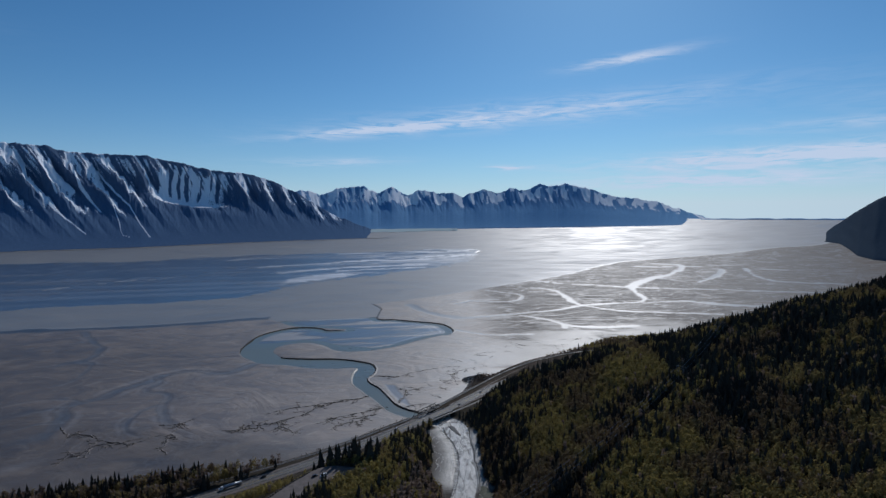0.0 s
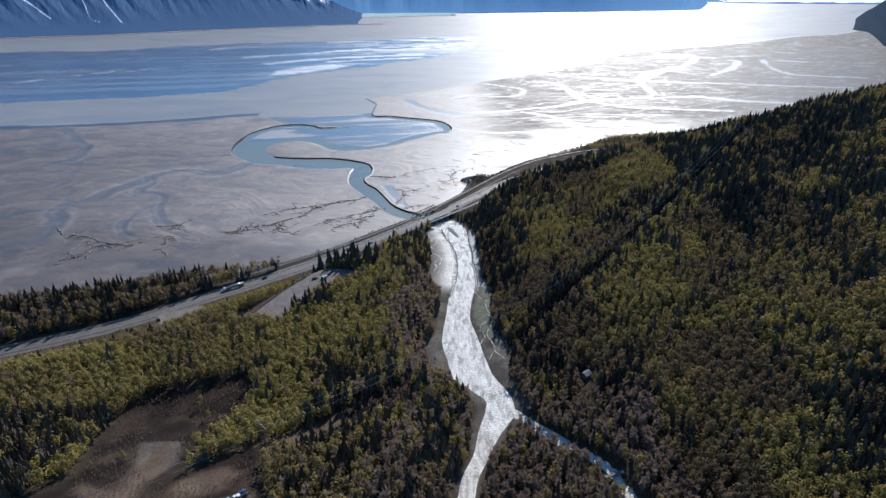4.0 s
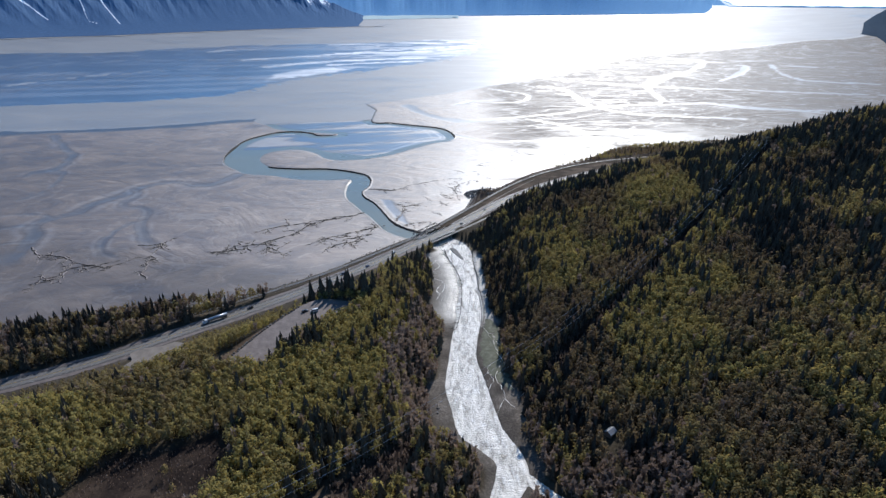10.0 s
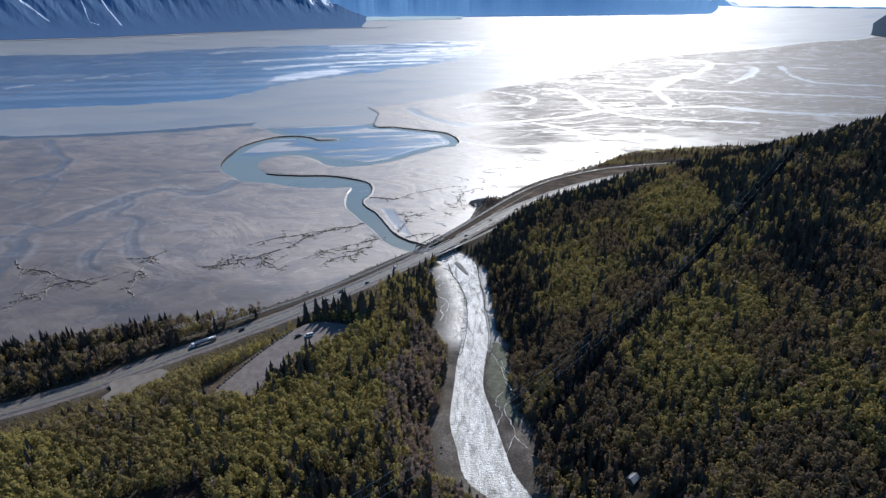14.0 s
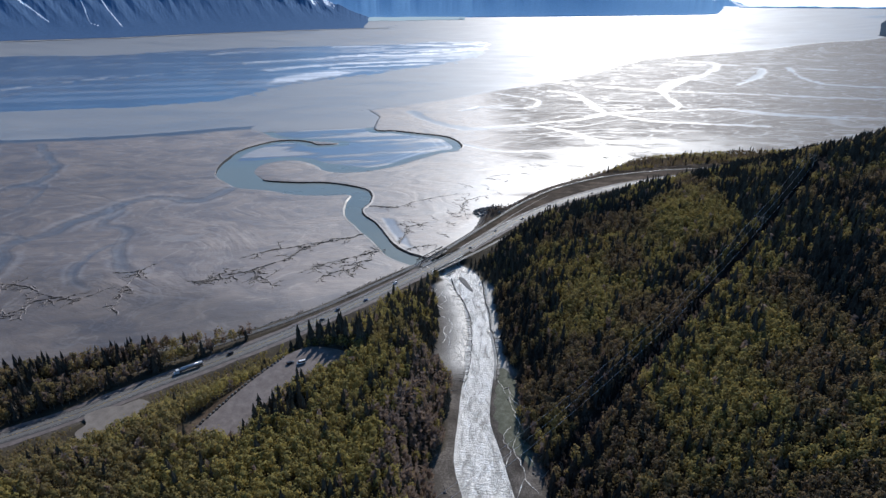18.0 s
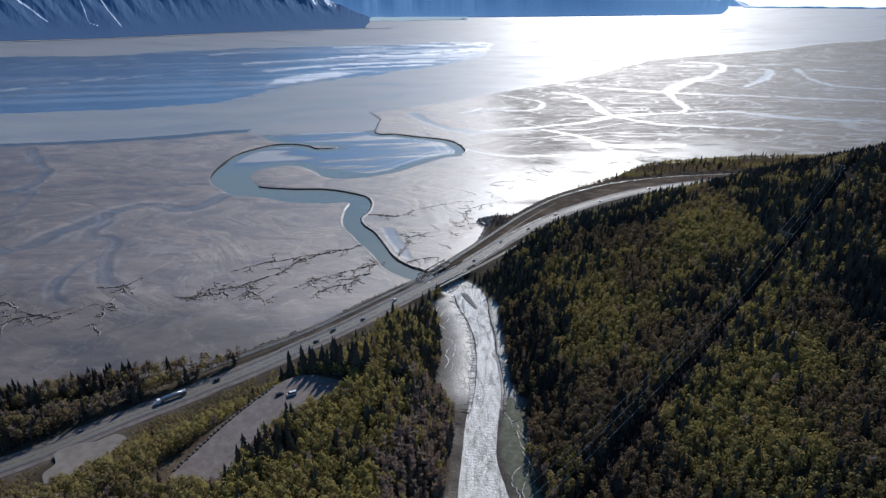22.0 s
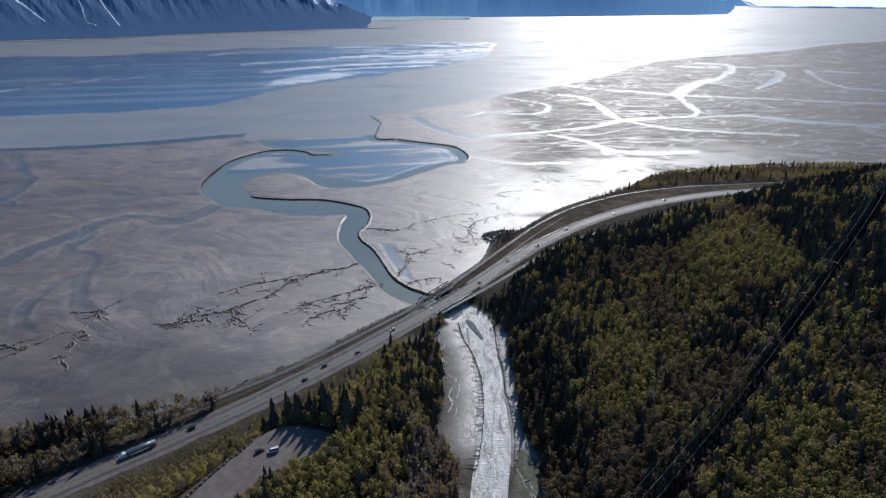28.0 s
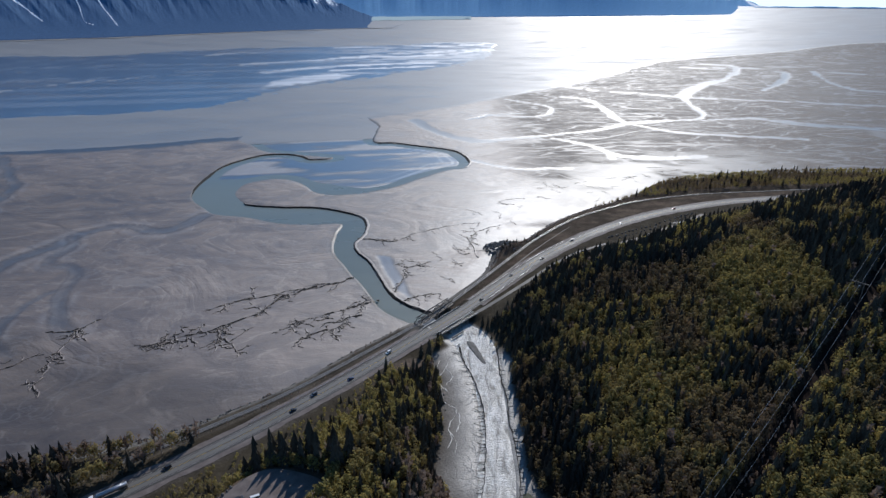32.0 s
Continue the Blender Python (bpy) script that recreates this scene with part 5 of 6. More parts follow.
def plant(name, label, kind, pts, rng, shift=0.0):
    """Many trees of one kind as one mesh. pts: rows of x, y, z, height factor."""
    if not len(pts):
        return
    Vs, Fs, Ms, Ts, Ns, n0 = [], [], [], [], [], 0
    pts = np.asarray(pts, float)
    tints = 0.66 * patches(pts[:, 0], pts[:, 1]) + 0.34 * rng.random(len(pts)) + shift
    for (x, y, z, s), tint in zip(pts, tints):
        V, F, nt = TEMPLATES[kind][rng.integers(len(TEMPLATES[kind]))]
        a = rng.uniform(0, 6.28)
        c, sn = math.cos(a), math.sin(a)
        w = s * rng.uniform(0.72, 1.06)
        W = np.empty(V.shape, np.float32)
        W[:, 0] = (V[:, 0] * c - V[:, 1] * sn) * w + x
        W[:, 1] = (V[:, 0] * sn + V[:, 1] * c) * w + y
        W[:, 2] = V[:, 2] * s + z
        if id(V) in NORMALS:
            N = NORMALS[id(V)]
            Ns.append(np.stack([N[:, 0] * c - N[:, 1] * sn, N[:, 0] * sn + N[:, 1] * c, N[:, 2]], 1))
        Vs.append(W); Fs.append(F + n0)
        m = np.ones(len(F), np.int32); m[:nt] = 0
        Ms.append(m); Ts.append(np.full(len(V), tint, np.float32))
        n0 += len(V)
    ob = mesh_np(name, np.vstack(Vs), np.vstack(Fs), [BARK, FOLIAGE[kind]], np.concatenate(Ms), dict(tint=np.concatenate(Ts)), smooth=bool(Ns))
    if Ns:
        N = np.vstack(Ns)
        ob.data.normals_split_custom_set_from_vertices((N / np.linalg.norm(N, axis=1)[:, None]).astype(np.float32))
    tagged(ob, label, "trees", kind="stuff")


CLUMP = [(-112, 490), (-107, 493), (-104, 487), (-101, 492), (-97, 489), (-93, 493), (-90, 488), (-85, 491), (-81, 487), (-76, 490), (-72, 484), (-67, 488), (-62, 481), (-66, 494), (-88, 497), (-100, 498), (-79, 497), (-57, 488),
         (-110, 416), (-104, 409), (-108, 402), (-103, 398), (-97, 404), (-112, 396), (-94, 396)]
KINDS = {"birch": ("birch_tree", "slender young birch in fresh olive-green leaf", "tree"), "spruce": ("spruce_tree", "dark green pointed spruce on the slope", "tree"),
         "bare": ("bare_alder", "bare grey-brown alder beside the creek", "tree")}
MASTERS = {}


def lone_tree(kind, x, y, z, s, rng):
    v = int(rng.integers(len(TEMPLATES[kind])))
    m = pose(x, y, z, 0, 0, rng.uniform(0, 360))
    if (kind, v) not in MASTERS:
        name, label, cat = KINDS[kind]
        root = new(name)
        V, F, nt = TEMPLATES[kind][v]
        nv = int(F[:nt].max()) + 1
        mesh_np("trunk", V[:nv], F[:nt], [BARK], parent=root, smooth=False)
        crown = mesh_np("crown", V[nv:], F[nt:] - nv, [FOLIAGE[kind]], parent=root, smooth=kind == "birch", attrs=dict(tint=np.full(len(V) - nv, 0.5)))
        if id(V) in NORMALS:
            crown.data.normals_split_custom_set_from_vertices(NORMALS[id(V)][nv:].astype(np.float32))
        tagged(root, label, cat, group=name + "s")
        MASTERS[(kind, v)] = root
        root.matrix_basis = m @ Matrix.Diagonal((s, s, s, 1))
        return root
    ob = copy_thing(MASTERS[(kind, v)], m)
    ob.scale = (s, s, s)
    return ob


def forest():
    rng = np.random.default_rng(8)
    step = 3.05
    xs, ys = np.meshgrid(np.arange(-560, 640, step), np.arange(170, 1110, step))
    x = xs.ravel() + rng.uniform(-1.4, 1.4, xs.size)
    y = ys.ravel() + rng.uniform(-1.4, 1.4, xs.size)
    # within the country the camera sees
    ok = (np.abs(x) < 0.86 * (y - 20) + 40) & (y > 175)
    x, y = x[ok], y[ok]
    z, d = land_height(x, y)
    ok = (d["shore"] > 7) & (d["road"] > np.where((x < -60) & (d["inland"] > 0), 15, 13)) & (d["rail"] > 7) & (d["trail"] > 4.5) & (d["bank"] > np.where(d["right"], d["bar"] * 0.85 + 2, d["bar"] + 1)) & (d["brook"] > 5.5)
    ok &= ~((d["inland"] < 0) & (x > -150) & ((x < 165) | (d["seaward"] < 11))) & ~((d["inland"] > 0) & (d["inland"] < np.where(x < 62, 19 + 13 * sstep(8, 40, x), 33 + 25 * sstep(90, 190, x) * sstep(380, 300, x))) & (x > 6)) & ~((d["inland"] < 26) & (x > -130) & (x < 8) & (d["inland"] > 0) & (rng.random(len(x)) < 0.6))
    ok &= (sdf(x + 6, y - 2, LOT) < -1) & (sdf(x, y, LOT) < -3) & (sdf(x, y + 6, LOT) < -2)
    ok &= (sdf(x, y, LAYBY) < -3) & (sdf(x, y + 9, LAYBY) < -2)
    ok &= (np.hypot(x - 91, y - 345) > 7) & (np.hypot(x - 90, y - 334) > 6)
    ok &= (np.hypot(x - 88, y - 263) > 9)
    ok &= (sdf(x, y, CLEAR) < -2) & (sdf(x, y, DIRT) < -2)
    ok &= (dist_line(x, y, SIDE_LOT)[0] > 7) & (dist_line(x - 3, y + 9, SIDE_LOT)[0] > 8) & (dist_line(x - 6, y + 17, SIDE_LOT)[0] > 7)
    # the cut for the power line
    wx, wy = WIRES_B[0] - WIRES_A[0], WIRES_B[1] - WIRES_A[1]
    wl = math.hypot(wx, wy)
    off = ((x - WIRES_A[0]) * wy - (y - WIRES_A[1]) * wx) / wl
    ok &= ~((np.abs(off - 3.5) < 4.6) & (x > 45)) & ~((np.abs(off - 7) < 9) & (x < -18))
    x, y, z = x[ok], y[ok], z[ok]
    d = {k: v[ok] for k, v in d.items()}
    off = off[ok]
    patch = fbm(x / 55, y / 55, 81, 3)
    left = ~d["right"] | (d["inland"] < 0)
    p_spruce = np.where(left, np.where(y > 250, 0.03, 0.10), 0.12) + np.where(left, 0.25, 0.55) * sstep(0.54, 0.66, patch)
    p_spruce = np.where((d["inland"] < 0) & (x < -150), 0.04 + 0.42 * sstep(0.46, 0.58, fbm(x / 26, y / 26, 83, 2)) + 0.28 * sstep(-195, -230, x), p_spruce)
    p_spruce = np.where((d["inland"] < 0) & (x > 150), 0.10, p_spruce)
    p_spruce = np.where((d["inland"] > 0) & (x < -172) & (y < 290), 0.42 + 0.5 * sstep(0.40, 0.50, fbm(x / 30, y / 30, 84, 2)), p_spruce)
    p_spruce = np.where(d["right"] & (d["bank"] + 90 * (patch - 0.5) < 40), np.where(y > 470, 0.62, 0.34), p_spruce)
    p_spruce = np.where(d["right"] & (d["inland"] > 0) & (d["inland"] + 150 * (patch - 0.5) < 62 + 40 * sstep(40, 110, x) * (x < 200)), 0.86, p_spruce)
    p_spruce = np.where(d["right"] & (d["inland"] > 0) & (x > 95) & (x < 215) & (y + 0.25 * (x - 150) > 655 + 60 * (patch - 0.5)), 0.86, p_spruce)
    p_spruce = np.where(np.hypot(x - 205, (y - 625) * 0.8) < 38, 0.04, p_spruce)
    p_spruce = np.where(left & (d["inland"] > 0) & (y > 400), np.maximum(p_spruce, 0.62 * sstep(75, 25, d["bank"] + 60 * (patch - 0.5)) + 0.25 * sstep(480, 540, y)), p_spruce)
    p_spruce = np.where(d["right"] & (d["inland"] > 0) & (x > 235) & (y > 430), 0.88 - 0.62 * sstep(0.50, 0.58, fbm(x / 34, y / 34, 86, 3)), p_spruce)
    p_spruce = np.where(d["right"] & (d["inland"] > 0) & (np.abs(off - 4.5) < 20) & (x > 70), np.maximum(p_spruce, 0.40), p_spruce)
    p_spruce = np.where(left & (d["inland"] > 0) & (x > -75) & (y < 335), 0.62, p_spruce)
    p_spruce = np.where((d["inland"] > 0) & (x < -195) & (y < 290), np.maximum(p_spruce, 0.75), p_spruce)
    p_spruce = np.where(np.hypot((x + 100) / 17, (y - 416) / 12) < 0.8 + 0.6 * patch, 0.92, p_spruce)     # a dark clump below the car park
    p_bare = 0.03 + 0.85 * sstep(52, 24, d["bank"]) * sstep(545, 400, y) * left * np.where((x > -75) & (y < 335), 0.45, 1.0) + 0.5 * sstep(34, 10, d["bank"]) * sstep(470, 400, y) * ~left
    p_bare = np.where((d["inland"] < 0) & (x < -60), 0.06 + 0.34 * sstep(0.48, 0.58, fbm(x / 22, y / 22, 88, 2)), p_bare)
    p_bare = np.where((x > 12) & (x < 120) & (y < 325), np.maximum(p_bare, 0.82), p_bare)
    u = rng.random(len(x))
    kind = np.where(u < p_bare, 2, np.where(rng.random(len(x)) < p_spruce, 1, 0))
    keep = rng.random(len(x)) < np.where(kind == 1, 0.70, np.where(kind == 0, 0.85, 0.8))
    keep &= ~((d["right"]) & (y > 690) & (rng.random(len(x)) < 0.35))
    size = np.where(kind == 1, rng.uniform(0.55, 1.2, len(x)) * np.where(y > 250, 1, 0.9), rng.uniform(0.85, 1.30, len(x)))
    size = size * np.where(d["inland"] < 0, np.where(x < -150, 1.15, np.where(kind == 1, 0.8, 0.62)), 1.0) * np.where((d["inland"] > 0) & (x < -60), 0.40 + 0.60 * sstep(15, 62, d["inland"]), 1.0)
    size = size * np.where(d["right"] & (d["inland"] > 0), 0.62 + 0.38 * sstep(28, 75, d["inland"]), 1.0)
    # the trees nearest below the flight, and the dark clump by the car park, stand as single things
    near = np.hypot(x + 45, y - 236)
    single = np.zeros(len(x), bool)
    for k, count in ((0, 130), (1, 50), (2, 45)):
        idx = np.where(keep & (kind == k))[0]
        single[idx[np.argsort(near[idx])[:count]]] = True
    for k, nm in enumerate(("birch", "spruce", "bare")):
        for q in np.where(single & (kind == k))[0]:
            lone_tree(nm, x[q], y[q], z[q], size[q], rng)
    for px, py in CLUMP:
        lone_tree("spruce", px, py, float(land_height(np.array([px]), np.array([py]))[0][0]), rng.uniform(1.2, 2.2) if py > 450 else rng.uniform(0.8, 1.5), rng)
    for px, py in [(-151, 250), (-153, 252), (-149, 247), (-144, 205), (-147, 203), (-141, 202), (-145, 199), (-91, 201), (-94, 203), (-88, 200), (-97, 200), (-85, 199), (-136, 301), (-160, 240), (-128, 290)]:
        lone_tree("birch", px, py, float(land_height(np.array([px]), np.array([py]))[0][0]), rng.uniform(0.4, 0.85), rng)
    for px, py in [(26, 628), (30, 634), (24, 640), (34, 641), (29, 647), (22, 652), (37, 650), (33, 657), (18, 659), (26, 662), (41, 659), (30, 667), (36, 668), (44, 667), (39, 677), (34, 620), (38, 630), (45, 645)]:
        lone_tree("spruce" if (px + py) % 3 else "birch", px, py, float(land_height(np.array([px]), np.array([py]))[0][0]), rng.uniform(0.35, 0.75), rng)
    for px, py in [(44, 797), (47, 803), (52, 800), (56, 806), (50, 812), (60, 812), (66, 816), (58, 820), (72, 822), (64, 824), (48, 792), (78, 829), (84, 834), (70, 828)]:
        lone_tree("spruce", px, py, float(land_height(np.array([px]), np.array([py]))[0][0]), rng.uniform(0.25, 0.55), rng)
    keep &= ~single
    sx = rng.uniform(-230, 330, 2600)
    sy = np.interp(sx, SHORE[:, 0], SHORE[:, 1]) - rng.uniform(3, 24, len(sx))
    zz, dd = land_height(sx, sy)
    m = (dd["rail"] > 4) & (dd["inland"] < -8) & (dd["shore"] > 3) & (rng.random(len(sx)) < np.where(sx > 20, 1.0, 0.35)) & ~((sx > -45) & (sx < 12))
    plant("brush", "low brown brush along the railway embankment", "bare", np.column_stack([sx, sy, zz, rng.uniform(0.12, 0.34, len(sx))])[m], rng)
    gx, gy = np.meshgrid(np.arange(-262, -60, 2.1), np.arange(186, 340, 2.1))
    gx, gy = gx.ravel() + rng.uniform(-1.2, 1.2, gx.size), gy.ravel() + rng.uniform(-1.2, 1.2, gy.size)
    m = (sdf(gx, gy, CLEAR) > 0) & (fbm(gx / 18, gy / 18, 47, 3) > 0.46) & (sdf(gx, gy, PADS[0]) < 0) & (sdf(gx, gy, PADS[1]) < 0) & (sdf(gx, gy, PADS[2]) < 0)
    gx, gy = gx[m], gy[m]
    plant("brush", "low bare brown brush on the cleared ground", "bare", np.column_stack([gx, gy, land_height(gx, gy)[0], rng.uniform(0.08, 0.22, len(gx))]), rng)
    lx, ly = [], []
    for _ in range(900):
        u, o = rng.uniform(-18, 300), rng.uniform(-8, 8)
        ux, uy = wx / wl, wy / wl
        lx.append(WIRES_A[0] + (u + 60) * ux + (o + 5) * uy); ly.append(WIRES_A[1] + (u + 60) * uy - (o + 5) * ux)
    lx, ly = np.array(lx), np.array(ly)
    zz, dd = land_height(lx, ly)
    m = dd["bank"] > dd["bar"]
    plant("brush", "low bare brown brush under the power line", "bare", np.column_stack([lx, ly, zz, rng.uniform(0.2, 0.45, len(lx))])[m], rng)
    for lab, sel in (("near_terrace", left & (d["inland"] >= 0)), ("shore", d["inland"] < 0), ("hillside", ~left)):
        for k, nm in enumerate(("birch", "spruce", "bare")):
            m = keep & sel & (kind == k)
            what = {"birch": "young birches in fresh olive-green leaf", "spruce": "dark green spruces", "bare": "bare grey-brown alders not yet in leaf"}[nm]
            where = {"near_terrace": "on the terrace beside the creek", "shore": "along the shore", "hillside": "on the hillside"}[lab]
            plant(nm + "_wood", what + " " + where, nm, np.column_stack([x, y, z, size])[m], rng, 0.14 if lab == "near_terrace" else 0.0)


forest()


# ---- small builders ----
def part(name, bm, mat, parent=None, label="", smooth=False):
    me = bpy.data.meshes.new(name)
    bm.to_mesh(me)
    bm.free()
    me.materials.append(mat)
    if smooth:
        me.polygons.foreach_set("use_smooth", np.full(len(me.polygons), True))
    ob = new(name, me)
    if parent:
        ob.parent = parent
    if label:
        tagged(ob, label)
    return ob


def box(bm, c, size, m=None):
    """A box about c; m turns it there."""
    r = bmesh.ops.create_cube(bm, size=1.0)
    bmesh.ops.scale(bm, vec=size, verts=r["verts"])
    if m is not None:
        bmesh.ops.transform(bm, matrix=m, verts=r["verts"])
    bmesh.ops.translate(bm, vec=c, verts=r["verts"])
    return r["verts"]


def boxes(*items):
    bm = bmesh.new()
    for it in items:
        box(bm, *it)
    return bm


def tube(bm, a, b, r0, r1=None, sides=6):
    a, b = Vector(a), Vector(b)
    d = b - a
    r = bmesh.ops.create_cone(bm, cap_ends=True, segments=sides, radius1=r0, radius2=r0 if r1 is None else r1, depth=d.length)
    bmesh.ops.transform(bm, matrix=Matrix.Translation((a + b) / 2) @ d.to_track_quat("Z", "Y").to_matrix().to_4x4(), verts=r["verts"])


def prism(profile, half, taper=1.0, z_taper=None):
    """A side profile (x, z) drawn out across y; points above z_taper are drawn in."""
    bm = bmesh.new()
    sides = []
    for sgn in (-1, 1):
        sides.append([bm.verts.new((x, sgn * half * (taper if z_taper is not None and z > z_taper else 1.0), z)) for x, z in profile])
    n = len(profile)
    bm.faces.new(sides[0])
    bm.faces.new(sides[1][::-1])
    for k in range(n):
        bm.faces.new((sides[0][(k + 1) % n], sides[0][k], sides[1][k], sides[1][(k + 1) % n]))
    bmesh.ops.recalc_face_normals(bm, faces=bm.faces)
    return bm


def ground_at(x, y):
    return float(land_height(np.array([x], float), np.array([y], float))[0][0])


def sheet(name, outline, z, mat):
    """A flat surface inside a smooth closed outline."""
    bm = bmesh.new()
    pts = spline(list(outline) + [outline[0]], 5)[:-1]
    f = bm.faces.new([bm.verts.new((p[0], p[1], z)) for p in pts])
    if f.normal.z < 0:
        f.normal_flip()
    bmesh.ops.triangulate(bm, faces=bm.faces)
    return part(name, bm, mat)


def paint(name, rgb, rough=0.35, metal=0.0):
    m, t, b = nodes(name)
    n = noise_node(t, 3.0, 3)
    link(t, mixc(t, n, tuple(c * 0.85 for c in rgb), rgb), b.inputs["Base Color"])
    b.inputs["Roughness"].default_value, b.inputs["Metallic"].default_value = rough, metal
    b.inputs["Coat Weight"].default_value = 0.4
    return m


CARS = {"white": paint("white_paint", (0.75, 0.75, 0.74)), "black": paint("black_paint", (0.02, 0.02, 0.022)), "silver": paint("silver_paint", (0.42, 0.43, 0.45), 0.3, 0.6),
        "dark red": paint("red_paint", (0.20, 0.03, 0.03)), "dark blue": paint("blue_paint", (0.03, 0.05, 0.12)), "grey": paint("grey_paint", (0.12, 0.12, 0.13), 0.35, 0.3)}
GLASS = paint("tinted_glass", (0.012, 0.014, 0.016), 0.08)
RUBBER = paint("rubber", (0.02, 0.02, 0.02), 0.8)
LAMP = paint("lamp_glass", (0.7, 0.7, 0.66), 0.15)
TAIL = paint("tail_lamp", (0.35, 0.02, 0.02), 0.25)


def wheel(parent, x, y, r, w):
    bm = bmesh.new()
    tube(bm, (x, y - w / 2, r), (x, y + w / 2, r), r, sides=14)
    ob = part("wheel", bm, RUBBER, parent)
    bm = bmesh.new()
    tube(bm, (x, y - w / 2 - 0.015, r), (x, y + w / 2 + 0.015, r), r * 0.58, sides=10)
    part("rim", bm, GALV, ob)


def car(colour, shape, label):
    root = new({"van": "van", "pickup": "pickup_truck"}.get(shape, "car"))
    L = {"saloon": 4.7, "suv": 4.8, "pickup": 5.7, "van": 5.6}[shape]
    h = {"saloon": 1.45, "suv": 1.75, "pickup": 1.85, "van": 2.4}[shape]
    a = L / 2
    belt = h * 0.56
    body = [(-a, 0.35), (a * 0.96, 0.32), (a, 0.55), (a * 0.97, belt * 0.86), (a * 0.5, belt), (-a * 0.97, belt), (-a, belt * 0.8)]
    bm = prism(body, 0.92)
    bmesh.ops.bevel(bm, geom=list(bm.edges), offset=0.07, segments=1, affect="EDGES")
    part("body", bm, CARS[colour], root)
    roof = {"saloon": [(-a * 0.78, belt), (a * 0.42, belt), (a * 0.12, h), (-a * 0.42, h)], "suv": [(-a * 0.97, belt), (a * 0.45, belt), (a * 0.2, h), (-a * 0.85, h)],
            "pickup": [(-a * 0.1, belt), (a * 0.5, belt), (a * 0.28, h), (-a * 0.05, h)], "van": [(-a * 0.98, belt), (a * 0.75, belt), (a * 0.5, h), (-a * 0.97, h)]}[shape]
    cabin = part("cabin", prism(roof, 0.84, 0.84, belt + 0.05), GLASS, root)
    x0, x1 = roof[3][0], roof[2][0]
    bm = boxes((((x0 + x1) / 2, 0, h), (abs(x1 - x0) + 0.08, 1.42, 0.07)))
    bmesh.ops.bevel(bm, geom=list(bm.edges), offset=0.03, segments=1, affect="EDGES")
    part("roof_panel", bm, CARS[colour], root)
    for sx in (-0.62, 0.62):
        for sy in (-0.8, 0.8):
            wheel(root, a * sx, sy, 0.34, 0.24)
    for sy in (-0.62, 0.62):
        part("headlight", boxes(((a * 0.985, sy, belt * 0.72), (0.08, 0.34, 0.14))), LAMP, root)
        part("tail_light", boxes(((-a * 0.995, sy, belt * 0.78), (0.06, 0.24, 0.16))), TAIL, root)
    return tagged(root, label, "car")


def tanker():
    root = new("tank_truck")
    bm = prism([(6.2, 0.6), (9.6, 0.6), (9.7, 1.7), (8.5, 1.9), (8.2, 3.1), (6.2, 3.2)], 1.2)
    bmesh.ops.bevel(bm, geom=list(bm.edges), offset=0.1, segments=1, affect="EDGES")
    part("cab", bm, CARS["white"], root)
    part("windscreen", boxes(((8.42, 0, 2.5), (0.12, 2.0, 0.9), Matrix.Rotation(radians(-14), 4, "Y"))), GLASS, root)
    bm = bmesh.new()
    tube(bm, (-9.2, 0, 2.35), (5.4, 0, 2.35), 1.18, sides=20)
    bmesh.ops.bevel(bm, geom=[e for e in bm.edges if abs(e.verts[0].co.x - e.verts[1].co.x) < 0.01], offset=0.18, segments=2, affect="EDGES")
    part("tank", bm, CARS["silver"], root, "polished silver tank", smooth=True)
    part("chassis", boxes(((-1, 0, 0.95), (16.5, 0.9, 0.3))), STEEL, root)
    part("walkway", boxes(((-2, 0, 3.56), (13.5, 0.5, 0.06))), GALV, root)
    for x in (8.6, 6.3, 5.1, -6.2, -7.5, -8.7):
        for y in (-1.0, 1.0):
            wheel(root, x, y, 0.5, 0.4)
    return tagged(root, "white tractor with a long silver tank trailer on the highway", "truck")


def road_place(k, off):
    """A pose on the highway at row k, off metres to its right, facing along it; and its mirror for the other lane."""
    p, q = ROAD[k], ROAD[min(k + 1, len(ROAD) - 1)]
    d = np.array([q[0] - p[0], q[1] - p[1]])
    d /= np.linalg.norm(d)
    n = np.array([d[1], -d[0]])
    a = math.degrees(math.atan2(d[1], d[0]))
    return pose(p[0] + n[0] * off, p[1] + n[1] * off, p[2] + 0.02, 0, 0, a if off > 0 else a + 180)


def nearest_row(x, y):
    return int(np.argmin(np.hypot(ROAD[:, 0] - x, ROAD[:, 1] - y)))


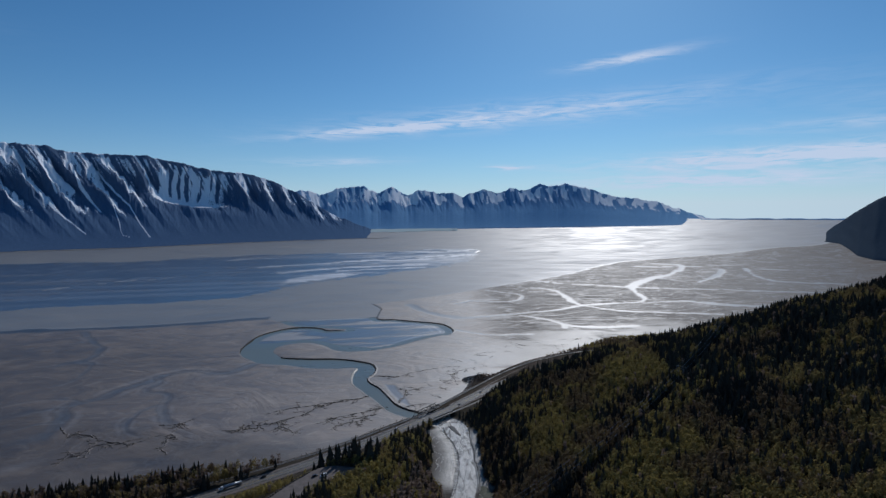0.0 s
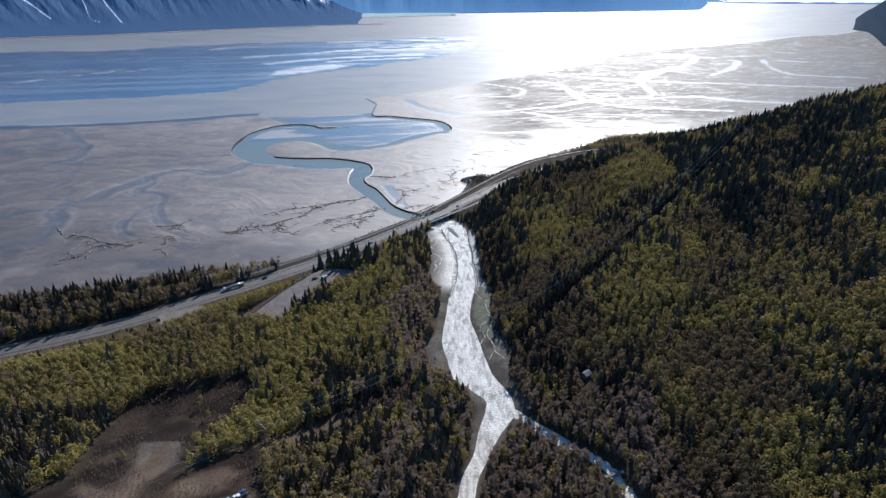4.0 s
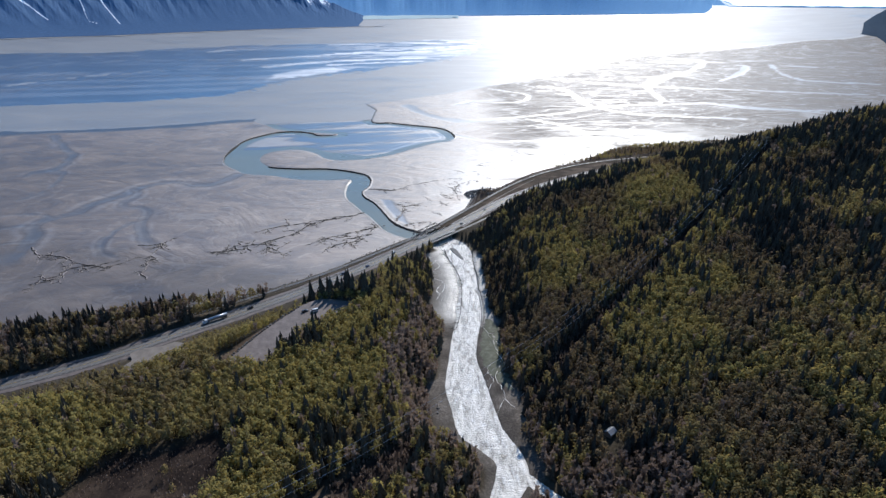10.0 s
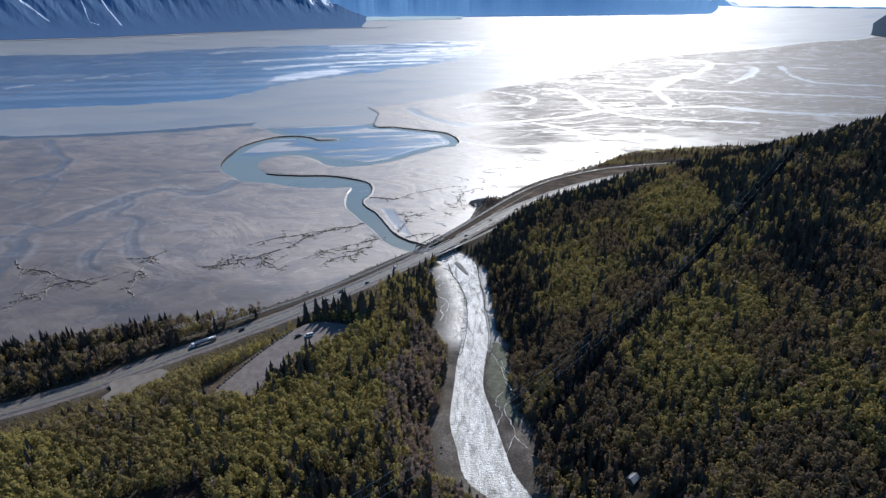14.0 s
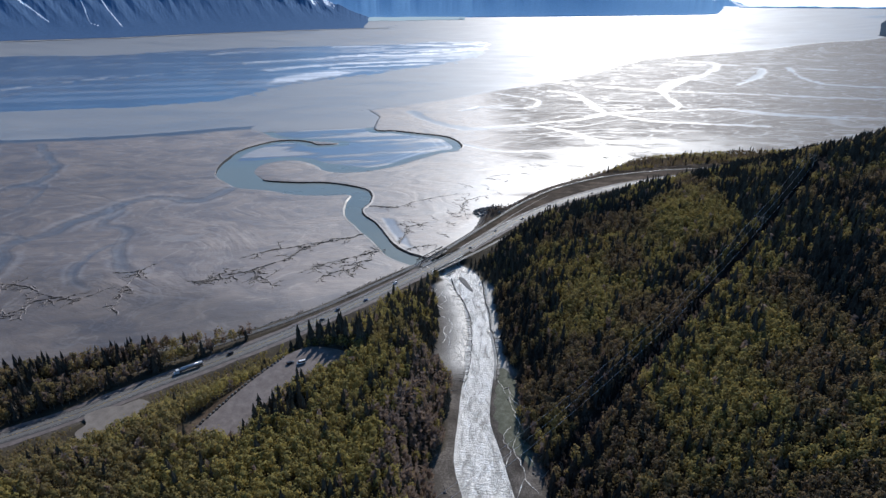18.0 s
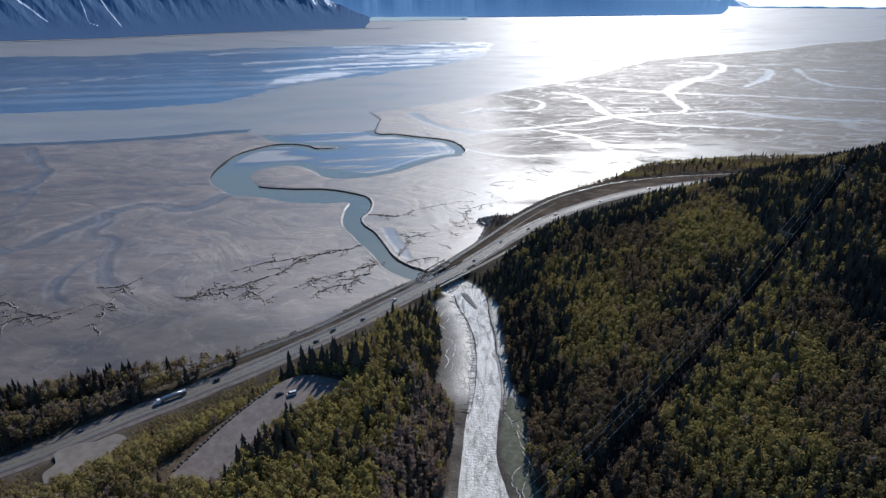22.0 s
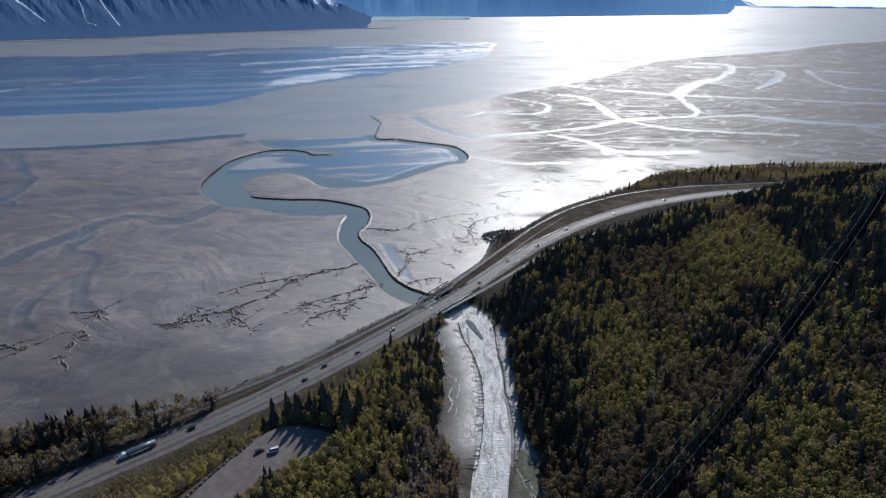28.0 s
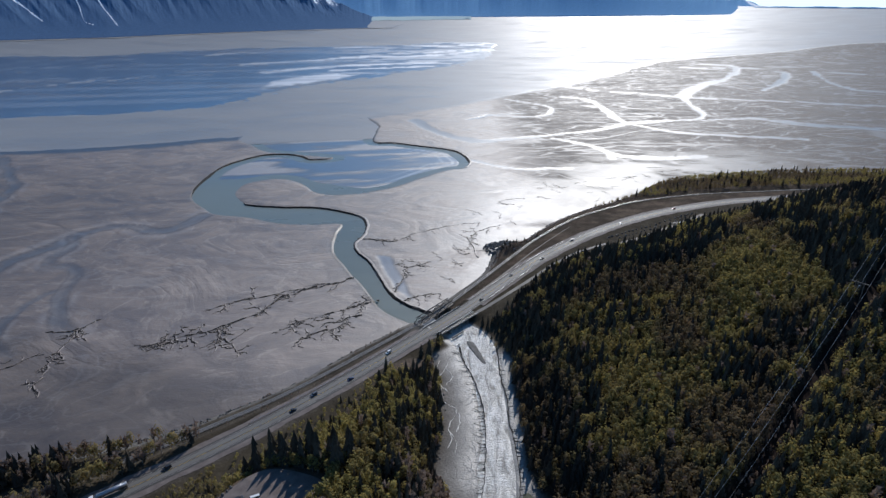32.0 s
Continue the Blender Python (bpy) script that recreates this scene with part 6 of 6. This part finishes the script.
def traffic():
    plan = [(-160, 496, -1.9, "black", "suv"), (-109, 549, 1.9, "black", "saloon"), (-90, 566, -1.9, "grey", "suv"), (-75, 585, 1.9, "dark blue", "saloon"), (-50, 613, -1.9, "white", "suv"), (19, 697, 1.9, "black", "saloon"),
            (48, 738, -1.9, "grey", "saloon"), (80, 782, 1.9, "black", "pickup"), (117, 827, -1.9, "black", "suv"), (172, 875, 1.9, "silver", "saloon"), (256, 925, -1.9, "dark red", "suv")]
    for x, y, off, colour, shape in plan:
        what = {"suv": "tall estate car", "saloon": "saloon car", "pickup": "pickup truck"}[shape]
        ob = car(colour, shape, colour + " " + what + " driving on the shore highway")
        ob.matrix_basis = road_place(nearest_row(x, y), off)
    t = tanker()
    t.matrix_basis = road_place(nearest_row(-181, 480), -1.9)
    # parked
    for x, y, a, colour, shape, label in ((-98, 463, 205, "white", "van", "white camper van parked on the gravel lot"), (-105, 463, 40, "black", "suv", "black car parked by the boulders of the lot"), (-86, 215, 60, "white", "pickup", "white pickup truck parked in the clearing"),
                                          (-83, 217, 62, "black", "suv", "black car parked in the clearing"), (-89, 213, 58, "silver", "suv", "silver car parked in the clearing"),
                                          (-85, 219.5, 65, "dark blue", "saloon", "dark blue car parked in the clearing"), (247, 868.5, 40, "white", "van", "white van parked beside the path")):
        ob = car(colour, shape, label)
        ob.matrix_basis = pose(x, y, ground_at(x, y) + 0.05, 0, 0, a)


traffic()

# ---- surfaces ----
tagged(sheet("car_park", LOT, 25.58, GRAVEL), "grey gravel car park ringed by trees", "car park", kind="structure")
tagged(sheet("layby", LAYBY, 10.28, DIRT_MAT), "pale gravel lay-by at the roadside", "lay-by", kind="structure")


def markings():
    lines = new("road_markings")
    tagged(lines, "worn white and yellow lines on the highway", "road marking", kind="structure")
    for off, m, nm in ((-4.1, LINE, "edge_line"), (4.1, LINE, "edge_line"), (-0.15, YLINE, "centre_line"), (0.15, YLINE, "centre_line")):
        ob = ribbon(nm, ROAD, 0.06 if nm == "edge_line" else 0.03, m, lift=0.03, offset=off)
        ob.parent = lines
    track = new("railway_track")
    tagged(track, "single steel railway track on dark ballast", "railway")
    for off in (-0.72, 0.72):
        bm = bmesh.new()
        p = RAIL
        d = np.gradient(p[:, :2], axis=0)
        d /= np.linalg.norm(d, axis=1)[:, None]
        nrm = np.stack([d[:, 1], -d[:, 0]], 1)
        rows = []
        for k in range(len(p)):
            c = p[k, :2] + nrm[k] * off
            rows.append([bm.verts.new((c[0] + nrm[k, 0] * w, c[1] + nrm[k, 1] * w, p[k, 2] + h)) for w, h in ((-0.07, 0.1), (-0.05, 0.26), (0.05, 0.26), (0.07, 0.1))])
        for a, b in zip(rows, rows[1:]):
            for q in range(3):
                bm.faces.new((a[q], a[q + 1], b[q + 1], b[q]))
        part("rail", bm, RAILS, track)


markings()


# ---- bridges ----
def frame_at(line, x, y):
    k = int(np.argmin(np.hypot(line[:, 0] - x, line[:, 1] - y)))
    d = line[min(k + 1, len(line) - 1)] - line[max(k - 1, 0)]
    return pose(line[k, 0], line[k, 1], line[k, 2], 0, 0, math.degrees(math.atan2(d[1], d[0])))


def road_bridge():
    root = new("road_bridge")
    root.matrix_basis = frame_at(ROAD, -8, 662)
    part("deck", boxes(((0, 0, -0.35), (46, 13.4, 0.55))), CONC, root)
    for y in (-4.5, -1.5, 1.5, 4.5):
        part("girder", boxes(((0, y, -1.2), (45, 0.5, 1.15))), CONC, root)
    for y in (-6.5, 6.5):
        par = part("parapet", boxes(((0, y, 0.3), (46, 0.3, 0.75))), CONC, root)
        part("handrail", boxes(((0, y, 0.95), (46, 0.12, 0.12)), *[((x, y, 0.78), (0.12, 0.12, 0.3)) for x in np.arange(-22, 22.1, 2.2)]), GALV, par)
    for x in (-8, 8):
        bm = boxes(((x, 0, -3.6), (1.1, 10.5, 4.2)), ((x, 0, -1.75), (1.6, 12, 0.5)))
        part("pier", bm, CONC, root)
    for x in (-22.6, 22.6):
        part("abutment", boxes(((x, 0, -3.0), (1.4, 13.4, 5.0))), CONC, root)
    tagged(root, "low concrete highway bridge over the creek", "bridge")


def rail_bridge():
    root = new("railway_bridge")
    root.matrix_basis = frame_at(RAIL, -20, 671)
    n, L, H = 8, 46.0, 4.2
    part("deck", boxes(((0, 0, -0.35), (L, 4.6, 0.4))), TIMBER, root)
    for y in (-2.7, 2.7):
        bm = boxes(((0, y, -0.5), (L, 0.5, 0.9)), ((0, y, H), (L - 5.5, 0.55, 0.6)))
        st = L / n
        for k in range(n):
            x0, x1 = -L / 2 + k * st, -L / 2 + (k + 1) * st
            up = k % 2 == 0
            tube(bm, (x0, y, -0.3 if up else H), (x1, y, H if up else -0.3), 0.3, sides=4)
            if 0 < k:
                tube(bm, (x0, y, -0.3), (x0, y, H), 0.13, sides=4)
        part("truss", bm, STEEL, root)
    bm = boxes(*[((x, 0, H), (0.25, 5.4, 0.25)) for x in np.arange(-L / 2 + 6, L / 2 - 5, 5.75)])
    part("cross_brace", bm, STEEL, root)
    for x in (-L / 2, 0, L / 2):
        part("pier", boxes(((x, 0, -3.6), (1.6, 6.0, 6.2))), CONC, root)
    tagged(root, "dark steel truss railway bridge at the creek mouth", "bridge")


def path_bridge():
    root = new("path_bridge")
    root.matrix_basis = frame_at(TRAIL, -1, 656)
    part("deck", boxes(((0, 0, -0.2), (42, 3.6, 0.35))), CONC, root)
    for y in (-1.2, 1.2):
        part("girder", boxes(((0, y, -0.8), (41, 0.4, 0.9))), STEEL, root)
    for y in (-1.75, 1.75):
        part("railing", boxes(((0, y, 1.1), (42, 0.1, 0.1)), ((0, y, 0.6), (42, 0.06, 0.06)), *[((x, y, 0.55), (0.08, 0.08, 1.1)) for x in np.arange(-21, 21.1, 2.1)]), GALV, root)
    for x in (-10, 10):
        part("pier", boxes(((x, 0, -3.3), (0.9, 3.4, 4.6))), CONC, root)
    part("culvert_wall", boxes(((-9, -7.5, -3.2), (13, 0.6, 1.4))), CONC, root, "pale concrete wall end")
    tagged(root, "narrow path bridge beside the highway", "bridge")


road_bridge()
rail_bridge()
path_bridge()


def guard_rail(name, line, off, a, b):
    root = new("guard_rail")
    p = line[a:b]
    d = np.gradient(p[:, :2], axis=0)
    d /= np.linalg.norm(d, axis=1)[:, None]
    nrm = np.stack([d[:, 1], -d[:, 0]], 1)
    c = p[:, :2] + nrm * off
    bm = bmesh.new()
    rows = [[bm.verts.new((c[k, 0] + nrm[k, 0] * w, c[k, 1] + nrm[k, 1] * w, p[k, 2] + h)) for w, h in ((-0.05, 0.42), (-0.05, 0.74), (0.05, 0.74), (0.05, 0.42))] for k in range(len(p))]
    for r0, r1 in zip(rows, rows[1:]):
        for q in range(3):
            bm.faces.new((r0[q], r0[q + 1], r1[q + 1], r1[q]))
    part("beam", bm, GALV, root)
    for k in range(0, len(p), 1):
        part("post", boxes(((c[k, 0], c[k, 1], p[k, 2] + 0.3), (0.15, 0.15, 0.8))), TIMBER, root)
    tagged(root, "galvanised steel guard rail beside the highway", "guard rail")


for a, b, off in ((nearest_row(-120, 533), nearest_row(-30, 636), -5.9), (nearest_row(14, 691), nearest_row(120, 820), -5.9), (nearest_row(14, 691), nearest_row(70, 766), 5.9)):
    guard_rail("guard_rail", ROAD, off, a, b)


# ---- stones ----
def stone(rng, size):
    V = []
    bm = bmesh.new()
    bmesh.ops.create_icosphere(bm, subdivisions=1, radius=size)
    for v in bm.verts:
        v.co *= rng.uniform(0.72, 1.2)
        v.co.z *= 0.75
    return bm


def stones():
    rng = random.Random(12)
    protos = []
    for k in range(5):
        bm = stone(rng, 1.0)
        bm.verts.ensure_lookup_table()
        protos.append((np.array([v.co[:] for v in bm.verts]), np.array([[v.index for v in f.verts] for f in bm.faces])))
        bm.free()
    Vs, Fs, n0 = [], [], 0
    ln = SHORE
    seg = np.hypot(*np.diff(ln, axis=0).T)
    for k in range(len(ln) - 1):
        if not -260 < ln[k][0] < 330:
            continue
        for _ in range(int(seg[k] * 2.2)):
            u, o = rng.random(), rng.uniform(-1.5, 6.5)
            p = ln[k] + (ln[k + 1] - ln[k]) * u
            d = (ln[k + 1] - ln[k]) / seg[k]
            x, y = p[0] + d[1] * o, p[1] - d[0] * o
            V, F = protos[rng.randrange(5)]
            s = rng.uniform(0.4, 1.1)
            z = 0.2 + 5.0 * max(0, min(1, o / 16)) ** 1.3
            Vs.append(V * s + np.array([x, y, z])); Fs.append(F + n0); n0 += len(V)
    for _ in range(420):      # the rocky knoll beside the line
        a, r = rng.uniform(0, 6.28), 22 * rng.random() ** 0.5
        x, y = 50 + r * math.cos(a) * 1.1, 812 + r * math.sin(a) * 0.9
        V, F = protos[rng.randrange(5)]
        Vs.append(V * rng.uniform(0.5, 1.7) + np.array([x, y, max(0.0, ground_at_fast(x, y))])); Fs.append(F + n0); n0 += len(V)
    ob = mesh_np("riprap", np.vstack(Vs), np.vstack(Fs), [ROCK], smooth=False)
    tagged(ob, "dark boulders heaped along the shore embankment", "rocks", kind="stuff")
    # boulders along the edge of the car park
    edge = spline([(-141, 404), (-133, 426), (-123, 449), (-111, 470)], 9)
    for k, p in enumerate(edge):
        b = part("boulder", stone(rng, rng.uniform(0.7, 1.15)), ROCK)
        b.matrix_basis = pose(p[0] + rng.uniform(-0.4, 0.4), p[1], 25.9, 0, 0, rng.uniform(0, 360))
        tagged(b, "dark boulder edging the gravel car park", "boulder", group="boulders round the car park")
    for k, p in enumerate(list(spline([(157, 826), (180, 844), (213, 862), (254, 891), (275, 904)], 6)) + list(spline([(170, 829), (192, 842), (224, 862), (262, 890)], 5))):
        b = part("boulder", stone(rng, rng.uniform(0.8, 1.5)), ROCK)
        x, y = p[0] + rng.uniform(-1, 1), p[1] + rng.uniform(-1, 1)
        b.matrix_basis = pose(x, y, ground_at(x, y) + 0.4, 0, 0, rng.uniform(0, 360))
        tagged(b, "dark boulder between highway and parking strip", "boulder", group="boulders along the parking strip")
    for k in range(26):
        x, y = rng.choice(((-14, 520), (-12, 560), (40, 420), (44, 395), (-8, 375), (38, 450))) 
        b = part("creek_boulder", stone(rng, rng.uniform(0.4, 0.9)), ROCK)
        x, y = x + rng.uniform(-5, 5), y + rng.uniform(-16, 16)
        b.matrix_basis = pose(x, y, ground_at(x, y) + 0.2, 0, 0, rng.uniform(0, 360))
        tagged(b, "grey boulder on the creek's gravel bar", "boulder", group="boulders by the creek")


def ground_at_fast(x, y):
    return 0.3 + 9.0 * max(0, 1 - math.hypot(x - 50, (y - 806) * 0.9) / 24)


stones()


def driftwood():
    rng = random.Random(4)
    spots = [(36, 470), (40, 452), (43, 436), (45, 420), (47, 404), (46, 390), (44, 372), (41, 444), (38, 460), (46, 412), (-4, 384), (-12, 372), (2, 462), (4, 458), (86, 270), (80, 281)]
    for x, y in spots:
        x, y = x + rng.uniform(-2, 2), y + rng.uniform(-4, 4)
        L, a = rng.uniform(3, 8), rng.uniform(0, math.pi)
        bm = bmesh.new()
        p = [Vector((-L / 2, 0, 0)), Vector((0, rng.uniform(-0.3, 0.3), 0.15)), Vector((L / 2, 0, 0.1))]
        tube(bm, p[0], p[1], 0.26, 0.2)
        tube(bm, p[1], p[2], 0.2, 0.08)
        for _ in range(3):
            u = rng.uniform(0, 0.9)
            q = p[1].lerp(p[2], u)
            tube(bm, q, q + Vector((rng.uniform(0.3, 1), rng.uniform(-1, 1), rng.uniform(0.1, 0.8))), 0.07, 0.02, 4)
        ob = part("driftwood_log", bm, TIMBER)
        ob.matrix_basis = pose(x, y, ground_at(x, y) + 0.25, 0, 0, math.degrees(a))
        tagged(ob, "bleached driftwood log on the creek bank", "driftwood", group="driftwood logs")


driftwood()


def creek_banks():
    """Cut bank, rills and threads of water on the silt bars above the bridges, and the low silt island."""
    rng = random.Random(77)
    edge = spline([(-1, 634), (2, 612), (9, 588.5), (13.2, 564), (14.2, 540), (13.2, 519), (10.6, 492), (6, 470)], 10)
    edge2 = spline([(27, 632), (27.5, 592), (29.6, 567), (29, 545), (30.8, 526), (30.5, 498), (27.5, 470)], 10)
    Vs, Fs, n0 = [], [], 0

    def cut(p, w):
        nonlocal n0
        p = np.array(p)
        d = np.gradient(p, axis=0)
        d /= np.linalg.norm(d, axis=1)[:, None] + 1e-9
        nr = np.stack([d[:, 1], -d[:, 0]], 1)
        h = (np.linspace(1, 0.25, len(p)) * w * np.array([rng.uniform(0.6, 1.3) for _ in p]))[:, None]
        z = (np.maximum(land_height(p[:, 0], p[:, 1])[0], np.interp(p[:, 1], (470, 635), (2.8, 0.45))) + 0.16)[:, None]
        Vs.append(np.stack([np.hstack([p - nr * h, z]), np.hstack([p + nr * h, z])], 1).reshape(-1, 3))
        Fs.append(grid_faces(len(p), 2) + n0)
        n0 += 2 * len(p)
    for e, sgn, reach in ((edge, -1, 8.0), (edge2, 1, 4.0)):
        cut(e + np.array([[rng.uniform(-0.4, 0.4), 0] for _ in e]), 0.55)
        for k in range(2, len(e) - 2):
            for _ in range(1):
                if rng.random() < 0.15:
                    continue
                q, a = [tuple(e[k] + np.array([0, rng.uniform(-1.5, 1.5)]))], rng.uniform(-0.35, 0.25)
                for _ in range(rng.randint(3, 6)):
                    st = rng.uniform(0.6, 1.0) * reach / 5
                    a += rng.uniform(-0.25, 0.25)
                    q.append((q[-1][0] + sgn * st * math.cos(a), q[-1][1] + st * math.sin(a)))
                cut(q, rng.uniform(0.18, 0.40))
    # wet silt and the bank's shade share one near-black colour
    ob = mesh_np("bank_rills", np.vstack(Vs), np.vstack(Fs), [SHADED_MUD])
    tagged(ob, "dark rills and cut edge of the creek's silt bar", "rills", kind="stuff")
    for pts in ([(-9, 606), (-12, 596), (-16, 588), (-13, 578), (-15, 568)], [(-15, 610), (-18, 592), (-14, 582), (-9, 574)], [(-10, 600), (-6, 590), (-10, 582)], [(-14, 566), (-8, 560), (-3, 556), (-5, 548), (-8, 538), (-3, 527), (-4, 517)],
                [(-16, 575), (-12, 570), (-14, 560)], [(-8, 538), (-6, 530), (-8, 522)], [(-3, 556), (-1, 545), (-3, 536)]):
        p = spline(pts, 6)
        p = p + np.array([[rng.uniform(-0.5, 0.5), rng.uniform(-0.5, 0.5)] for _ in p])
        zz = land_height(p[:, 0], p[:, 1])[0]
        ob = ribbon("rivulet", np.column_stack([p, zz]), np.array([rng.uniform(0.06, 0.32) for _ in p]), CREEK, lift=0.18)
        tagged(ob, "thin bright thread of water on the silt bar", "rivulet", kind="structure")
    out = spline([(5.8, 637), (10.7, 634), (14.9, 621), (18.1, 609), (15.5, 610), (10.7, 620), (6.3, 631), (5.8, 637)], 5)[:-1]
    bm = bmesh.new()
    c = out.mean(0)
    rings = []
    for f, z in ((1.12, 0.1), (1.0, 0.75), (0.7, 0.95)):
        rings.append([bm.verts.new((c[0] + (p[0] - c[0]) * f, c[1] + (p[1] - c[1]) * f, z + rng.uniform(-0.08, 0.08))) for p in out])
    for r0, r1 in zip(rings, rings[1:]):
        for k in range(len(out)):
            bm.faces.new((r0[k], r0[(k + 1) % len(out)], r1[(k + 1) % len(out)], r1[k]))
    bm.faces.new(rings[-1])
    ob = part("silt_island", bm, ROCK)
    tagged(ob, "low dark silt island in the creek mouth", "island")
    tagged(sheet("bridge_apron", [(-31, 652), (-23, 664), (-19.5, 659.5), (-26, 649.5)], 4.9, CONC), "pale concrete apron beside the railway bridge", "apron", kind="structure")


creek_banks()


# ---- power line ----
def power_pole(x, y, h, turn):
    root = new("power_pole")
    z = ground_at(x, y)
    root.matrix_basis = pose(x, y, z, 0, 0, turn)
    for s in (-2.2, 2.2):
        bm = bmesh.new()
        tube(bm, (s, 0, -1), (s, 0, h), 0.22, 0.15, 8)
        part("pole", bm, TIMBER, root)
    part("crossarm", boxes(((0, 0, h - 1.2), (10.4, 0.3, 0.35))), TIMBER, root)
    bm = bmesh.new()
    tube(bm, (-2.2, 0.1, h - 5), (2.2, 0.1, h - 1.5), 0.1, sides=5)
    tube(bm, (2.2, -0.1, h - 5), (-2.2, -0.1, h - 1.5), 0.1, sides=5)
    part("cross_brace", bm, TIMBER, root)
    for s in (-4.6, 0, 4.6):
        bm = bmesh.new()
        tube(bm, (s, 0, h - 1.4), (s, 0, h - 2.6), 0.13, sides=6)
        part("insulator", bm, GLASS, root)
    tagged(root, "weathered timber two-legged power pole with a crossarm", "power pole", group="power poles")
    return z + h - 2.6


def power_line():
    ax, ay, bx, by = *WIRES_A, *WIRES_B
    turn = math.degrees(math.atan2(by - ay, bx - ax)) - 90
    cx, cy = WIRES_C
    za, zb, zc = power_pole(ax, ay, 14.5, turn), power_pole(bx, by, 15, turn), power_pole(cx, cy, 14, turn)
    dx, dy = bx - ax, by - ay
    l = math.hypot(dx, dy)
    nx, ny = dy / l, -dx / l
    for s in (-4.6, 0, 4.6):
        for (x0, y0, z0), (x1, y1, z1), sag in (((ax, ay, za), (bx, by, zb), 24), ((ax - dx * 0.5, ay - dy * 0.5, za + 30), (ax, ay, za), 3), ((bx, by, zb), (cx, cy, zc), 2), ((cx, cy, zc), (cx + dx * 0.4, cy + dy * 0.4, zc - 70), 3)):
            bm = bmesh.new()
            pts = [Vector((x0 + (x1 - x0) * u + nx * s, y0 + (y1 - y0) * u + ny * s, z0 + (z1 - z0) * u - sag * 4 * u * (1 - u))) for u in np.linspace(0, 1, 25)]
            for p, q in zip(pts, pts[1:]):
                tube(bm, p, q, 0.055, sides=4)
            ob = part("power_cable", bm, GALV)
            tagged(ob, "thin aluminium power cable spanning the creek", "cable", group="power cables")


power_line()


# ---- small buildings ----
def hut(x, y, turn, L, W, H, wall, roof_mat, label):
    root = new("house")
    root.matrix_basis = pose(x, y, ground_at(x, y), 0, 0, turn)
    part("wall", boxes(((0, 0, H / 2 - 0.4), (L, W, H + 0.8))), wall, root)
    bm = prism([(-W / 2 - 0.5, H), (0, H + W * 0.38), (W / 2 + 0.5, H), (0, H + W * 0.38 + 0.22)], L / 2 + 0.5)
    bmesh.ops.rotate(bm, matrix=Matrix.Rotation(radians(90), 3, "Z"), verts=bm.verts)
    part("roof", bm, roof_mat, root)
    bm = prism([(-W / 2, H), (W / 2, H), (0, H + W * 0.38)], L / 2 - 0.02)
    bmesh.ops.rotate(bm, matrix=Matrix.Rotation(radians(90), 3, "Z"), verts=bm.verts)
    part("gable", bm, wall, root)
    part("door", boxes(((L / 2 + 0.03, 0, 1.0), (0.08, 0.9, 2.0))), TIMBER, root)
    for xx in (-L * 0.25, L * 0.25):
        for sy in (-1, 1):
            part("window", boxes(((xx, sy * (W / 2 + 0.02), 1.5), (1.0, 0.07, 0.9))), GLASS, root)
    return tagged(root, label, "house")


RED = plain("red_metal_roof", ((0.3, (0.16, 0.035, 0.03)), (0.7, (0.24, 0.06, 0.05))), 0.8, 0.5)
GREY_ROOF = plain("grey_metal_roof", ((0.3, (0.22, 0.22, 0.22)), (0.7, (0.40, 0.40, 0.40))), 0.6, 0.45, metal=0.3)
hut(-9, 229, 15, 9, 6.5, 2.6, TIMBER, RED, "small timber house with a dull red roof among spruces")
hut(91, 345, 40, 5, 4, 2.2, TIMBER, GREY_ROOF, "small grey-roofed hut in a gap of the wood")


def footbridge():
    root = new("footbridge")
    root.matrix_basis = pose(88, 267, 11.2, 0, 0, 20)
    part("deck", boxes(*[((x, 0, 0), (0.26, 1.6, 0.08)) for x in np.arange(-5.5, 5.6, 0.3)]), TIMBER, root)
    for y in (-0.75, 0.75):
        part("beam", boxes(((0, y, -0.2), (11.6, 0.22, 0.3))), TIMBER, root)
        part("handrail", boxes(((0, y, 1.0), (11.4, 0.09, 0.09)), *[((x, y, 0.5), (0.09, 0.09, 1.0)) for x in (-5.4, -2.7, 0, 2.7, 5.4)]), TIMBER, root)
    for x in (-5.3, 5.3):
        part("footing", boxes(((x, 0, -0.9), (0.7, 1.9, 1.4))), CONC, root)
    tagged(root, "small timber footbridge over the brook", "footbridge")


footbridge()
